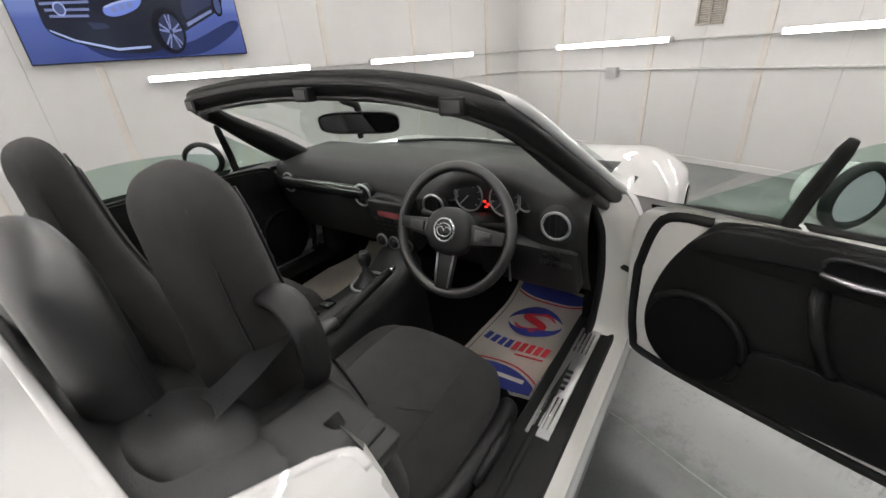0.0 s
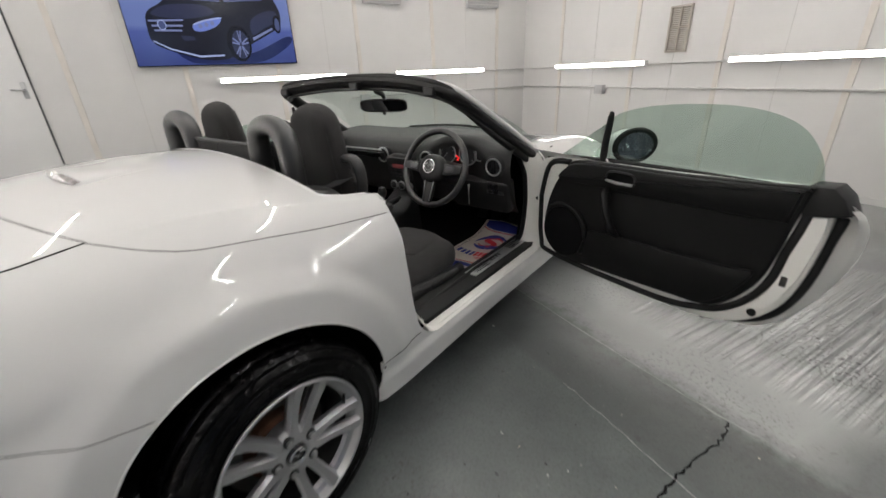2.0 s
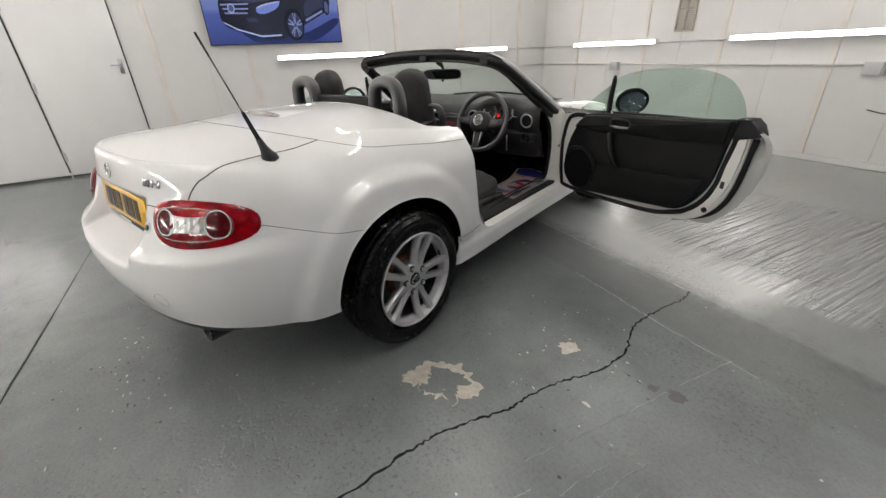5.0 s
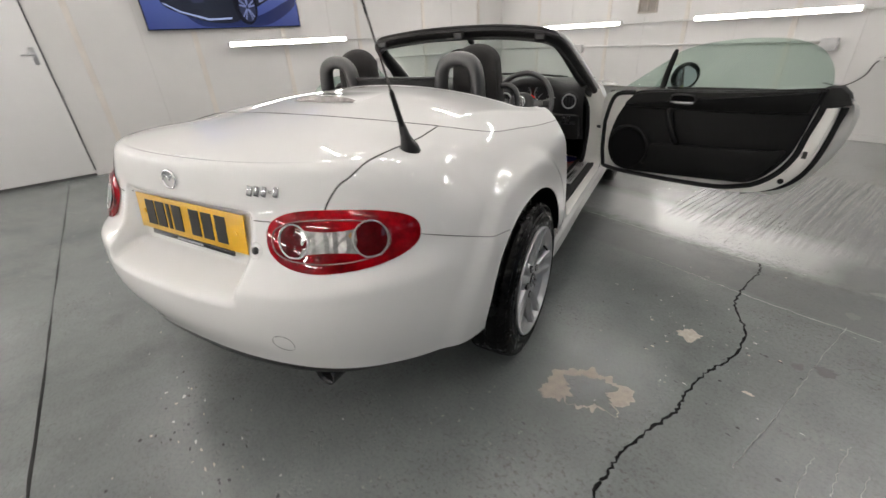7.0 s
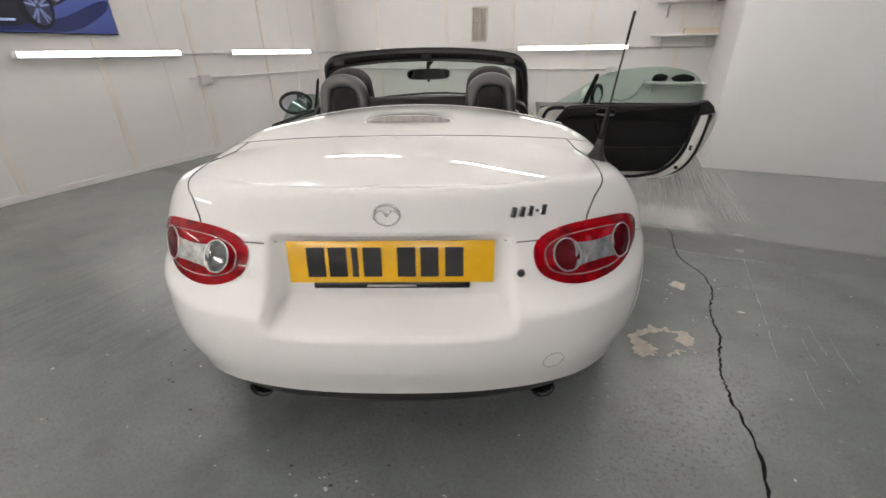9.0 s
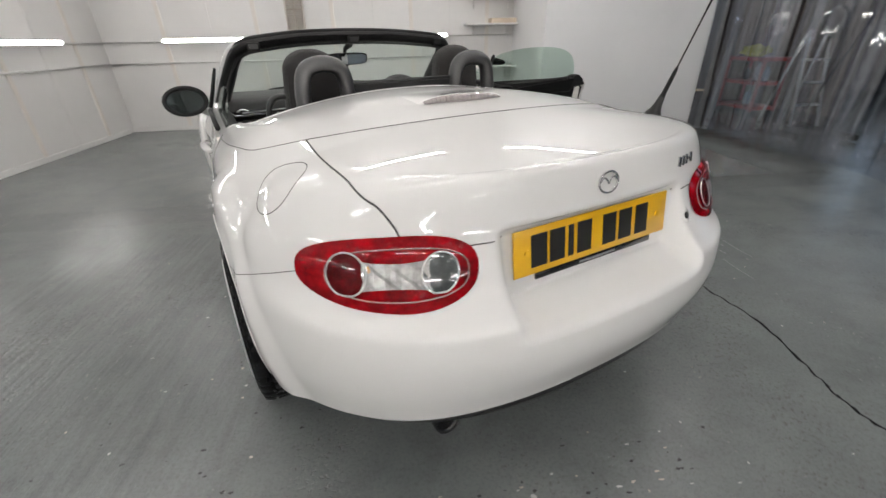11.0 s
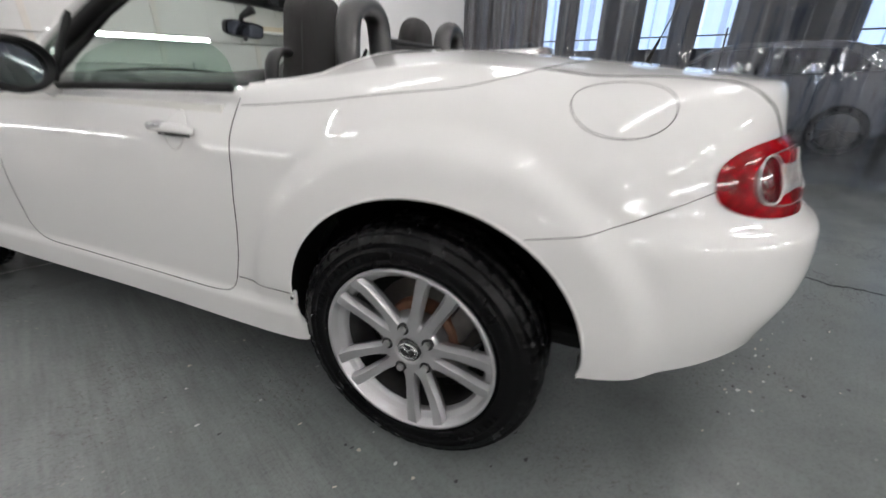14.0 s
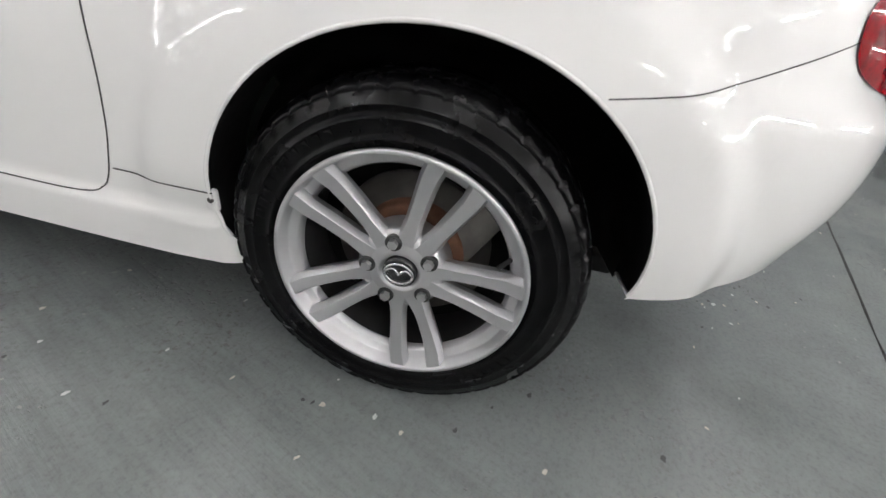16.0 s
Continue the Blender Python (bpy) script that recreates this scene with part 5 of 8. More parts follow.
screen_f = new("windscreen")
screen_f.parent = car
tagged(screen_f, "raked windscreen in a black frame")
bm = bmesh.new()
tube(bm, frame_path(), 0.033, 14, flat=0.72, up=(0, 0.5, 1))
part("frame", bm, FRAMEM, screen_f, "black windscreen surround")
bm = bmesh.new()
tube(bm, [(x * 1.0 + math.copysign(0.020, x) * min(1, abs(x) / 0.5), y + 0.030, z + 0.012) for x, y, z in frame_path()], 0.022, 14, flat=0.7, up=(0, 0.5, 1))
part("outer_frame", bm, PAINT, screen_f, "white outer pillar")
for sg in (1, -1):   # broad inner pillar trims
    bm = bmesh.new()
    pts = [(sg * (x - 0.018), y + 0.012, z - 0.010) for x, y, z in frame_path()[4:36]]
    tube(bm, pts, [0.030 + 0.022 * math.sin(math.pi * min(1, k / 26)) for k in range(len(pts))], 12, flat=0.45, up=(0.9 * sg, 0.1, 0.45))
    part("pillar_trim", bm, FRAMEM, screen_f)
bm = bmesh.new()   # inner header lining, under the frame
tube(bm, [(x, y + 0.018, z - 0.014) for x, y, z in frame_path()][42:-42], 0.030, 12, flat=0.5)
part("header_lining", bm, DASHM, screen_f)
bm = bmesh.new()
tube(bm, [(x, y - 0.029, z + 0.006) for x, y, z in frame_path()][12:-12], 0.006, 8)
part("header_bead", bm, RUBBER, screen_f)
bm = bmesh.new()
tube(bm, [(x, y - 0.010, z + 0.025) for x, y, z in frame_path()][10:-10], 0.013, 10)
part("header_seal", bm, RUBBER, screen_f)
bm = bmesh.new()
rows = []
for k in np.linspace(-1, 1, 25):
    a = Vector((0.565 * k, 1.098 - 0.045 * k * k + 0.012, 1.140 - 0.035 * k * k))
    b = Vector((0.725 * k, 1.86 - 0.16 * k * k, 0.842 - 0.060 * k * k))
    rows.append([a + (b - a) * t + Vector((0, 0.02, 0.03)) * math.sin(t * math.pi) for t in np.linspace(0, 1, 9)])
grid(bm, rows)
bmesh.ops.recalc_face_normals(bm, faces=bm.faces)
g = part("windscreen_glass", bm, GLASS, screen_f, "pale green windscreen glass")
g.visible_shadow = False
for x in (0.012, 0.505, -0.505):
    y, z = 1.056 - 0.04 * abs(x) / 0.5, 1.138 - 0.022 * abs(x) / 0.5
    part("roof_catch", newbox((x, y, z), (0.06 if x else 0.055, 0.03, 0.036), bevel=0.005), RUBBER, screen_f)
    part("catch_socket", newbox((x, y - 0.0155, z), (0.042, 0.003, 0.022)), INK, screen_f, smooth=False)
bm = bmesh.new()
tube(bm, [(x, y + 0.012, z - 0.030) for x, y, z in frame_path()][20:-20], 0.014, 8, flat=0.7)
part("sun_visor_edge", bm, VINYL, screen_f)
mir = new("rear_view_mirror")
mir.parent = car
mir.matrix_basis = Matrix.Translation((0.012, 1.24, 1.04)) @ Matrix.Rotation(radians(14), 4, "Z") @ Matrix.Rotation(radians(9), 4, "X") @ Matrix.Translation((-0.012, -1.24, -1.04))
bm = superlens(bmesh.new(), (0.012, 0, 1.040), 0.140, 0.033, 1.222, 1.262, p=4)
part("mirror_shell", bm, BLACK, mir)
bm = bmesh.new()
vs = []
for a in np.linspace(0, 2 * math.pi, 40, endpoint=False):
    ca, sa = math.cos(a), math.sin(a)
    vs.append(bm.verts.new((0.012 + 0.132 * math.copysign(abs(ca) ** 0.5, ca), 1.2205, 1.040 + 0.027 * math.copysign(abs(sa) ** 0.5, sa))))
bm.faces.new(vs)
bmesh.ops.recalc_face_normals(bm, faces=bm.faces)
part("mirror_glass", bm, MIRROR, mir)
bm = bmesh.new()
tube(bm, [(0.012, 1.25, 1.05), (0.012, 1.24, 1.09), (0.012, 1.19, 1.125)], [0.010, 0.011, 0.02], 10)
part("mirror_stalk", bm, BLACK, mir)
bm = bmesh.new()
tube(bm, [(0.012, 1.225, 1.01), (0.012, 1.225, 0.995)], 0.009, 10)
part("mirror_tab", bm, BLACK, mir)
for s in (1, -1):   # wipers resting at the foot of the glass
    bm = bmesh.new()
    tube(bm, smooth_path([(0.42 * s + 0.05, 1.845, 0.845), (0.16 * s + 0.05, 1.835, 0.866), (-0.10 * s + 0.05, 1.83, 0.872)], 5), 0.007, 8)
    part("wiper", bm, BLACK, car)
bm = bmesh.new()
rows = []
for x in np.linspace(-0.74, 0.74, 31):
    k = x / 0.74
    rows.append([(x, 1.70 - 0.03 * k * k, 0.850 - 0.055 * k * k), (x, 1.78 - 0.10 * k * k, 0.850 - 0.05 * k * k), (x, 1.90 - 0.16 * k * k, 0.852 - 0.05 * k * k)])
grid(bm, rows)
part("cowl", bm, BLACK, car)

# ---- cockpit ----
bm = bmesh.new()
rows = []
for x in np.linspace(-0.69, 0.69, 9):
    rows.append([(x, 0.36, 0.84), (x, 0.50, 0.60), (x, 0.56, 0.28), (x, 0.66, 0.215), (x, 1.30, 0.205), (x, 1.62, 0.215), (x, 1.80, 0.33), (x, 1.84, 0.60), (x, 1.84, 0.80)])
grid(bm, rows)
part("carpet_tub", bm, CARPET, car, "black carpeted floor")
for s in (1, -1):
    bm = bmesh.new()
    prism(bm, [(0.40, 0.22), (0.40, 0.80), (0.52, 0.80), (0.56, 0.34), (1.52, 0.34), (1.56, 0.74), (1.84, 0.74), (1.84, 0.22)], s * 0.655, s * 0.675, "x")
    part("side_lining", bm, CARPET, car)
# dashboard
bm = bmesh.new()
rows = []
for x in np.linspace(-0.69, 0.69, 70):
    b = math.exp(-((x - 0.365) / 0.150) ** 4)
    e = 1 - 0.10 * abs(x / 0.69) ** 4
    rows.append([(x, 1.47, 0.50), (x, 1.42, 0.58), (x, 1.385 + 0.03 * b, 0.66), (x, 1.365 + 0.07 * b, 0.73), (x, 1.365 + 0.06 * b, 0.775), (x, 1.372 + 0.015 * b, 0.812 + 0.022 * b), (x, 1.395 - 0.012 * b, 0.832 + 0.040 * b), (x, 1.45, (0.846 + 0.036 * b) * e + 0.85 * (1 - e)), (x, 1.56, 0.856 + 0.016 * b), (x, 1.70, 0.858)])
grid(bm, rows)
dash = part("dashboard", bm, DASHM, car, "black grained dashboard")
bm = bmesh.new()
tube(bm, smooth_path([(-0.66, 1.360, 0.752), (-0.40, 1.350, 0.757), (-0.12, 1.348, 0.760)], 8), 0.030, 12, flat=1.0)
part("gloss_strip", bm, GLOSSBLACK, dash)
bm = bmesh.new()
tube(bm, smooth_path([(-0.60, 1.334, 0.776), (-0.40, 1.326, 0.782), (-0.13, 1.324, 0.784)], 8), 0.0035, 8)
part("silver_line", bm, SATIN, dash)


def air_vent(x, y, z, r):
    bm = bmesh.new()
    tube(bm, [(x + r * math.cos(a), y - 0.012, z + r * math.sin(a)) for a in np.linspace(0, 2 * math.pi, 36, endpoint=False)], 0.0045, 8, closed=True)
    part("vent_ring", bm, SATIN, dash, "silver-ringed round air vent")
    bm = bmesh.new()
    cyl(bm, (x, y + 0.004, z), r, 0.03, "Y", 32)
    part("vent_barrel", bm, INK, dash)
    for k in (-1, 0, 1):
        part("vent_fin", newbox((x + k * r * 0.45, y - 0.012, z), (0.004, 0.01, r * 1.6 * math.sqrt(1 - (k * 0.45) ** 2))), BLACK, dash, smooth=False)


for x, y, z in ((0.605, 1.36, 0.752), (0.195, 1.345, 0.757), (-0.128, 1.342, 0.757), (-0.595, 1.365, 0.752)):
    air_vent(x, y, z, 0.040)
bm = bmesh.new()
tube(bm, [(0.605, 1.40, 0.752), (0.605, 1.362, 0.752)], 0.056, 28)
part("vent_pod", bm, DASHM, dash)
# instruments
REDGLOW = material("red_warning_light", (0.1, 0.0, 0.0), 0.3, emission=(1.0, 0.03, 0.02), strength=1.6)
FACE = material("dial_face", (0.02, 0.02, 0.022), 0.35)
WHITEINK = material("pale_print", (0.55, 0.55, 0.55), 0.5)
for x, r in ((0.295, 0.052), (0.425, 0.052), (0.225, 0.026), (0.495, 0.026)):
    g = part("dial", cyl(bmesh.new(), (x, 1.405, 0.790), r, 0.02, "Y", 40), FACE, dash)
    bm = bmesh.new()
    tube(bm, [(x + r * math.cos(a), 1.394, 0.790 + r * math.sin(a)) for a in np.linspace(0, 2 * math.pi, 40, endpoint=False)], 0.0035, 8, closed=True)
    part("dial_ring", bm, SATIN, dash)
    if r > 0.04:
        for k in range(9):
            a = radians(225 - 33.75 * k)
            bm = newbox((0, 0, 0), (0.0022, 0.001, 0.010))
            bmesh.ops.transform(bm, matrix=Matrix.Translation((x + 0.041 * math.cos(a), 1.3945, 0.790 + 0.041 * math.sin(a))) @ Matrix.Rotation(math.pi / 2 - a, 4, "Y"), verts=bm.verts)
            part("dial_mark", bm, WHITEINK, dash, smooth=False)
        bm = bmesh.new()
        tube(bm, [(x, 1.393, 0.790), (x - 0.026, 1.393, 0.764)], 0.0016, 6)
        part("needle", bm, WHITEINK, dash)
for x, z in ((0.352, 0.776), (0.366, 0.768), (0.358, 0.758)):
    part("warning_light", newbox((x, 1.398, z), (0.010, 0.003, 0.006)), REDGLOW, dash, smooth=False)
# centre stack
stack = part("radio_panel", newbox((0.004, 1.375, 0.665), (0.190, 0.10, 0.20), Matrix.Rotation(radians(12), 4, "X"), bevel=0.012), BLACK, car, "black radio panel with heater dials")
bm = bmesh.new()
superlens(bm, (0.004, 0, 0.752), 0.070, 0.022, 1.335, 1.318, p=2)
part("button_pod", bm, BLACK, stack)
DISPLAY = material("radio_display", (0.16, 0.05, 0.055), 0.15, coat=1.0, emission=(0.5, 0.12, 0.12), strength=0.12)
part("radio_display", newbox((0.004, 1.318, 0.705), (0.100, 0.006, 0.026), Matrix.Rotation(radians(12), 4, "X"), bevel=0.002), DISPLAY, stack)
for r_ in range(3):
    for k in range(5):
        part("button", newbox((0.004 - 0.062 + 0.031 * k, 1.322 + 0.005 * r_, 0.680 - 0.020 * r_), (0.026, 0.006, 0.013), Matrix.Rotation(radians(12), 4, "X"), bevel=0.002), VINYL, stack)
for x in (-0.055, 0.006, 0.067):
    bm = bmesh.new()
    tube(bm, [(x, 1.350, 0.586), (x, 1.322, 0.592)], [0.023, 0.020], 24)
    part("heater_knob", bm, BLACK, stack)
    bm = bmesh.new()
    tube(bm, [(x + 0.023 * math.cos(a), 1.326, 0.590 + 0.023 * math.sin(a)) for a in np.linspace(0, 2 * math.pi, 30, endpoint=False)], 0.0042, 8, closed=True)
    part("knob_ring", bm, SATIN, stack)
# console, lever, handbrake
bm = bmesh.new()
rows = []
for y, z, w in ((0.50, 0.50, 0.125), (0.70, 0.505, 0.12), (0.92, 0.475, 0.11), (1.10, 0.47, 0.105), (1.25, 0.49, 0.10), (1.36, 0.56, 0.095)):
    rows.append([(-w - 0.03, y, 0.21), (-w, y, z - 0.03), (-w + 0.02, y, z), (0, y, z + 0.008), (w - 0.02, y, z), (w, y, z - 0.03), (w + 0.03, y, 0.21)])
grid(bm, rows)
console = part("centre_console", bm, BLACK, car, "black centre console", sharp=25)
bm = bmesh.new()
tube(bm, [(-0.02 + 0.050 * math.cos(a), 1.185 + 0.060 * math.sin(a), 0.490 + 0.006 * math.sin(a)) for a in np.linspace(0, 2 * math.pi, 36, endpoint=False)], 0.006, 8, closed=True)
part("lever_ring", bm, SATIN, console)
bm = bmesh.new()
lathe(bm, [(0.046, 0.0), (0.040, 0.012), (0.030, 0.022), (0.026, 0.036), (0.014, 0.050), (0.010, 0.075)], Matrix.Translation((-0.02, 1.188, 0.483)) @ Matrix.Rotation(radians(-90), 4, "Y"), 24)
part("lever_boot", bm, VINYL, console)
bm = bmesh.new()
lathe(bm, [(0.011, 0.0), (0.017, 0.008), (0.024, 0.028), (0.025, 0.042), (0.020, 0.055), (0.0, 0.060)], Matrix.Translation((-0.024, 1.195, 0.545)) @ Matrix.Rotation(radians(-90), 4, "Y"), 24)
part("gear_knob", bm, BLACK, console)
bm = bmesh.new()
cyl(bm, (-0.024, 1.195, 0.6045), 0.015, 0.003, "Z", 20)
part("knob_cap", bm, SATIN, console)
bm = bmesh.new()
tube(bm, [(0.070, 0.93, 0.485), (0.075, 1.02, 0.510), (0.082, 1.14, 0.540), (0.085, 1.20, 0.552)], [0.020, 0.016, 0.016, 0.014], 12)
part("handbrake", bm, BLACK, console)
bm = bmesh.new()
tube(bm, [(0.085, 1.198, 0.5515), (0.0865, 1.222, 0.557)], 0.009, 12)
part("handbrake_button", bm, CHROME, console)
bm = bmesh.new()
tube(bm, smooth_path([(0.065, 0.84, 0.478), (0.068, 0.90, 0.497), (0.070, 0.95, 0.498)], 6), [0.034 - 0.0008 * k for k in range(13)], 12, flat=0.7)
part("handbrake_gaiter", bm, VINYL, console)
for k, (x, y) in enumerate(((-0.045, 1.02), (-0.045, 0.95), (0.0, 0.86))):
    part("console_switch", newbox((x, y, 0.484), (0.045, 0.040, 0.012), bevel=0.004), GLOSSBLACK, console)
# steering wheel
tilt = Matrix.Translation((0.353, 1.205, 0.752)) @ Matrix.Rotation(radians(-22), 4, "X")
sw = new("steering_wheel")
sw.parent = car
sw.matrix_basis = tilt
tagged(sw, "black leather steering wheel with silver-trimmed spokes")
bm = bmesh.new()
tube(bm, [(0.182 * math.cos(a), 0, 0.182 * math.sin(a)) for a in np.linspace(0, 2 * math.pi, 72, endpoint=False)], 0.0155, 14, closed=True, up=(0, 1, 0))
part("wheel_rim", bm, VINYL, sw)
bm = bmesh.new()
superlens(bm, (0, 0, -0.004), 0.078, 0.070, -0.005, -0.040, p=2.4)
part("airbag_cover", bm, BLACK, sw)
for s in (-1, 1):
    bm = bmesh.new()
    prism(bm, [(s * 0.06, 0.026), (s * 0.172, 0.018), (s * 0.172, -0.016), (s * 0.06, -0.034)], -0.022, 0.006, "y", bevel=0.006)
    part("spoke", bm, BLACK, sw)
    bm = bmesh.new()
    prism(bm, [(s * 0.085, 0.014), (s * 0.135, 0.012), (s * 0.135, -0.012), (s * 0.085, -0.018)], -0.026, -0.020, "y", bevel=0.002)
    part("spoke_switch", bm, VINYL, sw)
bm = bmesh.new()
prism(bm, [(-0.030, -0.06), (0.030, -0.06), (0.022, -0.172), (-0.022, -0.172)], -0.018, 0.006, "y", bevel=0.006)
part("lower_spoke", bm, BLACK, sw)
for sg in (-1, 1):
    bm = bmesh.new()
    tube(bm, [(sg * 0.027, -0.0185, -0.066), (sg * 0.021, -0.0185, -0.165)], 0.0032, 8)
    part("spoke_edge", bm, SATIN, sw)
bm = bmesh.new()
cyl(bm, (0, -0.041, 0.0), 0.033, 0.006, "Y", 32)
part("emblem_disc", bm, GLOSSBLACK, sw)
bm = bmesh.new()
tube(bm, [(0.032 * math.cos(a), -0.044, 0.032 * math.sin(a)) for a in np.linspace(0, 2 * math.pi, 40, endpoint=False)], 0.0042, 8, closed=True)
part("emblem_ring", bm, CHROME, sw)
bm = bmesh.new()
emblem_shape(bm, 0.023, Matrix.Translation((0, -0.046, 0)) @ Matrix.Rotation(radians(90), 4, "X"))
part("wheel_emblem", bm, CHROME, sw)
bm = bmesh.new()
tube(bm, [(0.353, 1.22, 0.745), (0.353, 1.42, 0.67)], [0.05, 0.06], 20)
part("column_shroud", bm, BLACK, car)
for s in (-1, 1):
    bm = bmesh.new()
    tube(bm, [(0.353 + s * 0.04, 1.275, 0.745), (0.353 + s * 0.15, 1.265, 0.765)], [0.008, 0.011], 10)
    part("column_stalk", bm, BLACK, car)
bm = bmesh.new()
tube(bm, [(0.47, 1.335, 0.655), (0.475, 1.325, 0.62), (0.478, 1.325, 0.555)], [0.006, 0.003, 0.004], 8)
part("key_fob_cord", bm, SATIN, car, "key with a pale tag hanging from the ignition")
part("lower_dash", newbox((0.50, 1.43, 0.595), (0.34, 0.09, 0.17), Matrix.Rotation(radians(14), 4, "X"), bevel=0.02), BLACK, car)
part("switch_panel", newbox((0.60, 1.385, 0.640), (0.10, 0.02, 0.06), bevel=0.004), VINYL, car)
for k in range(4):
    part("dash_switch", newbox((0.575 + 0.030 * (k % 2), 1.372, 0.650 - 0.026 * (k // 2)), (0.024, 0.008, 0.020), bevel=0.002), GLOSSBLACK, car)


# ---- seats ----
def body_loft(bm, stations, n=36, p=3.0):
    """Lofts rounded sections: (centre, half width, half depth, depth direction)."""
    rows = []
    for c, w, d, up in stations:
        c, up = Vector(c), Vector(up).normalized()
        row = []
        for a in np.linspace(0, 2 * math.pi, n, endpoint=False):
            ca, sa = math.cos(a), math.sin(a)
            row.append(c + Vector((1, 0, 0)) * (w * math.copysign(abs(ca) ** (2 / p), ca)) + up * (d * math.copysign(abs(sa) ** (2 / p), sa)))
        rows.append(row)
    vs = grid(bm, rows, wrap=True)
    bm.faces.new(vs[0][::-1])
    bm.faces.new(vs[-1])
    bmesh.ops.recalc_face_normals(bm, faces=bm.faces)
    return bm


def build_seat(x0):
    seat = new("seat")
    seat.parent = car
    seat.matrix_basis = pose(x0, 0, 0)
    tagged(seat, "black cloth bucket seat with a fixed head restraint")
    lo = curve((0, 0.06, 0.2, 0.4, 0.52, 0.62, 0.72, 0.85, 0.93, 0.975, 1.0), (0.20, 0.225, 0.232, 0.208, 0.168, 0.136, 0.123, 0.116, 0.100, 0.075, 0.035))
    dep = curve((0, 0.08, 0.3, 0.6, 0.85, 0.96, 1.0), (0.070, 0.082, 0.076, 0.060, 0.052, 0.042, 0.014))
    st = []
    for t in np.sin(np.linspace(0, math.pi / 2, 64)):
        k = math.sqrt(max(1 - (max(t - 0.86, 0) / 0.14) ** 2.6, 0.0)) if t > 0.86 else 1.0
        w, dd = (max(lo(0.86) * k, 0.012), max(dep(0.86) * k ** 0.8, 0.006)) if t > 0.86 else (lo(t), dep(t))
        st.append(((0, 0.655 - 0.108 * t - 0.02 * math.sin(t * math.pi), 0.385 + 0.718 * t), w, dd, (0, 1, 0.25)))
    part("backrest", body_loft(bmesh.new(), st), CLOTH, seat, "black cloth backrest", sharp=60)
    st = []
    for t in np.linspace(0.10, 0.88, 24):
        st.append(((0, 0.670 - 0.108 * t - 0.02 * math.sin(t * math.pi) + dep(t) * 0.55, 0.385 + 0.718 * t), lo(t) * 0.62, dep(t) * 0.55, (0, 1, 0.25)))
    part("backrest_insert", body_loft(bmesh.new(), st, 28, 2.6), CLOTHMID, seat, "charcoal woven centre panel", sharp=60)
    wid = curve((0, 0.1, 0.4, 0.8, 0.93, 1.0), (0.20, 0.235, 0.250, 0.240, 0.205, 0.12))
    th = curve((0, 0.1, 0.6, 0.9, 1.0), (0.05, 0.075, 0.080, 0.068, 0.03))
    st = []
    for t in np.linspace(0, 1, 30):
        st.append(((0, 0.62 + 0.50 * t, 0.365 + 0.03 * t - 0.012 * math.sin(t * math.pi)), wid(t), th(t), (0, 0, 1)))
    part("cushion", body_loft(bmesh.new(), st), CLOTH, seat, "black cloth seat cushion", sharp=60)
    st = []
    for t in np.linspace(0.08, 0.93, 22):
        st.append(((0, 0.62 + 0.50 * t, 0.372 + 0.03 * t - 0.012 * math.sin(t * math.pi) + th(t) * 0.55), wid(t) * 0.64, th(t) * 0.56, (0, 0, 1)))
    part("cushion_insert", body_loft(bmesh.new(), st, 28, 2.4), CLOTHMID, seat, "charcoal woven centre panel", sharp=60)
    bm = bmesh.new()
    tube(bm, smooth_path([(-0.155, 0.86, 0.452), (-0.07, 0.815, 0.456), (0.07, 0.815, 0.456), (0.155, 0.86, 0.452)], 8), 0.0026, 6)
    part("stitch_line", bm, INK, seat)
    for sg in (-1, 1):   # seam between the back cover and the side bolster
        bm = bmesh.new()
        pts = []
        for t in list(np.linspace(0.24, 0.95, 26)):
            w, dd = lo(t), dep(t)
            ca, sa = math.cos(radians(30)) ** (2 / 3), math.sin(radians(30)) ** (2 / 3)
            pts.append((sg * (w * ca + 0.001), 0.655 - 0.108 * t - 0.02 * math.sin(t * math.pi) - dd * sa * 0.97 - 0.001, 0.385 + 0.718 * t - dd * sa * 0.243))
        tube(bm, pts, 0.0015, 6)
        part("seam", bm, INK, seat)
    for sg in (-1, 1):   # piping where the centre panel meets the bolsters
        bm = bmesh.new()
        pts = []
        for t in np.linspace(0.30, 0.93, 22):
            w, dd = lo(t) * 0.60, dep(t)
            pts.append((sg * w, 0.655 - 0.108 * t - 0.02 * math.sin(t * math.pi) + dd * 1.02, 0.385 + 0.718 * t + dd * 0.25))
        tube(bm, pts, 0.0028, 6)
        part("piping", bm, INK, seat)
    bm = bmesh.new()
    tube(bm, smooth_path([(-lo(0.42) * 0.6, 0.652, 0.385 + 0.718 * 0.40), (0, 0.664, 0.385 + 0.718 * 0.39), (lo(0.42) * 0.6, 0.652, 0.385 + 0.718 * 0.40)], 6), 0.003, 6)
    part("stitch_line", bm, INK, seat)
    part("seat_base", newbox((0, 0.86, 0.275), (0.42, 0.42, 0.12), bevel=0.02), BLACK, seat)
    s = 1 if x0 > 0 else -1
    bm = bmesh.new()
    tube(bm, smooth_path([(s * 0.245, 0.66, 0.335), (s * 0.262, 0.82, 0.335), (s * 0.262, 0.98, 0.325), (s * 0.245, 1.06, 0.31)], 6), 0.030, 12, flat=1.4)
    part("side_valance", bm, BLACK, seat)
    bm = bmesh.new()
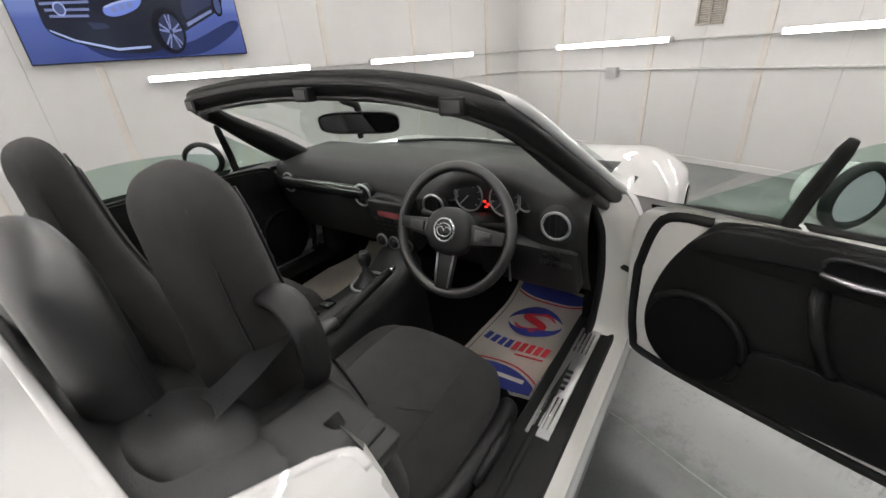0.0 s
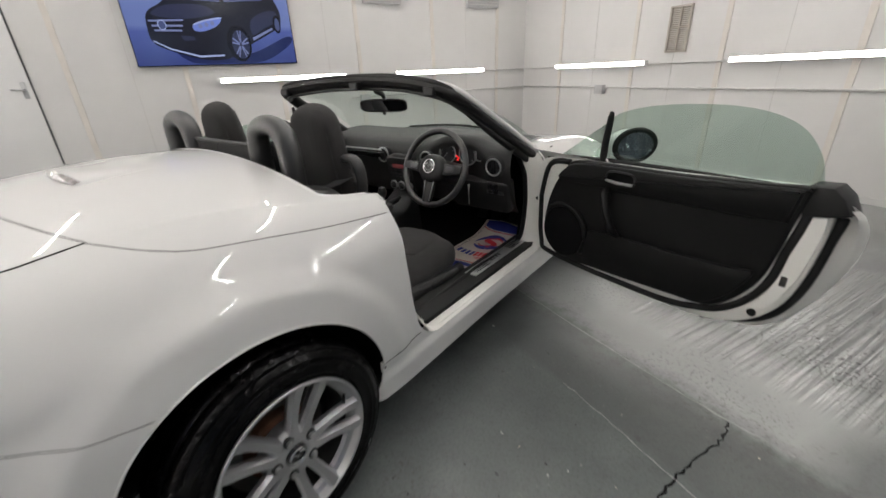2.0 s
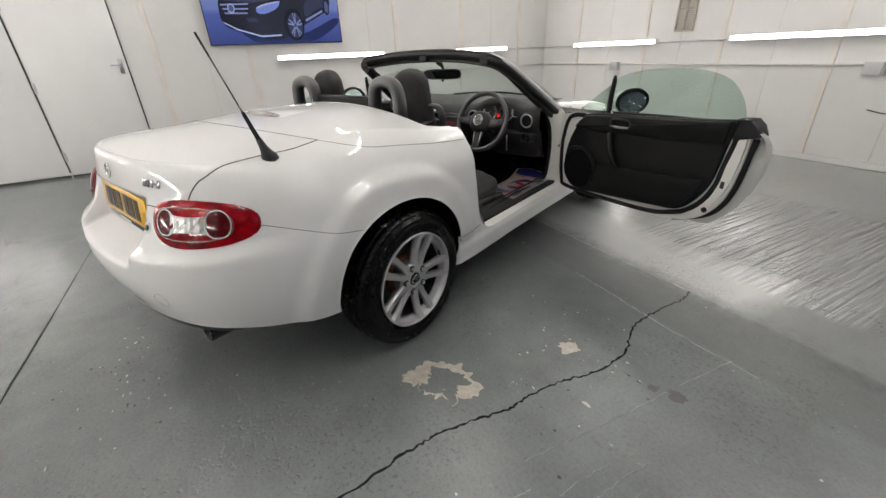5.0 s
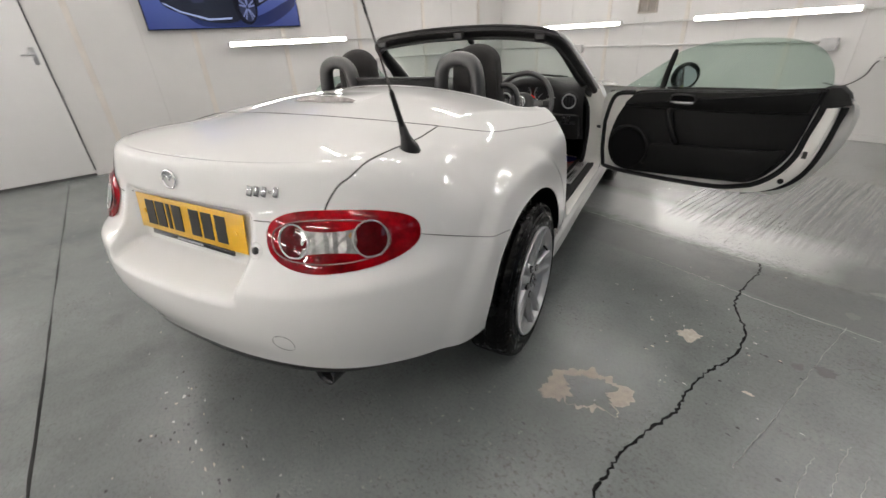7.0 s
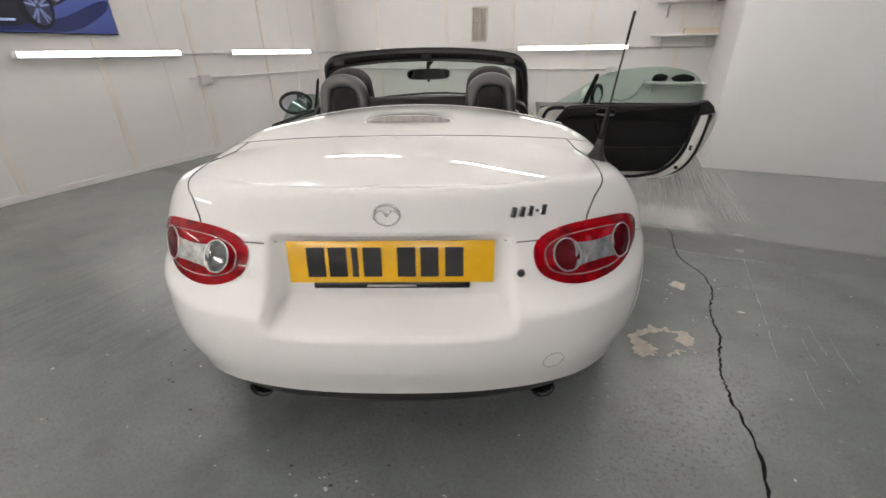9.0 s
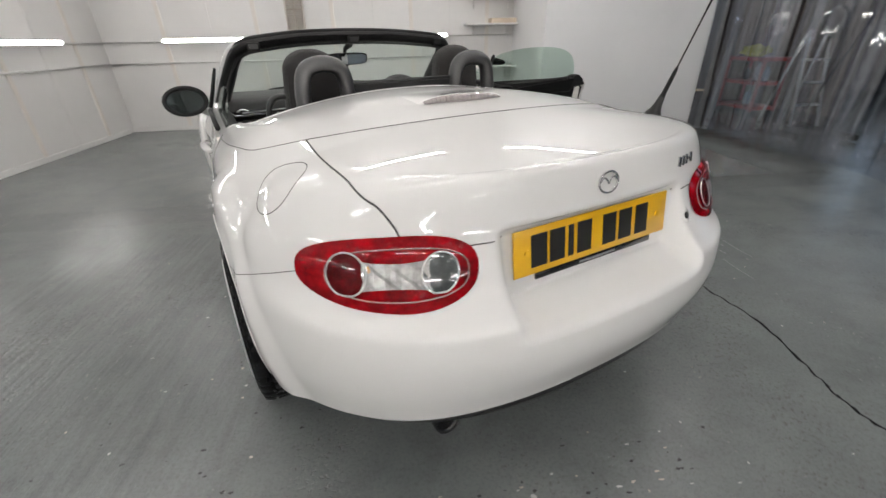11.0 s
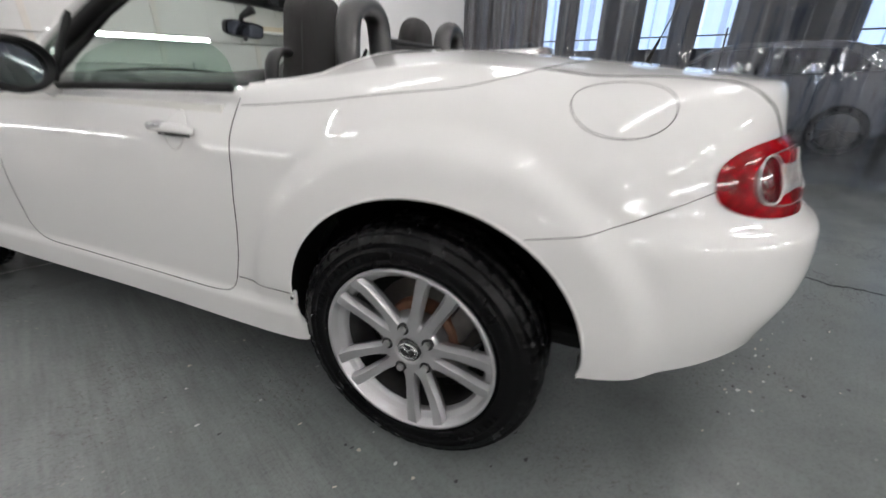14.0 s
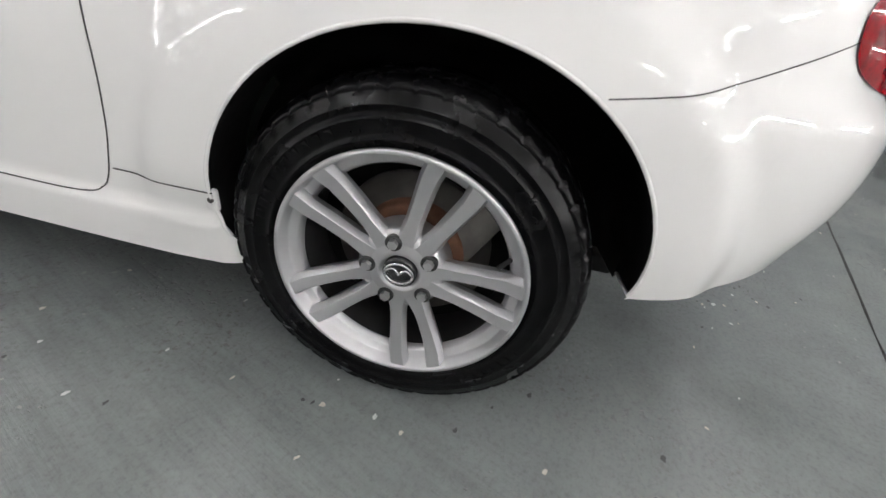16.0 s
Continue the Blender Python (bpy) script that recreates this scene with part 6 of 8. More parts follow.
    tube(bm, [(s * 0.292, 0.80, 0.352), (s * 0.296, 0.90, 0.365), (s * 0.292, 0.98, 0.36)], [0.010, 0.014, 0.010], 10, flat=1.4)
    part("recline_lever", bm, BLACK, seat)
    # belt guide on the outer shoulder
    bm = bmesh.new()
    tube(bm, smooth_path([(s * 0.085, 0.578, 0.885), (s * 0.11, 0.572, 0.922), (s * 0.160, 0.570, 0.925), (s * 0.190, 0.568, 0.895), (s * 0.196, 0.568, 0.84), (s * 0.180, 0.570, 0.795), (s * 0.145, 0.575, 0.770)], 6), 0.0125, 12, flat=1.9, up=(0, 1, 0))
    part("belt_guide", bm, BLACK, seat, "black plastic belt guide loop")
    return seat


build_seat(0.350)
build_seat(-0.350)

# roll hoops, deflector, rear trim, belts
for s in (1, -1):
    hoop = new("roll_hoop")
    hoop.parent = car
    hoop.matrix_basis = pose(s * 0.342, 0.094, -0.006)
    tagged(hoop, "black padded roll hoop behind a seat")
    bm = bmesh.new()
    tube(bm, smooth_path([(-0.090, 0.295, 0.84), (-0.088, 0.292, 0.97), (-0.066, 0.290, 1.038), (0, 0.288, 1.060), (0.066, 0.290, 1.038), (0.088, 0.292, 0.97), (0.090, 0.295, 0.84)], 8), 0.030, 16, flat=1.25, up=(0, 1, 0.1))
    part("padding", bm, VINYL, hoop, "black vinyl hoop padding")
    bm = bmesh.new()
    tube(bm, smooth_path([(-0.112, 0.315, 0.85), (-0.110, 0.312, 0.97), (-0.082, 0.310, 1.054), (0, 0.308, 1.080), (0.082, 0.310, 1.054), (0.110, 0.312, 0.97), (0.112, 0.315, 0.85)], 8), 0.0025, 6)
    part("padding_seam", bm, INK, hoop)
bm = bmesh.new()   # rolled edge of the deck round the cockpit
pts = []
for x in np.concatenate([np.linspace(-0.715, -0.60, 26), np.linspace(-0.58, 0.58, 40), np.linspace(0.60, 0.715, 26)]):
    p = on_top(x, deck_edge(abs(x)) - 0.003)[0]
    pts.append((p.x, p.y, p.z - 0.005))
tube(bm, pts, 0.0075, 8)
part("deck_edge_roll", bm, PAINT, car)
defl = new("wind_deflector")
defl.parent = car
MESHM = material("dark_mesh", (0.02, 0.02, 0.02), 0.6, bump=0.8, bump_scale=900)
part("deflector_panel", newbox((0, 0.39, 0.945), (0.47, 0.012, 0.060), bevel=0.005), MESHM, defl)
part("deflector_rim", newbox((0, 0.39, 0.976), (0.48, 0.020, 0.014), bevel=0.005), BLACK, defl)
bm = bmesh.new()
rows = []
for x in np.linspace(-0.675, 0.675, 61):
    e = deck_edge(abs(x))
    k = abs(x) / 0.7
    z0 = on_top(x, min(e - 0.01, 0.48))[0].z
    h = min(max((abs(x) - 0.46) / 0.06, 0), 1)
    h = h * h * (3 - 2 * h)
    m = min(max((abs(x) - 0.60) / 0.04, 0), 1)   # towards the door the ledge is shorter
    ys = [e - 0.02, e + 0.004, e + 0.03, e + 0.07 - 0.035 * m, max(0.50, e + 0.075 - 0.036 * m), max(0.545 - 0.02 * m, e + 0.08 - 0.035 * m), max(0.580 - 0.045 * m, e + 0.085 - 0.036 * m), max(0.592 - 0.05 * m, e + 0.09 - 0.038 * m), max(0.610 - 0.06 * m, e + 0.095 - 0.04 * m)]
    zs = [z0 - 0.045, z0 - 0.030, z0 - 0.040, 0.845 - 0.11 * (1 - h) - 0.04 * m, 0.60 + 0.206 * h, 0.55 + 0.253 * h, 0.52 + 0.278 * h, 0.50 + 0.27 * h, 0.47]
    rows.append([(x, y, z) for y, z in zip(ys, zs)])
grid(bm, rows)
part("rear_trim", bm, REARTRIM, car, "black moulded trim behind the seats", sharp=30)
for s in (1, -1):
    part("shoulder_ledge", newbox((s * 0.610, 0.512, 0.798), (0.112, 0.122, 0.040), Matrix.Rotation(radians(-7), 4, "X") @ Matrix.Rotation(radians(s * 9), 4, "Y"), bevel=0.018, seg=4), REARTRIM, car)
    part("shoulder_step", newbox((s * 0.668, 0.520, 0.780), (0.044, 0.095, 0.036), Matrix.Rotation(radians(s * 14), 4, "Y"), bevel=0.007), BLACK, car)
    part("roof_latch", newbox((s * 0.664, 0.530, 0.799), (0.022, 0.060, 0.012), Matrix.Rotation(radians(s * 14), 4, "Y"), bevel=0.004), BLACK, car)
for s in (1, -1):
    bm = bmesh.new()
    rows = []
    for r in np.linspace(1, 0.02, 14):
        row = []
        for a in np.linspace(0, 2 * math.pi, 40, endpoint=False):
            ca, sa = math.cos(a), math.sin(a)
            shift = (1 - r) * 0.022
            up = 0.066 * (1 - r ** 3.2) ** 0.62 * (1 - 0.16 * r * sa + 0.10 * r * ca)
            row.append((s * (0.500 + 0.098 * r * math.copysign(abs(ca) ** 0.85, ca) - shift), 0.408 + 0.080 * r * math.copysign(abs(sa) ** 0.85, sa) - shift * 0.6, 0.800 + up))
        rows.append(row)
    grid(bm, [[(x, y, 0.785) for x, y, z in rows[0]]] + rows, wrap=True)
    bmesh.ops.recalc_face_normals(bm, faces=bm.faces)
    part("belt_cover", bm, REARTRIM, car, "domed black seat-belt cover")
    bm = bmesh.new()
    a, b = Vector((s * 0.515, 0.438, 0.866)), Vector((s * 0.474, 0.556, 0.858))
    a, b = a - (b - a) * 0.22 - Vector((0, 0, 0.010)), b + (b - a) * 0.14
    w = Vector((0.022, s * 0.009, 0.0))
    grid(bm, [[a - w + Vector((0, 0, 0)), a + w], [a.lerp(b, 0.5) - w + Vector((0, 0, -0.004)), a.lerp(b, 0.5) + w + Vector((0, 0, -0.004))], [b - w, b + w]])
    bmesh.ops.solidify(bm, geom=bm.faces[:], thickness=0.002)
    part("seat_belt", bm, WEB, car, "grey seat-belt webbing")
    bm = bmesh.new()
    c0 = Vector((s * 0.476, 0.580, 0.840))
    grid(bm, [[c0 + Vector((-0.022, 0.0, 0.0)), c0 + Vector((0.022, 0.0, 0.0))], [c0 + Vector((-0.02 + s * 0.03, 0.05, -0.20)), c0 + Vector((0.02 + s * 0.03, 0.05, -0.20))], [c0 + Vector((-0.02 + s * 0.05, 0.08, -0.45)), c0 + Vector((0.02 + s * 0.05, 0.08, -0.45))]])
    bmesh.ops.solidify(bm, geom=bm.faces[:], thickness=0.002)
    part("seat_belt", bm, WEB, car, "grey seat-belt webbing")

# paper mats in the footwells
PAPER = material("cream_paper", (0.78, 0.72, 0.64), 0.7, vary=0.06, scale=20, bump=0.15, bump_scale=30)
BLUEINK = material("blue_print", (0.035, 0.05, 0.28), 0.55)
REDINK = material("red_print", (0.60, 0.035, 0.05), 0.55)


def paper_mat(name, label, m, w, l, printed):
    t = thing(name, label, "floor mat", "paper mats", m=m)

    def on(a, b, lift=0.0):
        """A place on the sheet: a across, b along, both -1 to 1."""
        return (a * w / 2, b * l / 2, 0.012 + 0.055 * max(0, b - 0.35) ** 2 * 2 + 0.010 * math.sin(3 * a + 2 * b) + 0.02 * max(0, a - 0.5) + lift)
    bm = bmesh.new()
    grid(bm, [[on(a, b) for a in np.linspace(-1, 1, 15)] for b in np.linspace(-1, 1, 21)])
    bmesh.ops.solidify(bm, geom=bm.faces[:], thickness=0.001)
    part("sheet", bm, PAPER, t)

    def ink(name_, rows_, mat):
        bm = bmesh.new()
        grid(bm, [[on(a, b, 0.0025) for a, b in row] for row in rows_])
        part(name_, bm, mat, t, smooth=False)
    if not printed:
        return t
    xs = np.linspace(-0.86, 0.86, 19)
    ink("top_band", [[(x, 0.96 - 0.02 * x) for x in xs], [(x, 0.70 + 0.20 * x * x * 0.9) for x in xs]], BLUEINK)
    ink("top_line", [[(x, 0.67 + 0.19 * x * x) for x in xs], [(x, 0.645 + 0.19 * x * x) for x in xs]], REDINK)
    ink("bottom_band", [[(x, -0.96) for x in xs], [(x, -0.62 - 0.30 * x * x) for x in xs]], BLUEINK)
    ink("bottom_line", [[(x, -0.585 - 0.28 * x * x) for x in xs], [(x, -0.56 - 0.28 * x * x) for x in xs]], REDINK)
    for s in (-1, 1):
        ink("side_line", [[(s * 0.90, b) for b in np.linspace(-0.9, 0.9, 15)], [(s * 0.885, b) for b in np.linspace(-0.9, 0.9, 15)]], INK)
    th = np.linspace(0.35, math.pi + 0.15, 26)
    for s, mat in ((1, BLUEINK), (-1, BLUEINK)):
        ink("logo_arc", [[(s * 0.66 * math.cos(a), 0.26 + s * 0.30 * math.sin(a)) for a in th], [(s * (0.66 - 0.27 * math.sin((a - 0.35) / 2.94 * math.pi)) * math.cos(a), 0.26 + s * (0.30 - 0.15 * math.sin((a - 0.35) / 2.94 * math.pi)) * math.sin(a)) for a in th]], mat)
    cl = smooth_path([(0.46, 0.345, 0), (0.24, 0.43, 0), (-0.12, 0.42, 0), (-0.26, 0.345, 0), (0.0, 0.27, 0), (0.26, 0.185, 0), (0.12, 0.10, 0), (-0.24, 0.09, 0), (-0.46, 0.175, 0)], 5)
    edges = [[], []]
    for i, p in enumerate(cl):
        a_, c_ = cl[max(i - 1, 0)], cl[min(i + 1, len(cl) - 1)]
        dx, dy = c_[0] - a_[0], (c_[1] - a_[1]) * 1.63
        n_ = math.hypot(dx, dy)
        w_ = 0.012 + 0.085 * math.sin(math.pi * i / (len(cl) - 1))
        for e_, sg in zip(edges, (1, -1)):
            e_.append((p[0] - sg * dy / n_ * w_, p[1] + sg * dx / n_ * w_ / 1.63))
    ink("logo_curve", edges, REDINK)
    for k in range(9):   # lettering as bars
        a0 = -0.80 + 0.178 * k
        ink("letter_bar", [[(a0, -0.17), (a0 + 0.125, -0.17)], [(a0 - 0.03, -0.33), (a0 + 0.095, -0.33)]], BLUEINK if k < 4 else REDINK)
    ink("small_bar", [[(0.05, -0.38), (0.72, -0.38)], [(0.04, -0.41), (0.71, -0.41)]], REDINK)
    ink("web_bar", [[(-0.1, -0.76), (0.6, -0.76)], [(-0.1, -0.82), (0.6, -0.82)]], PAPER)
    return t


paper_mat("paper_floor_mat", "cream paper floor mat printed in red and blue", pose(0.474, 1.475, 0.232, 7, 0, -4), 0.325, 0.53, True)
paper_mat("paper_floor_mat", "plain cream paper mat in the passenger footwell", pose(-0.50, 1.515, 0.226, 6, 0, -10), 0.30, 0.46, False)
for x in (0.30, 0.40, 0.52):
    bm = newbox((x, 1.74, 0.36), (0.06, 0.02, 0.07), Matrix.Rotation(radians(-25), 4, "X"), bevel=0.006)
    part("pedal", bm, RUBBER, car)

# ---- wall fittings ----
def fixed(name, bm, mat, label, category, group="", smooth=True):
    ob = part(name, bm, mat, None, label, smooth)
    ob.matrix_world = ROOM
    return tagged(ob, category=category, group=group)


for k, v in enumerate((-2.95, -0.79, 0.255, 1.26, 2.32, 3.45, 4.60)):
    room_part("trim", newbox((U0 + 0.006, v, HIGH / 2), (0.012, 0.055, HIGH), bevel=0.003), TRIMP, "cream panel joint strip")
for u in (-3.34, -2.08, -1.02, 0.09, 1.2):
    room_part("trim", newbox((u, V1 - 0.006, HIGH / 2), (0.055, 0.012, HIGH), bevel=0.003), TRIMP, "cream panel joint strip")
for v in (-2.4, -0.25, 1.9, 4.02):
    room_part("trim", newbox((U0 + 0.002, v, HIGH / 2), (0.004, 0.006, HIGH)), CONDUIT, "thin panel joint")
for u in (-2.7, -1.55, -0.45, 0.65):
    room_part("trim", newbox((u, V1 - 0.002, HIGH / 2), (0.006, 0.004, HIGH)), CONDUIT, "thin panel joint")
room_part("baseboard", newbox((U0 + 0.008, 1.0, 0.03), (0.016, 8.2, 0.06), bevel=0.003), WALLP, "low painted skirting strip")
room_part("baseboard", newbox(((U0 + PART_U) / 2, V1 - 0.008, 0.03), (PART_U - U0, 0.016, 0.06), bevel=0.003), WALLP, "low painted skirting strip")


def conduit(pts, r=0.011):
    bm = bmesh.new()
    tube(bm, pts, r, 10)
    return fixed("conduit", bm, CONDUIT, "thin painted cable conduit along the wall", "conduit", "wall conduits")


conduit([(U0 + 0.02, 1.0, 1.195), (U0 + 0.02, V1 - 0.03, 1.195)], 0.009)
conduit([(U0 + 0.02, 2.15, 0.925), (U0 + 0.02, V1 - 0.03, 0.925)])
conduit([(U0 + 0.03, V1 - 0.02, 1.195), (PART_U, V1 - 0.02, 1.195)], 0.009)
conduit([(U0 + 0.03, V1 - 0.02, 0.925), (0.43, V1 - 0.02, 0.925)])


def junction_box(u, v, turn):
    t = thing("junction_box", "small grey electrical junction box on the wall", "electrical box", "junction boxes", m=ROOM @ pose(u, v, 0.90, 0, 0, turn))
    part("housing", newbox((0, 0, 0), (0.13, 0.07, 0.11), bevel=0.008), BOXGREY, t)
    part("lid", newbox((0, -0.037, 0), (0.136, 0.012, 0.116), bevel=0.005), BOXGREY, t)


junction_box(-2.51, V1 - 0.036, 0)
junction_box(0.44, V1 - 0.036, 0)
junction_box(U0 + 0.036, 2.33, 90)

# louvred vent
vent = thing("wall_vent", "pale louvred ventilation grille in the wall", "vent", m=ROOM @ pose(-1.53, V1 - 0.012, 1.54))
VENTM = material("vent_metal", (0.48, 0.44, 0.38), 0.5, vary=0.15, scale=12)
for a, c, s in (("left", (-0.115, 0, 0), (0.02, 0.03, 0.47)), ("right", (0.115, 0, 0), (0.02, 0.03, 0.47)), ("top", (0, 0, 0.225), (0.21, 0.03, 0.02)), ("bottom", (0, 0, -0.225), (0.21, 0.03, 0.02)), ("middle", (0, 0, 0), (0.016, 0.026, 0.43)), ("cross", (0, 0, 0.02), (0.21, 0.026, 0.014))):
    part("frame_bar", newbox(c, s, bevel=0.002), VENTM, vent)
for k in range(22):
    part("slat", newbox((0, 0.004, -0.205 + 0.0195 * k), (0.21, 0.018, 0.004), Matrix.Rotation(radians(35), 4, "X")), VENTM, vent, smooth=False)

# small high vents on the screen wall
for v, w in ((2.70, 0.53), (4.31, 0.56)):
    t = thing("high_vent", "grey rectangular vent hood high on the wall", "vent", "high vents", m=ROOM @ pose(U0 + 0.03, v, 2.19, 0, 0, 90))
    part("hood", newbox((0, 0, 0), (w, 0.06, 0.27), bevel=0.006), BOXGREY, t)
    for k in range(6):
        part("slat", newbox((0, -0.036, -0.10 + 0.04 * k), (w - 0.04, 0.02, 0.006), Matrix.Rotation(radians(30), 4, "X")), CONDUIT, t, smooth=False)
fixed("blanking_plate", newbox((U0 + 0.008, 2.20, 2.24), (0.016, 0.33, 0.24), bevel=0.003), WALLP, "flat pale blanking plate on the wall", "wall plate")

# double service door in the screen wall
DOORP = material("painted_steel_door", (0.74, 0.735, 0.725), 0.42, vary=0.05, scale=2, bump=0.08, bump_scale=40)
FRAMEG = material("dark_door_gap", (0.05, 0.05, 0.05), 0.7)
for name, v0, v1 in (("door_1", -2.02, -1.10), ("door_2", -2.95, -2.035)):
    d_ = thing(name, "pale grey painted steel door, closed", "door", kind="structure", m=ROOM)
    part("leaf", newbox((U0 + 0.012, (v0 + v1) / 2, 1.06), (0.024, v1 - v0 - 0.012, 2.06), bevel=0.004), DOORP, d_)
    part("gap", newbox((U0 + 0.006, v1 - 0.002, 1.04), (0.016, 0.018, 2.08)), FRAMEG, d_, smooth=False)
    part("threshold", newbox((U0 + 0.010, (v0 + v1) / 2, 0.014), (0.022, v1 - v0, 0.028)), FRAMEG, d_, smooth=False)
    if name == "door_1":
        part("lock_plate", newbox((U0 + 0.028, v1 - 0.06, 1.19), (0.008, 0.04, 0.15), bevel=0.004), SATIN, d_)
        bm = bmesh.new()
        tube(bm, [(U0 + 0.03, v1 - 0.06, 1.20), (U0 + 0.07, v1 - 0.06, 1.20), (U0 + 0.072, v1 - 0.10, 1.20), (U0 + 0.07, v1 - 0.15, 1.20)], 0.008, 10)
        part("lever", bm, SATIN, d_)
        for z in (0.25, 1.0, 1.8):
            part("hinge", newbox((U0 + 0.028, v0 + 0.01, z), (0.014, 0.03, 0.10), bevel=0.003), SATIN, d_)

# wall screen showing a dark car on blue
tv = thing("television", "large wall-mounted television showing a dark car on blue", "television", m=ROOM @ pose(U0 + 0.05, 0.655, 1.843, 90, 0, 90))
part("casing", newbox((0, 0, -0.012), (1.66, 0.945, 0.045), bevel=0.006), SCREENBLACK, tv)


def glow(name, colour, strength=1.0):
    return material(name, tuple(c * 0.2 for c in colour), 0.15, emission=colour, strength=strength)


SCREEN = bpy.data.materials.new("screen_blue")
SCREEN.use_nodes = True
sn, sl = SCREEN.node_tree.nodes, SCREEN.node_tree.links
stc, sgr, srp = sn.new("ShaderNodeTexCoord"), sn.new("ShaderNodeSeparateXYZ"), sn.new("ShaderNodeValToRGB")
smr = sn.new("ShaderNodeMapRange")
smr.inputs["From Min"].default_value, smr.inputs["From Max"].default_value = -0.47, 0.47
sl.new(stc.outputs["Object"], sgr.inputs[0])
sl.new(sgr.outputs[1], smr.inputs[0])
sl.new(smr.outputs[0], srp.inputs[0])
for e_, (p_, c_) in zip(srp.color_ramp.elements, ((0.0, (0.05, 0.09, 0.40)), (1.0, (0.34, 0.46, 1.0)))):
    e_.position, e_.color = p_, (*c_, 1)
for p_, c_ in ((0.36, (0.12, 0.19, 0.66)), (0.42, (0.25, 0.36, 0.88))):
    srp.color_ramp.elements.new(p_).color = (*c_, 1)
sb = sn["Principled BSDF"]
sb.inputs["Base Color"].default_value, sb.inputs["Roughness"].default_value = (0.02, 0.02, 0.03, 1), 0.12
sl.new(srp.outputs[0], sb.inputs["Emission Color"])
sb.inputs["Emission Strength"].default_value = 0.42
part("screen", newbox((0, 0, 0.0115), (1.64, 0.925, 0.003)), SCREEN, tv, "blue-lit screen", smooth=False)
P_DARK, P_MID, P_LIGHT, P_TYRE = glow("picture_navy", (0.010, 0.011, 0.020)), glow("picture_slate", (0.05, 0.065, 0.15)), glow("picture_grey", (0.13, 0.155, 0.30)), glow("picture_black", (0.004, 0.004, 0.008))
P_SHADE, P_SHEEN, P_LAMP, P_PALE = glow("picture_shadow", (0.012, 0.018, 0.075)), glow("picture_sheen", (0.022, 0.026, 0.058)), glow("picture_lamp", (0.12, 0.17, 0.46)), glow("picture_pale", (0.26, 0.31, 0.52))


def flat(name, pts, z, mat):
    bm = bmesh.new()
    bm.faces.new([bm.verts.new((x, y, z)) for x, y in pts])
    return part(name, bm, mat, tv, smooth=False)


def disc(cx, cy, rx, ry, n=36):
    return [(cx + rx * math.cos(a), cy + ry * math.sin(a)) for a in np.linspace(0, 2 * math.pi, n, endpoint=False)]


flat("picture_shade", smooth_path([(-0.45, -0.30), (-0.20, -0.36), (0.30, -0.36), (0.75, -0.18), (0.78, -0.26), (0.45, -0.44), (0.05, -0.455), (-0.30, -0.44)], 5, True), 0.0135, P_SHADE)
flat("picture_body", smooth_path([(-0.625, -0.235), (-0.645, -0.10), (-0.61, 0.05), (-0.44, 0.16), (-0.26, 0.36), (0.30, 0.40), (0.60, 0.28), (0.71, 0.10), (0.70, -0.06), (0.60, -0.13), (0.34, -0.26), (0.08, -0.405), (-0.20, -0.408), (-0.485, -0.318)], 6, True), 0.0140, P_DARK)
flat("picture_bonnet", smooth_path([(-0.58, 0.04), (-0.42, 0.12), (-0.10, 0.13), (0.02, 0.05), (-0.22, -0.005), (-0.46, 0.0)], 5, True), 0.0146, P_SHEEN)
flat("picture_flank", smooth_path([(0.38, -0.02), (0.52, 0.07), (0.66, 0.08), (0.66, -0.02), (0.50, -0.10), (0.38, -0.16)], 5, True), 0.0146, P_SHEEN)
flat("picture_glass", [(-0.34, 0.18), (-0.20, 0.33), (0.10, 0.35), (0.10, 0.16)], 0.0150, P_MID)
flat("picture_side_glass", [(0.14, 0.16), (0.14, 0.35), (0.34, 0.35), (0.55, 0.19)], 0.0150, P_MID)
flat("picture_tyre", disc(0.212, -0.252, 0.128, 0.187), 0.0155, P_TYRE)
flat("picture_rim", disc(0.227, -0.261, 0.090, 0.147), 0.0160, P_SHEEN)
for k in range(10):   # paired thin spokes
    a = 2 * math.pi * (k // 2) / 5 + 0.3 + (0.17 if k % 2 else -0.17)
    at = [(0.227 + r * 0.090 * math.cos(a + w), -0.261 + r * 0.147 * math.sin(a + w)) for r, w in ((0.16, 0.4), (0.97, 0.06), (0.97, -0.06), (0.16, -0.4))]
    flat("picture_spoke", at, 0.0165, P_LIGHT)
flat("picture_rear_tyre", disc(0.662, -0.051, 0.042, 0.094), 0.0155, P_TYRE)
flat("picture_rear_rim", disc(0.666, -0.053, 0.027, 0.068), 0.0160, P_MID)
flat("picture_headlight", smooth_path([(-0.212, -0.066), (-0.097, -0.018), (0.070, 0.010), (0.030, -0.066), (-0.110, -0.124), (-0.205, -0.122)], 5, True), 0.0155, P_LAMP)
for k in range(3):
    flat("picture_lamp_cell", disc(-0.145 + 0.062 * k, -0.078 + 0.016 * k, 0.020, 0.022, 14), 0.0160, P_LIGHT)
flat("picture_brow", smooth_path([(-0.20, -0.052), (-0.09, -0.014), (0.068, 0.010), (0.066, 0.000), (-0.09, -0.030), (-0.20, -0.066)], 4, True), 0.0165, P_PALE)
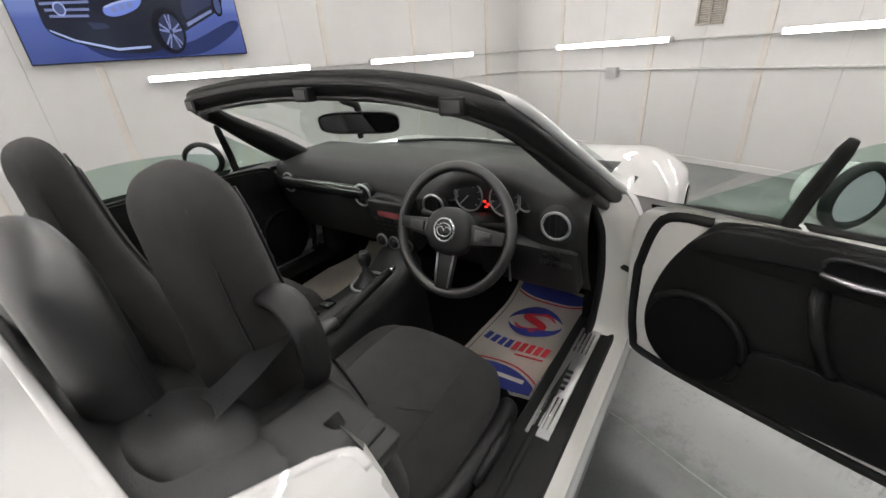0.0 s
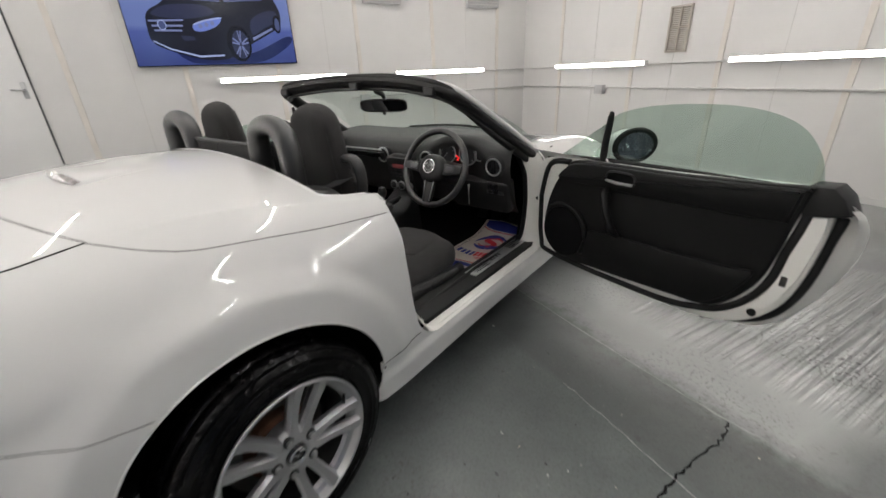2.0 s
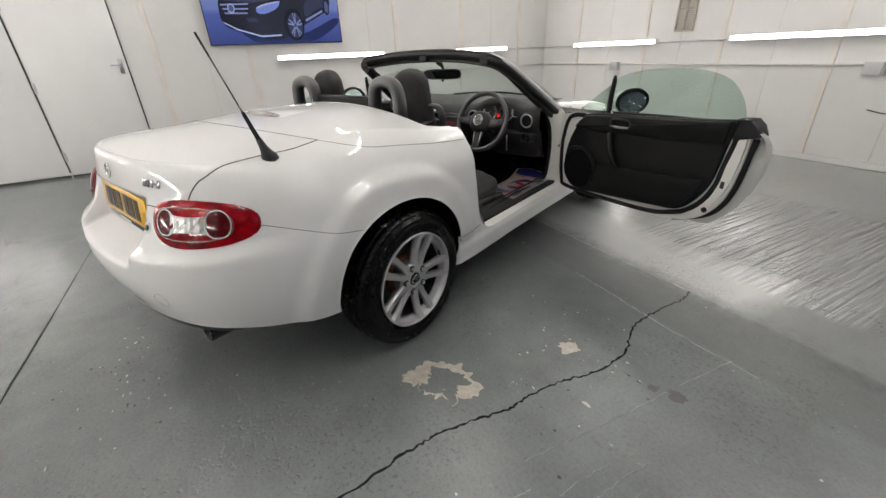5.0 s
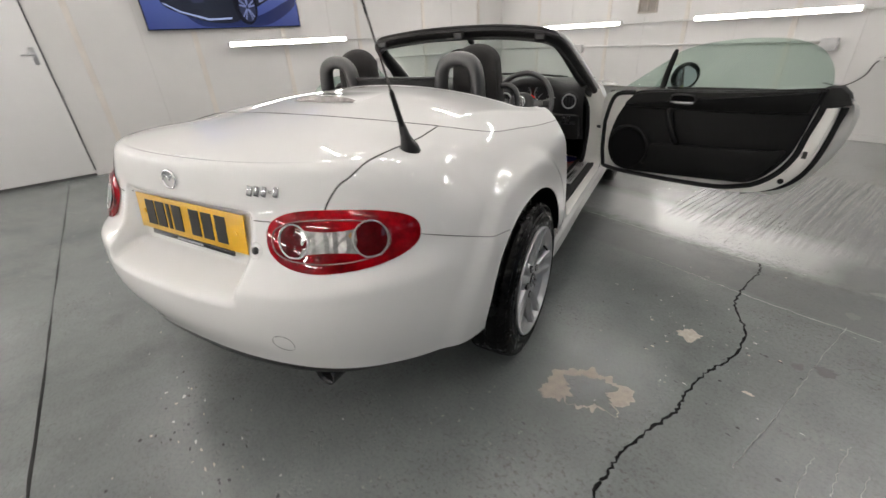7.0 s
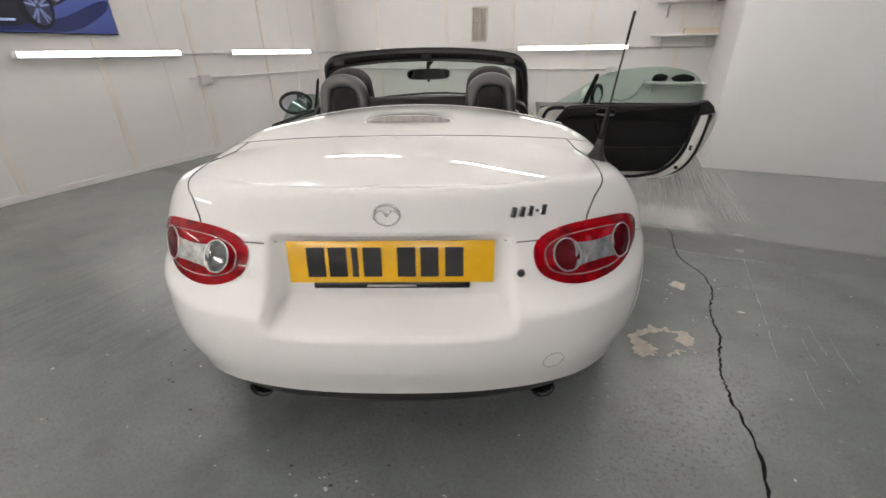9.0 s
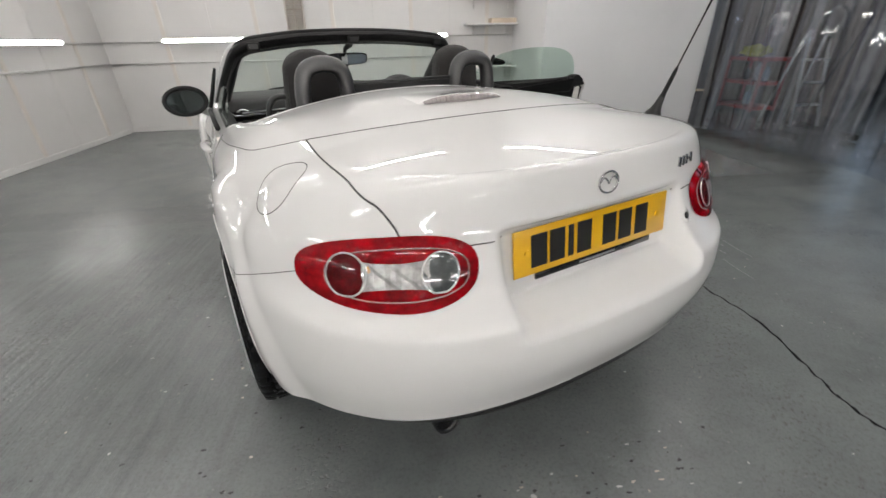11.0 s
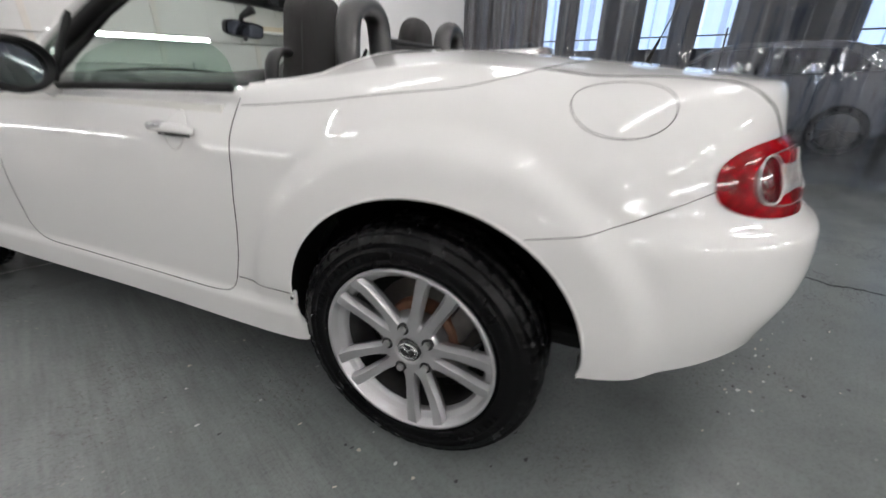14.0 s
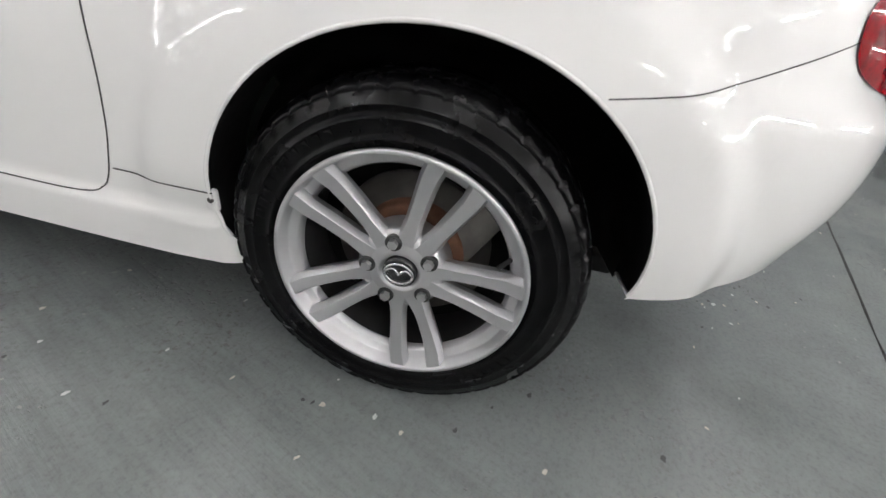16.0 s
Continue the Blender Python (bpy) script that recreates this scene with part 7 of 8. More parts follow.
for k, (x0, x1, y0, y1) in enumerate(((-0.618, -0.298, -0.032, -0.020), (-0.601, -0.312, -0.077, -0.074), (-0.586, -0.330, -0.121, -0.121))):
    flat("picture_grille_bar", [(x0, y0 + 0.009), (x1, y1 + 0.009), (x1, y1 - 0.010), (x0, y0 - 0.010)], 0.0155, P_LIGHT)
flat("picture_badge", disc(-0.505, -0.070, 0.040, 0.050), 0.0160, P_PALE)
flat("picture_badge_face", disc(-0.505, -0.070, 0.031, 0.040), 0.0165, P_MID)
flat("picture_duct", [(-0.360, -0.168), (-0.235, -0.178), (-0.215, -0.215), (-0.330, -0.222)], 0.0155, P_SHEEN)
flat("picture_trim", [(-0.621, -0.215), (-0.478, -0.293), (-0.211, -0.369), (0.035, -0.361), (0.030, -0.380), (-0.211, -0.390), (-0.485, -0.308), (-0.622, -0.228)], 0.0155, P_PALE)
flat("picture_step", [(0.37, -0.190), (0.603, -0.085), (0.608, -0.106), (0.375, -0.220)], 0.0155, P_LIGHT)

# shelves between the far wall and the partition
SHELFM = material("white_shelf_board", (0.74, 0.73, 0.71), 0.45, vary=0.06, scale=5)
for z, d0 in ((0.78, 0.30), (1.33, 0.30), (1.70, 0.30)):
    t = thing("wall_shelf", "white board shelf fixed in the wall corner", "shelf", "corner shelves", m=ROOM)
    part("board", newbox(((0.86 + PART_U) / 2, V1 - d0 / 2, z), (PART_U - 0.86 - 0.004, d0, 0.022), bevel=0.003), SHELFM, t)
    for u in (1.0, 1.5):
        bm = bmesh.new()
        tube(bm, [(u, V1 - 0.01, z - 0.17), (u, V1 - 0.012, z - 0.014), (u, V1 - d0 + 0.03, z - 0.014)], 0.008, 8)
        part("bracket", bm, SHELFM, t)
CARD = material("brown_cardboard", (0.62, 0.52, 0.40), 0.8, vary=0.1, scale=10)
fixed("flat_box", newbox((1.40, V1 - 0.15, 1.372), (0.36, 0.22, 0.06), bevel=0.003), CARD, "flat tan cardboard box on a shelf", "box")
for u, w in ((1.06, 0.09), (1.33, 0.13)):
    bm = bmesh.new()
    bmesh.ops.create_icosphere(bm, subdivisions=3, radius=1)
    for v in bm.verts:
        k = 1 + 0.22 * noise.noise(v.co * 2.3 + Vector((u * 9, 0, 0)))
        v.co = Vector((v.co.x * w * k + u, v.co.y * w * 0.6 * k + V1 - 0.17, max(v.co.z * k, -0.62) * 0.055 + 0.791 + 0.035))
    fixed("crumpled_cloth", bm, CARPET, "small crumpled black cloth lying on a shelf", "cloth", "cloths on the shelf")
bm = bmesh.new()
tube(bm, smooth_path([(0.92, V1 - 0.25, 0.797), (0.86, V1 - 0.25, 0.74), (0.80, V1 - 0.10, 0.62), (0.66, V1 - 0.02, 0.52), (0.50, V1 - 0.02, 0.54)], 8), 0.005, 8)
fixed("loose_cable", bm, BLACK, "thin black cable hanging from a shelf", "cable")

# ---- floor marks ----
CRACKM = material("dark_floor_crack", (0.010, 0.010, 0.010), 0.9, spec=0.05)
JOINTM = material("dusty_floor_joint", (0.035, 0.035, 0.034), 0.9, spec=0.1, vary=0.4, scale=6)
BAREM = material("bare_concrete", (0.46, 0.41, 0.35), 0.85, vary=0.35, scale=30, bump=0.6, bump_scale=60)


def ribbon(name, pts, widths, mat, label, jitter=0.008, z=0.0035, seed=1):
    """A ragged dark line on the floor."""
    rnd = random.Random(seed)
    dense = smooth_path([(*p, 0) for p in pts], 10)
    bm = bmesh.new()
    rows = []
    for i, p in enumerate(dense):
        a, c = Vector(dense[max(i - 1, 0)]), Vector(dense[min(i + 1, len(dense) - 1)])
        d = (c - a).normalized()
        s = Vector((-d.y, d.x, 0))
        q = Vector(p) + s * rnd.uniform(-jitter, jitter)
        w = widths * rnd.uniform(0.4, 1.3)
        rows.append([(q - s * w) + Vector((0, 0, 0.0004)), q + Vector((0, 0, z - 0.002)), (q + s * w) + Vector((0, 0, 0.0004))])
    grid(bm, rows)
    bmesh.ops.recalc_face_normals(bm, faces=bm.faces)
    return room_part(name, bm, mat, label)


ribbon("floor_crack", [(1.16, 1.71), (1.19, 1.60), (1.19, 1.38), (1.22, 1.21), (1.32, 1.03), (1.34, 0.82), (1.315, 0.70), (1.31, 0.53), (1.322, 0.42), (1.295, 0.26), (1.29, 0.12), (1.30, 0.02)], 0.0048, CRACKM, "dark wandering crack in the floor", 0.006)
ribbon("floor_joint", [(-4.1, -1.34), (-2.0, -1.325), (0.0, -1.31), (1.5, -1.30), (3.6, -1.29)], 0.0048, JOINTM, "dark slab joint in the floor", 0.003, seed=2)
SCRAPE = material("dull_floor_scrape", (0.25, 0.255, 0.25), 0.6, vary=0.5, scale=9)
PALELINE = material("rubbed_paint_edge", (0.34, 0.345, 0.335), 0.5, vary=0.5, scale=14)
ribbon("floor_joint", [(-1.6, 1.70), (-0.6, 1.695), (0.2, 1.70), (0.9, 1.70), (1.35, 1.74)], 0.0035, PALELINE, "pale rubbed edge along a slab joint", 0.004, seed=3)
ribbon("floor_joint", [(0.70, 1.36), (0.95, 1.351), (1.25, 1.335), (1.68, 1.349)], 0.0024, PALELINE, "faint pale scratched line in the floor", 0.004, seed=4)
ribbon("floor_crack", [(1.30, 0.02), (1.345, -0.255), (1.30, -0.565), (1.285, -0.70), (1.31, -0.90), (1.295, -1.02), (1.336, -1.108), (1.36, -1.30)], 0.006, CRACKM, "dark wandering crack in the floor", 0.006, z=0.005, seed=9)

ribbon("floor_joint", [(1.574, 1.364), (1.556, 1.05), (1.546, 0.786), (1.532, 0.55), (1.518, 0.345)], 0.0018, SCRAPE, "faint pale scratched line in the floor", 0.003, seed=5)
for k, (u0, v0, v1) in enumerate(((1.656, 0.56, 0.36), (1.715, 0.68, 0.45), (1.77, 0.60, 0.30), (1.60, 0.30, 0.08))):
    ribbon("floor_scratch", [(u0, v0), (u0 - 0.004, (v0 + v1) / 2), (u0 + 0.002, v1)], 0.0016, SCRAPE, "short pale scrape in the floor paint", 0.003, seed=11 + k)


def blotch(name, c, rx, ry, mat, label, seed, hole=None, z=0.0012):
    """A ragged flake of bare floor."""
    rnd = Vector((seed * 3.7, seed * 1.3, 0))
    bm = bmesh.new()
    outer, inner = [], []
    for a in np.linspace(0, 2 * math.pi, 140, endpoint=False):
        d = Vector((math.cos(a), math.sin(a), 0))
        k = 1 + 0.75 * noise.noise(d * 0.8 + rnd) + 0.30 * noise.noise(d * 3.1 + rnd) + 0.12 * noise.noise(d * 7 + rnd) + 0.07 * noise.noise(d * 17 + rnd)
        outer.append(bm.verts.new((c[0] + d.x * rx * k, c[1] + d.y * ry * k, z)))
        h = (hole or 0.02) * (1 + 0.8 * noise.noise(d * 1.3 - rnd) + 0.35 * noise.noise(d * 7 - rnd))
        gate = min(max(0.62 + 1.9 * noise.noise(d * 1.4 + rnd * 2), 0.03), 1) if hole else 1.0
        h = k + (min(h, k * 0.9) - k) * gate
        inner.append(bm.verts.new((c[0] + d.x * rx * h, c[1] + d.y * ry * h, z)))
    for i in range(140):
        j = (i + 1) % 140
        bm.faces.new((outer[i], outer[j], inner[j], inner[i]))
    return room_part(name, bm, mat, label)


blotch("bare_patch", (1.085, 0.285), 0.125, 0.115, BAREM, "tan patch of bare flaked concrete", 1, hole=0.52)
blotch("bare_patch", (1.00, 0.20), 0.055, 0.05, BAREM, "tan patch of bare flaked concrete", 5, z=0.0018)
blotch("bare_patch", (1.18, 0.848), 0.042, 0.036, BAREM, "small tan flake of bare concrete", 2)
DARKCHIP = material("dark_speck", (0.03, 0.03, 0.03), 0.8)
PALECHIP = material("pale_speck", (0.40, 0.40, 0.385), 0.6)
CHIPS = (DARKCHIP, BAREM, PALECHIP)
OILM = material("dark_floor_stain", (0.075, 0.078, 0.076), 0.35, vary=0.3, scale=30)
for k, (u, v, a, b) in enumerate(((1.573, 1.473, 0.022, 0.035), (1.585, 1.001, 0.032, 0.028), (1.516, 0.959, 0.015, 0.026), (1.616, 1.762, 0.03, 0.02), (1.035, 1.375, 0.010, 0.012))):
    blotch("floor_stain", (u, v), a, b, OILM, "small dark stain in the floor paint", 60 + k)
blotch("bare_patch", (1.443, 0.684), 0.016, 0.007, BAREM, "small tan flake of bare concrete", 71)
rnd = random.Random(8)
for k in range(70):
    blotch("paint_chip", (rnd.uniform(-2.6, 2.4), rnd.uniform(-2.2, 1.6)), rnd.uniform(0.002, 0.007), rnd.uniform(0.002, 0.006), CHIPS[k % 3], "tiny chip in the floor paint", 20 + k)
for k in range(180):
    u, v = ((rnd.gauss(0.38, 0.26), rnd.gauss(-0.86, 0.10)), (rnd.gauss(1.25, 0.22), rnd.gauss(0.75, 0.28)), (rnd.gauss(-0.85, 0.22), rnd.gauss(-0.35, 0.30)))[k % 3]
    blotch("paint_chip", (u, v), rnd.uniform(0.002, 0.008), rnd.uniform(0.001, 0.005), CHIPS[(0, 0, 1, 2)[k % 4]], "tiny chip in the floor paint", 90 + k)

# ---- beyond the opening: strip curtain and the unit next door ----
def strip_material():
    m = bpy.data.materials.new("clear_pvc_strip")
    m.use_nodes = True
    n, l = m.node_tree.nodes, m.node_tree.links
    n.remove(n["Principled BSDF"])
    t, g, d, mix, mix2, f = (n.new(k) for k in ("ShaderNodeBsdfTransparent", "ShaderNodeBsdfGlossy", "ShaderNodeBsdfDiffuse", "ShaderNodeMixShader", "ShaderNodeMixShader", "ShaderNodeLayerWeight"))
    t.inputs[0].default_value = (0.76, 0.80, 0.88, 1)
    g.inputs["Roughness"].default_value = 0.03
    d.inputs[0].default_value = (0.45, 0.48, 0.55, 1)
    f.inputs["Blend"].default_value = 0.5
    pw = n.new("ShaderNodeMath")
    pw.operation = "MULTIPLY_ADD"
    pw.inputs[1].default_value, pw.inputs[2].default_value = 0.28, 0.07
    l.new(f.outputs["Facing"], pw.inputs[0])
    oi, mr = n.new("ShaderNodeObjectInfo"), n.new("ShaderNodeMapRange")
    mr.inputs["To Min"].default_value, mr.inputs["To Max"].default_value = 0.02, 0.13
    l.new(oi.outputs["Random"], mr.inputs[0])
    l.new(mr.outputs[0], mix2.inputs[0])
    l.new(t.outputs[0], mix2.inputs[1])
    l.new(d.outputs[0], mix2.inputs[2])
    l.new(pw.outputs[0], mix.inputs[0])
    l.new(mix2.outputs[0], mix.inputs[1])
    l.new(g.outputs[0], mix.inputs[2])
    tc, w, bp = n.new("ShaderNodeTexCoord"), n.new("ShaderNodeTexNoise"), n.new("ShaderNodeBump")
    w.inputs["Scale"].default_value, w.inputs["Detail"].default_value = 2.2, 2
    bp.inputs["Strength"].default_value, bp.inputs["Distance"].default_value = 0.5, 0.02
    mp = n.new("ShaderNodeMapping")
    mp.inputs["Scale"].default_value = (6.0, 6.0, 0.7)
    l.new(tc.outputs["Object"], mp.inputs[0])
    l.new(mp.outputs[0], w.inputs["Vector"])
    l.new(w.outputs[0], bp.inputs["Height"])
    l.new(bp.outputs[0], g.inputs["Normal"])
    l.new(mix.outputs[0], n["Material Output"].inputs[0])
    return m


STRIP = strip_material()
curtain = thing("strip_curtain", "clear plastic strip curtain hanging across an opening", "curtain", m=ROOM)
part("rail", newbox((U1 + 0.02, (PART_V + V0) / 2, HIGH - 0.04), (0.05, PART_V - V0, 0.06), bevel=0.004), SATIN, curtain)
rnd = random.Random(4)
k, v = 0, PART_V - 0.11
while v > V0 + 0.2:
    bm = bmesh.new()
    rows = []
    lean, ph = rnd.uniform(-0.05, 0.05), rnd.uniform(0, 6)
    for z in np.linspace(0.04 + rnd.uniform(0, 0.03), HIGH - 0.06, 14):
        row = []
        for q in np.linspace(-1, 1, 9):
            row.append((U1 + (0.012 if k % 2 else -0.012) + 0.022 * q * q * (1 if k % 3 else -1) + 0.006 * math.sin(5 * q + ph) + 0.012 * math.sin(z * 2.1 + ph), v + q * 0.105 + lean * (HIGH - z) * 0.4, z))
        rows.append(row)
    grid(bm, rows)
    ob = part("strip", bm, STRIP, curtain)
    ob.visible_shadow = False
    v -= 0.165
    k += 1

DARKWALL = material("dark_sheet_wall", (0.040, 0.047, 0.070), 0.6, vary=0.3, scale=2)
BROWNWALL = material("brown_corrugated_sheet", (0.16, 0.125, 0.11), 0.5, vary=0.25, scale=3)
WINDOWM = material("bright_window_pane", (0.6, 0.65, 0.7), 0.3, emission=(0.62, 0.80, 1.0), strength=WINDOW_LIGHT)
UE = 10.0
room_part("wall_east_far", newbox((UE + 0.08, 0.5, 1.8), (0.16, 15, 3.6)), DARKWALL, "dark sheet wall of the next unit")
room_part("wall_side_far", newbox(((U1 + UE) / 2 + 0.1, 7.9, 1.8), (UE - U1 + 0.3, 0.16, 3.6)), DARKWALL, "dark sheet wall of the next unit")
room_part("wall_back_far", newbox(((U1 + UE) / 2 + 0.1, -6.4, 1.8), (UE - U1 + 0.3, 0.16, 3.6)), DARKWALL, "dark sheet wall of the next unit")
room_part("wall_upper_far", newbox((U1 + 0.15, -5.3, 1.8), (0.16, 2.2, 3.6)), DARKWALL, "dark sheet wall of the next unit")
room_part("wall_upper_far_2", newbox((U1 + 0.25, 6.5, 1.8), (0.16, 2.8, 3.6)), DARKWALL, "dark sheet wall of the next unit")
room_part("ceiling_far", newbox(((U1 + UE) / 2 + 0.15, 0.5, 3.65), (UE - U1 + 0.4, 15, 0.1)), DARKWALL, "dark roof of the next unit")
for vv in (6.35, 5.1, 3.35, 2.1, -0.6, -2.2):
    wv = thing("far_window", "bright tall window in the next unit's wall", "window", "far windows", m=ROOM)
    part("pane", newbox((UE - 0.03, vv, 2.25), (0.02, 0.62, 1.5)), WINDOWM, wv, smooth=False)
    part("frame_top", newbox((UE - 0.04, vv, 1.50), (0.05, 0.70, 0.05)), DARKWALL, wv, smooth=False)
    part("mullion", newbox((UE - 0.05, vv, 1.78), (0.03, 0.66, 0.03)), DARKWALL, wv, smooth=False)
bm = bmesh.new()
rows = []
for k in range(97):
    v = 3.95 + k * 0.03
    off = (0.0, 0.025, 0.025, 0.0)[k % 4]
    rows.append([(6.2 + off, v, 0.0), (6.2 + off, v, 3.5)])
grid(bm, rows)
room_part("corrugated_screen", bm, BROWNWALL, "brown corrugated sheet wall")

# red trolley with cleaning things
REDM = material("red_trolley_paint", (0.40, 0.03, 0.03), 0.35, vary=0.2, scale=9)
YEL = material("yellow_cloth", (0.55, 0.55, 0.05), 0.8, vary=0.3, scale=15)
BLUEP = material("pale_blue_plastic", (0.25, 0.35, 0.45), 0.4, vary=0.2, scale=9)
t = thing("tool_trolley", "red metal tool trolley with open shelves", "trolley", m=ROOM @ pose(5.2, 4.55, 0))
for z in (0.14, 0.48, 0.80):
    part("shelf", newbox((0, 0, z), (0.40, 0.70, 0.05), bevel=0.008), REDM, t)
for a in (-1, 1):
    for b in (-1, 1):
        part("post", newbox((a * 0.185, b * 0.33, 0.46), (0.03, 0.03, 0.74), bevel=0.004), REDM, t)
        bm = bmesh.new()
        cyl(bm, (a * 0.17, b * 0.30, 0.055), 0.055, 0.03, "X", 20)
        part("castor", bm, BLACK, t)
for k, (dv, z0, h, mat) in enumerate(((-0.22, 0.505, 0.20, BLUEP), (-0.05, 0.505, 0.24, SATIN), (0.14, 0.505, 0.18, BLACK), (0.0, 0.165, 0.2, BLUEP), (0.2, 0.825, 0.16, BLACK))):
    bm = bmesh.new()
    lathe(bm, [(0.0, 0), (0.04, 0), (0.042, h * 0.7), (0.015, h * 0.85), (0.015, h), (0, h)], Matrix.Translation((5.2, 4.55 + dv, z0)) @ Matrix.Rotation(radians(-90), 4, "Y"), 16)
    fixed("spray_bottle", bm, mat, "plastic cleaning bottle standing on the trolley", "bottle", "trolley bottles")
bm = bmesh.new()
bmesh.ops.create_icosphere(bm, subdivisions=3, radius=1)
for v in bm.verts:
    kk = 1 + 0.5 * noise.noise(v.co * 2.2)
    v.co = Vector((5.2 + v.co.x * 0.12 * kk, 4.65 + v.co.y * 0.22 * kk, 0.90 + v.co.z * 0.08 * kk))
fixed("yellow_cloth", bm, YEL, "crumpled yellow cloth on the trolley", "cloth")

# step ladder and poles
t = thing("step_ladder", "folding aluminium step ladder standing open", "ladder", m=ROOM @ pose(5.2, 3.72, 0))
for a in (-1, 1):
    bm = bmesh.new()
    tube(bm, [(a * 0.20, -0.24, 0.01), (a * 0.14, 0.0, 1.15)], 0.018, 8)
    part("front_rail", bm, SATIN, t)
    bm = bmesh.new()
    tube(bm, [(a * 0.20, 0.28, 0.01), (a * 0.14, 0.03, 1.12)], 0.014, 8)
    part("rear_rail", bm, SATIN, t)
for z in (0.28, 0.55, 0.82):
    part("tread", newbox((0, -0.24 + 0.21 * z, z), (0.36, 0.08, 0.025), bevel=0.004), SATIN, t)
t = thing("pedestal_fan", "dark round pedestal fan on a thin stand", "fan", m=ROOM @ pose(5.25, 3.62, 0))
bm = bmesh.new()
tube(bm, [(0, 0, 0.02), (0, 0, 1.15)], 0.014, 8)
part("stand", bm, BLACK, t)
bm = bmesh.new()
cyl(bm, (0, 0, 0.015), 0.16, 0.03, "Z", 24)
part("foot", bm, BLACK, t)
bm = bmesh.new()
lathe(bm, [(0, -0.05), (0.14, -0.045), (0.17, 0), (0.14, 0.045), (0, 0.05)], Matrix.Translation((0, 0, 1.25)), 28)
part("guard", bm, BLACK, t)
for n_, (a, b) in enumerate((((4.4, 2.90, 0.02), (4.4, 2.38, 1.45)), ((5.0, 2.73, 0.02), (5.0, 2.72, 1.32)), ((4.3, 0.43, 0.33), (4.3, 0.45, 1.40)))):
    t = thing("broom_pole", "thin dark pole with a brush head", "broom", "leaning poles", m=ROOM)
    bm = bmesh.new()
    tube(bm, [a, b], 0.010, 8)
    part("handle", bm, STEEL if n_ == 2 else BLACK, t)
    part("head", newbox((a[0], a[1], a[2] + (0.0 if n_ == 2 else 0.03)), (0.05, 0.05 if n_ == 2 else 0.26, 0.07), bevel=0.01), BLACK, t)
t = thing("bucket", "pale blue plastic bucket on the floor", "bucket", m=ROOM @ pose(5.4, 2.5, 0))
bm = bmesh.new()
lathe(bm, [(0, 0), (0.11, 0), (0.15, 0.28), (0.155, 0.285), (0.145, 0.28), (0.105, 0.01), (0, 0.01)], Matrix.Rotation(radians(-90), 4, "Y"), 28)
part("pail", bm, BLUEP, t)

# parked estate car beyond the curtain
GREYPAINT = material("grey_metallic_paint", (0.10, 0.104, 0.115), 0.3, metal=0.5, coat=1.0)
DARKGLASS = material("dark_tinted_glass", (0.01, 0.012, 0.014), 0.08, coat=1.0)


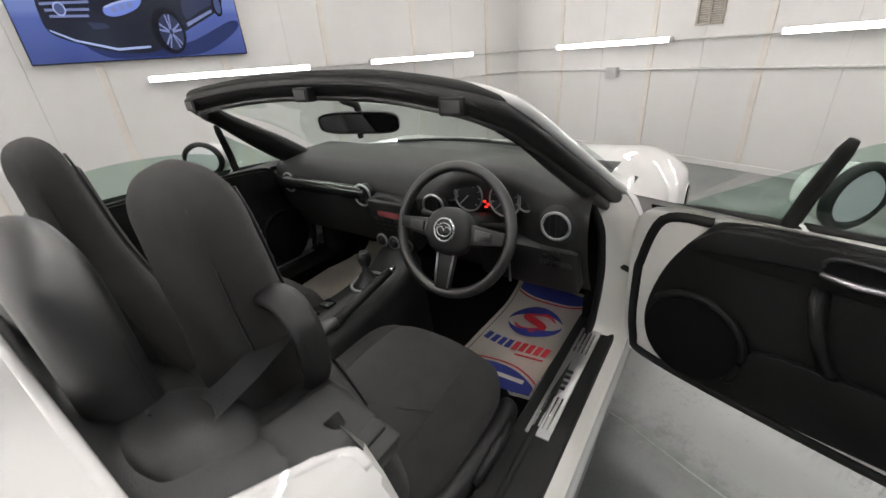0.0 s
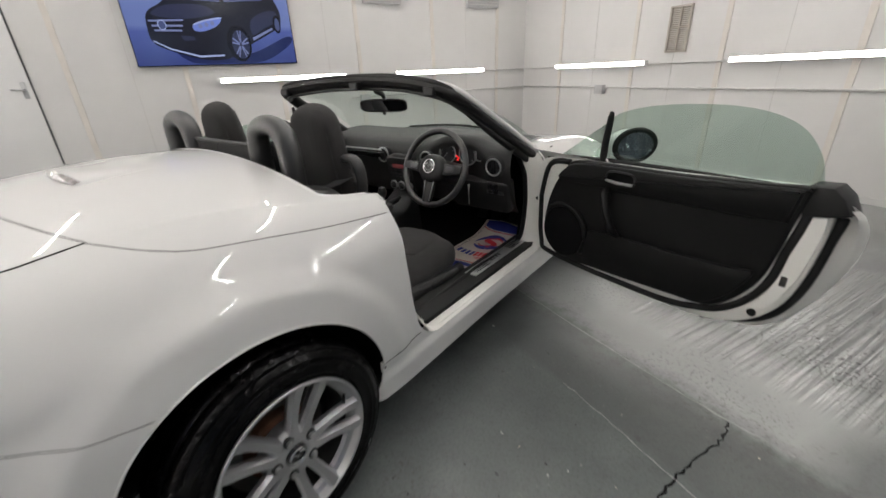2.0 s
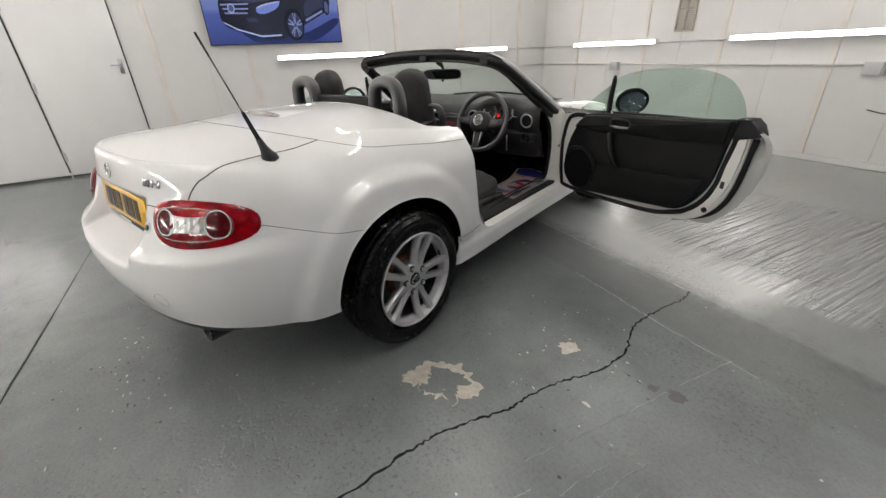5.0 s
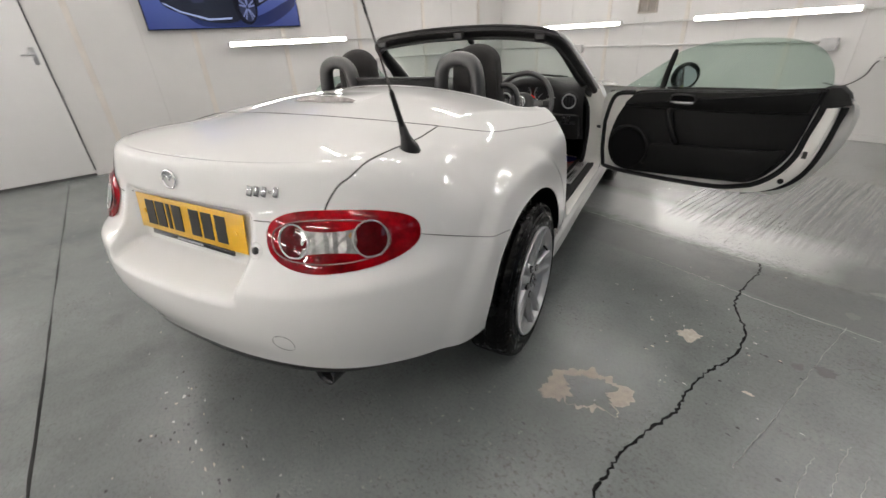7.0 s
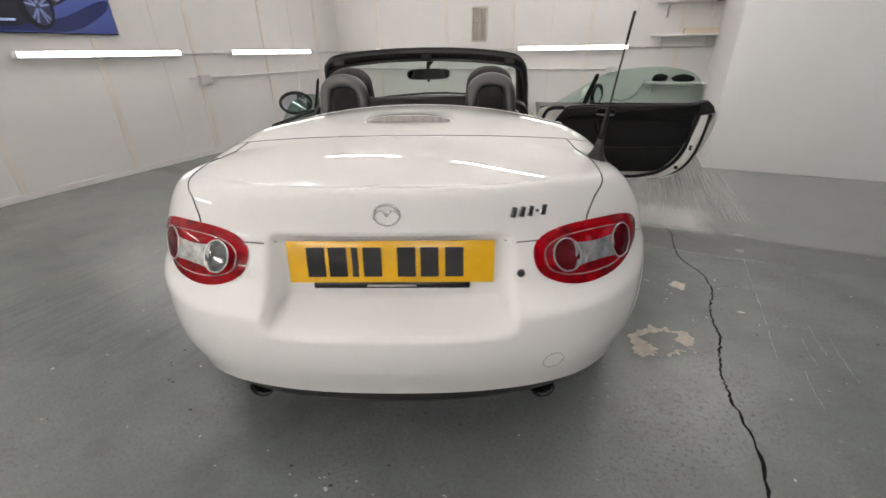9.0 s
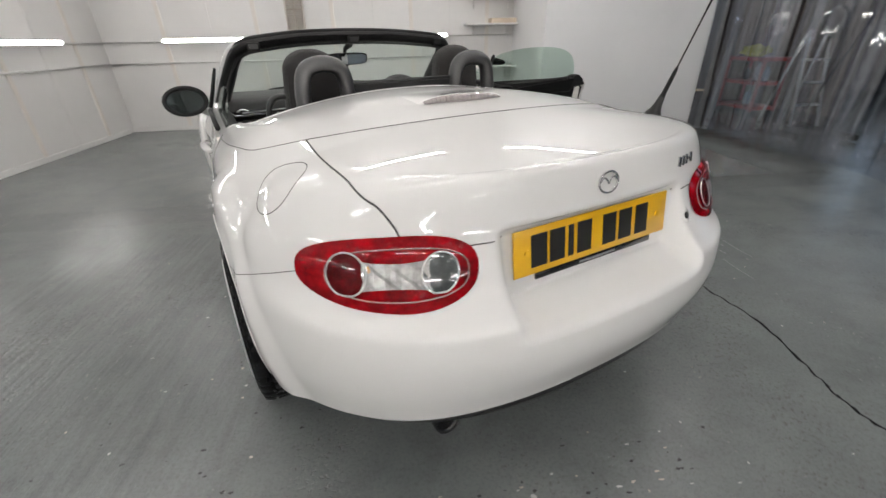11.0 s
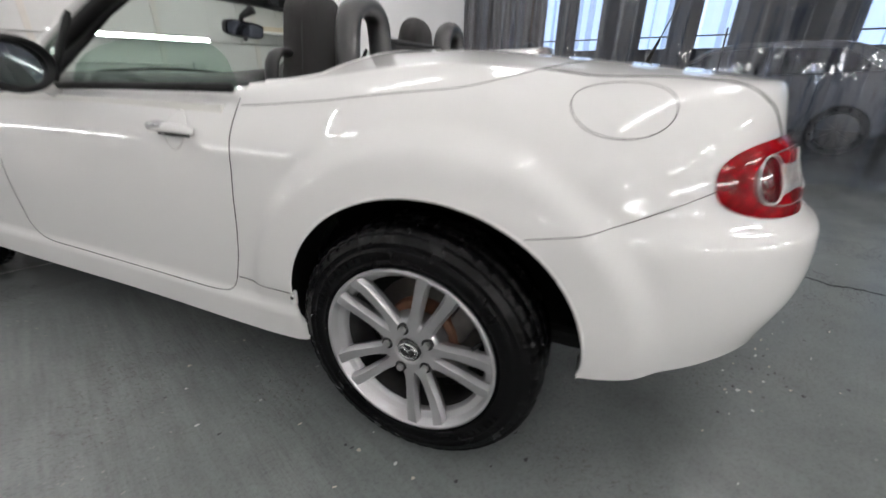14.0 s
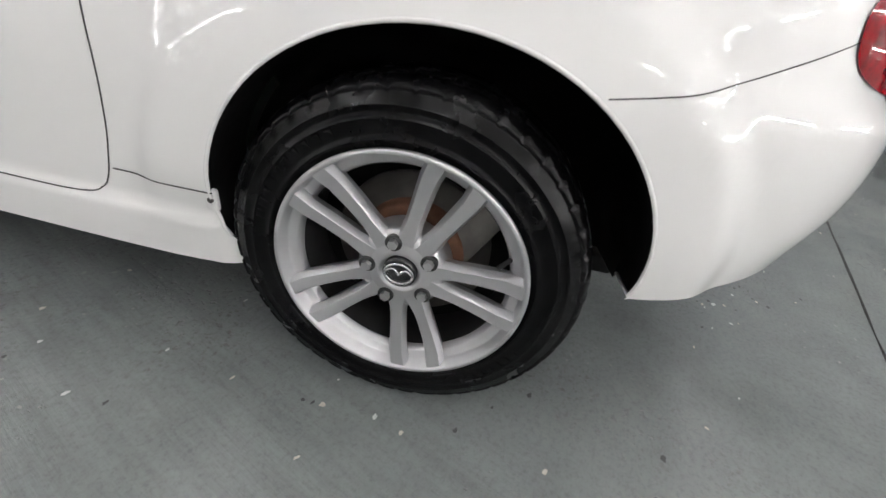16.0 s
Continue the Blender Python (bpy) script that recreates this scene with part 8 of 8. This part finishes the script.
def parked_car(label, paint, m, scale=1.0):
    c = thing("parked_car", label, "car", "cars next door", m=m @ Matrix.Scale(scale, 4))
    side = smooth_path([(-2.25, 0.45), (-2.28, 0.75), (-2.05, 0.98), (-1.55, 1.02), (-1.1, 1.05), (-0.45, 1.42), (0.3, 1.50), (1.2, 1.47), (1.85, 1.15), (2.12, 1.0), (2.2, 0.7), (2.15, 0.40), (0.0, 0.30)], 6, True)
    bm = bmesh.new()
    rows = []
    for q, w in ((-1, 0.90), (-1, 1.0), (-0.94, 1.015), (0.94, 1.015), (1, 1.0), (1, 0.90)):
        rows.append([(q * 0.88 * (1 - 0.22 * max(0, (z - 0.95) / 0.55)), y * w, 0.75 + (z - 0.75) * w) for y, z in side])
    vs = grid(bm, rows, wrap=True)
    bm.faces.new(vs[0])
    bm.faces.new(vs[-1][::-1])
    bmesh.ops.recalc_face_normals(bm, faces=bm.faces)
    part("body", bm, paint, c)
    for s in (-1, 1):
        bm = bmesh.new()
        prism(bm, [(-0.95, 1.06), (-0.42, 1.37), (0.28, 1.43), (0.28, 1.04)], s * 0.78, s * 0.868, "x")
        part("front_side_glass", bm, DARKGLASS, c)
        bm = bmesh.new()
        prism(bm, [(0.34, 1.04), (0.34, 1.43), (1.15, 1.40), (1.60, 1.12)], s * 0.78, s * 0.868, "x")
        part("rear_side_glass", bm, DARKGLASS, c)
        for y in (-1.38, 1.35):
            w = new("wheel")
            w.parent = c
            w.matrix_basis = pose(s * 0.84, y, 0.345, 0, 0, 0 if s > 0 else 180)
            bm = bmesh.new()
            lathe(bm, [(0.24, -0.16), (0.33, -0.15), (0.345, -0.10), (0.345, 0.02), (0.33, 0.06), (0.25, 0.07), (0.235, 0.05)], n=40)
            part("tyre", bm, TYRE, w)
            bm = bmesh.new()
            lathe(bm, [(0.24, 0.06), (0.225, 0.05), (0.215, 0.0), (0.0, 0.0)], n=40)
            part("rim", bm, STEEL, w)
            for k in range(10):
                bm = newbox((0.045, 0.12, 0), (0.03, 0.20, 0.016), bevel=0.004)
                bmesh.ops.transform(bm, matrix=Matrix.Rotation(2 * math.pi * k / 10, 4, "X"), verts=bm.verts)
                part("spoke", bm, STEEL, w)
        part("headlight", newbox((s * 0.62, -2.14, 0.80), (0.34, 0.20, 0.13), bevel=0.03), SATIN, c)
    return c


parked_car("grey metallic estate car parked in the next unit", GREYPAINT, ROOM @ pose(7.0, 0.62, 0, 0, 0, 180), 0.92)
parked_car("dark saloon car parked far in the next unit", GLOSSBLACK, ROOM @ pose(8.8, -3.2, 0, 0, 0, 180))
# work lights in the next unit
for u, v in ((6.0, -3.5), (8.0, 4.5)):
    lamp(u, v, 3.56, "v", "unit lamps").matrix_world = ROOM @ pose(u, v, 3.56, 90, 0, 90)
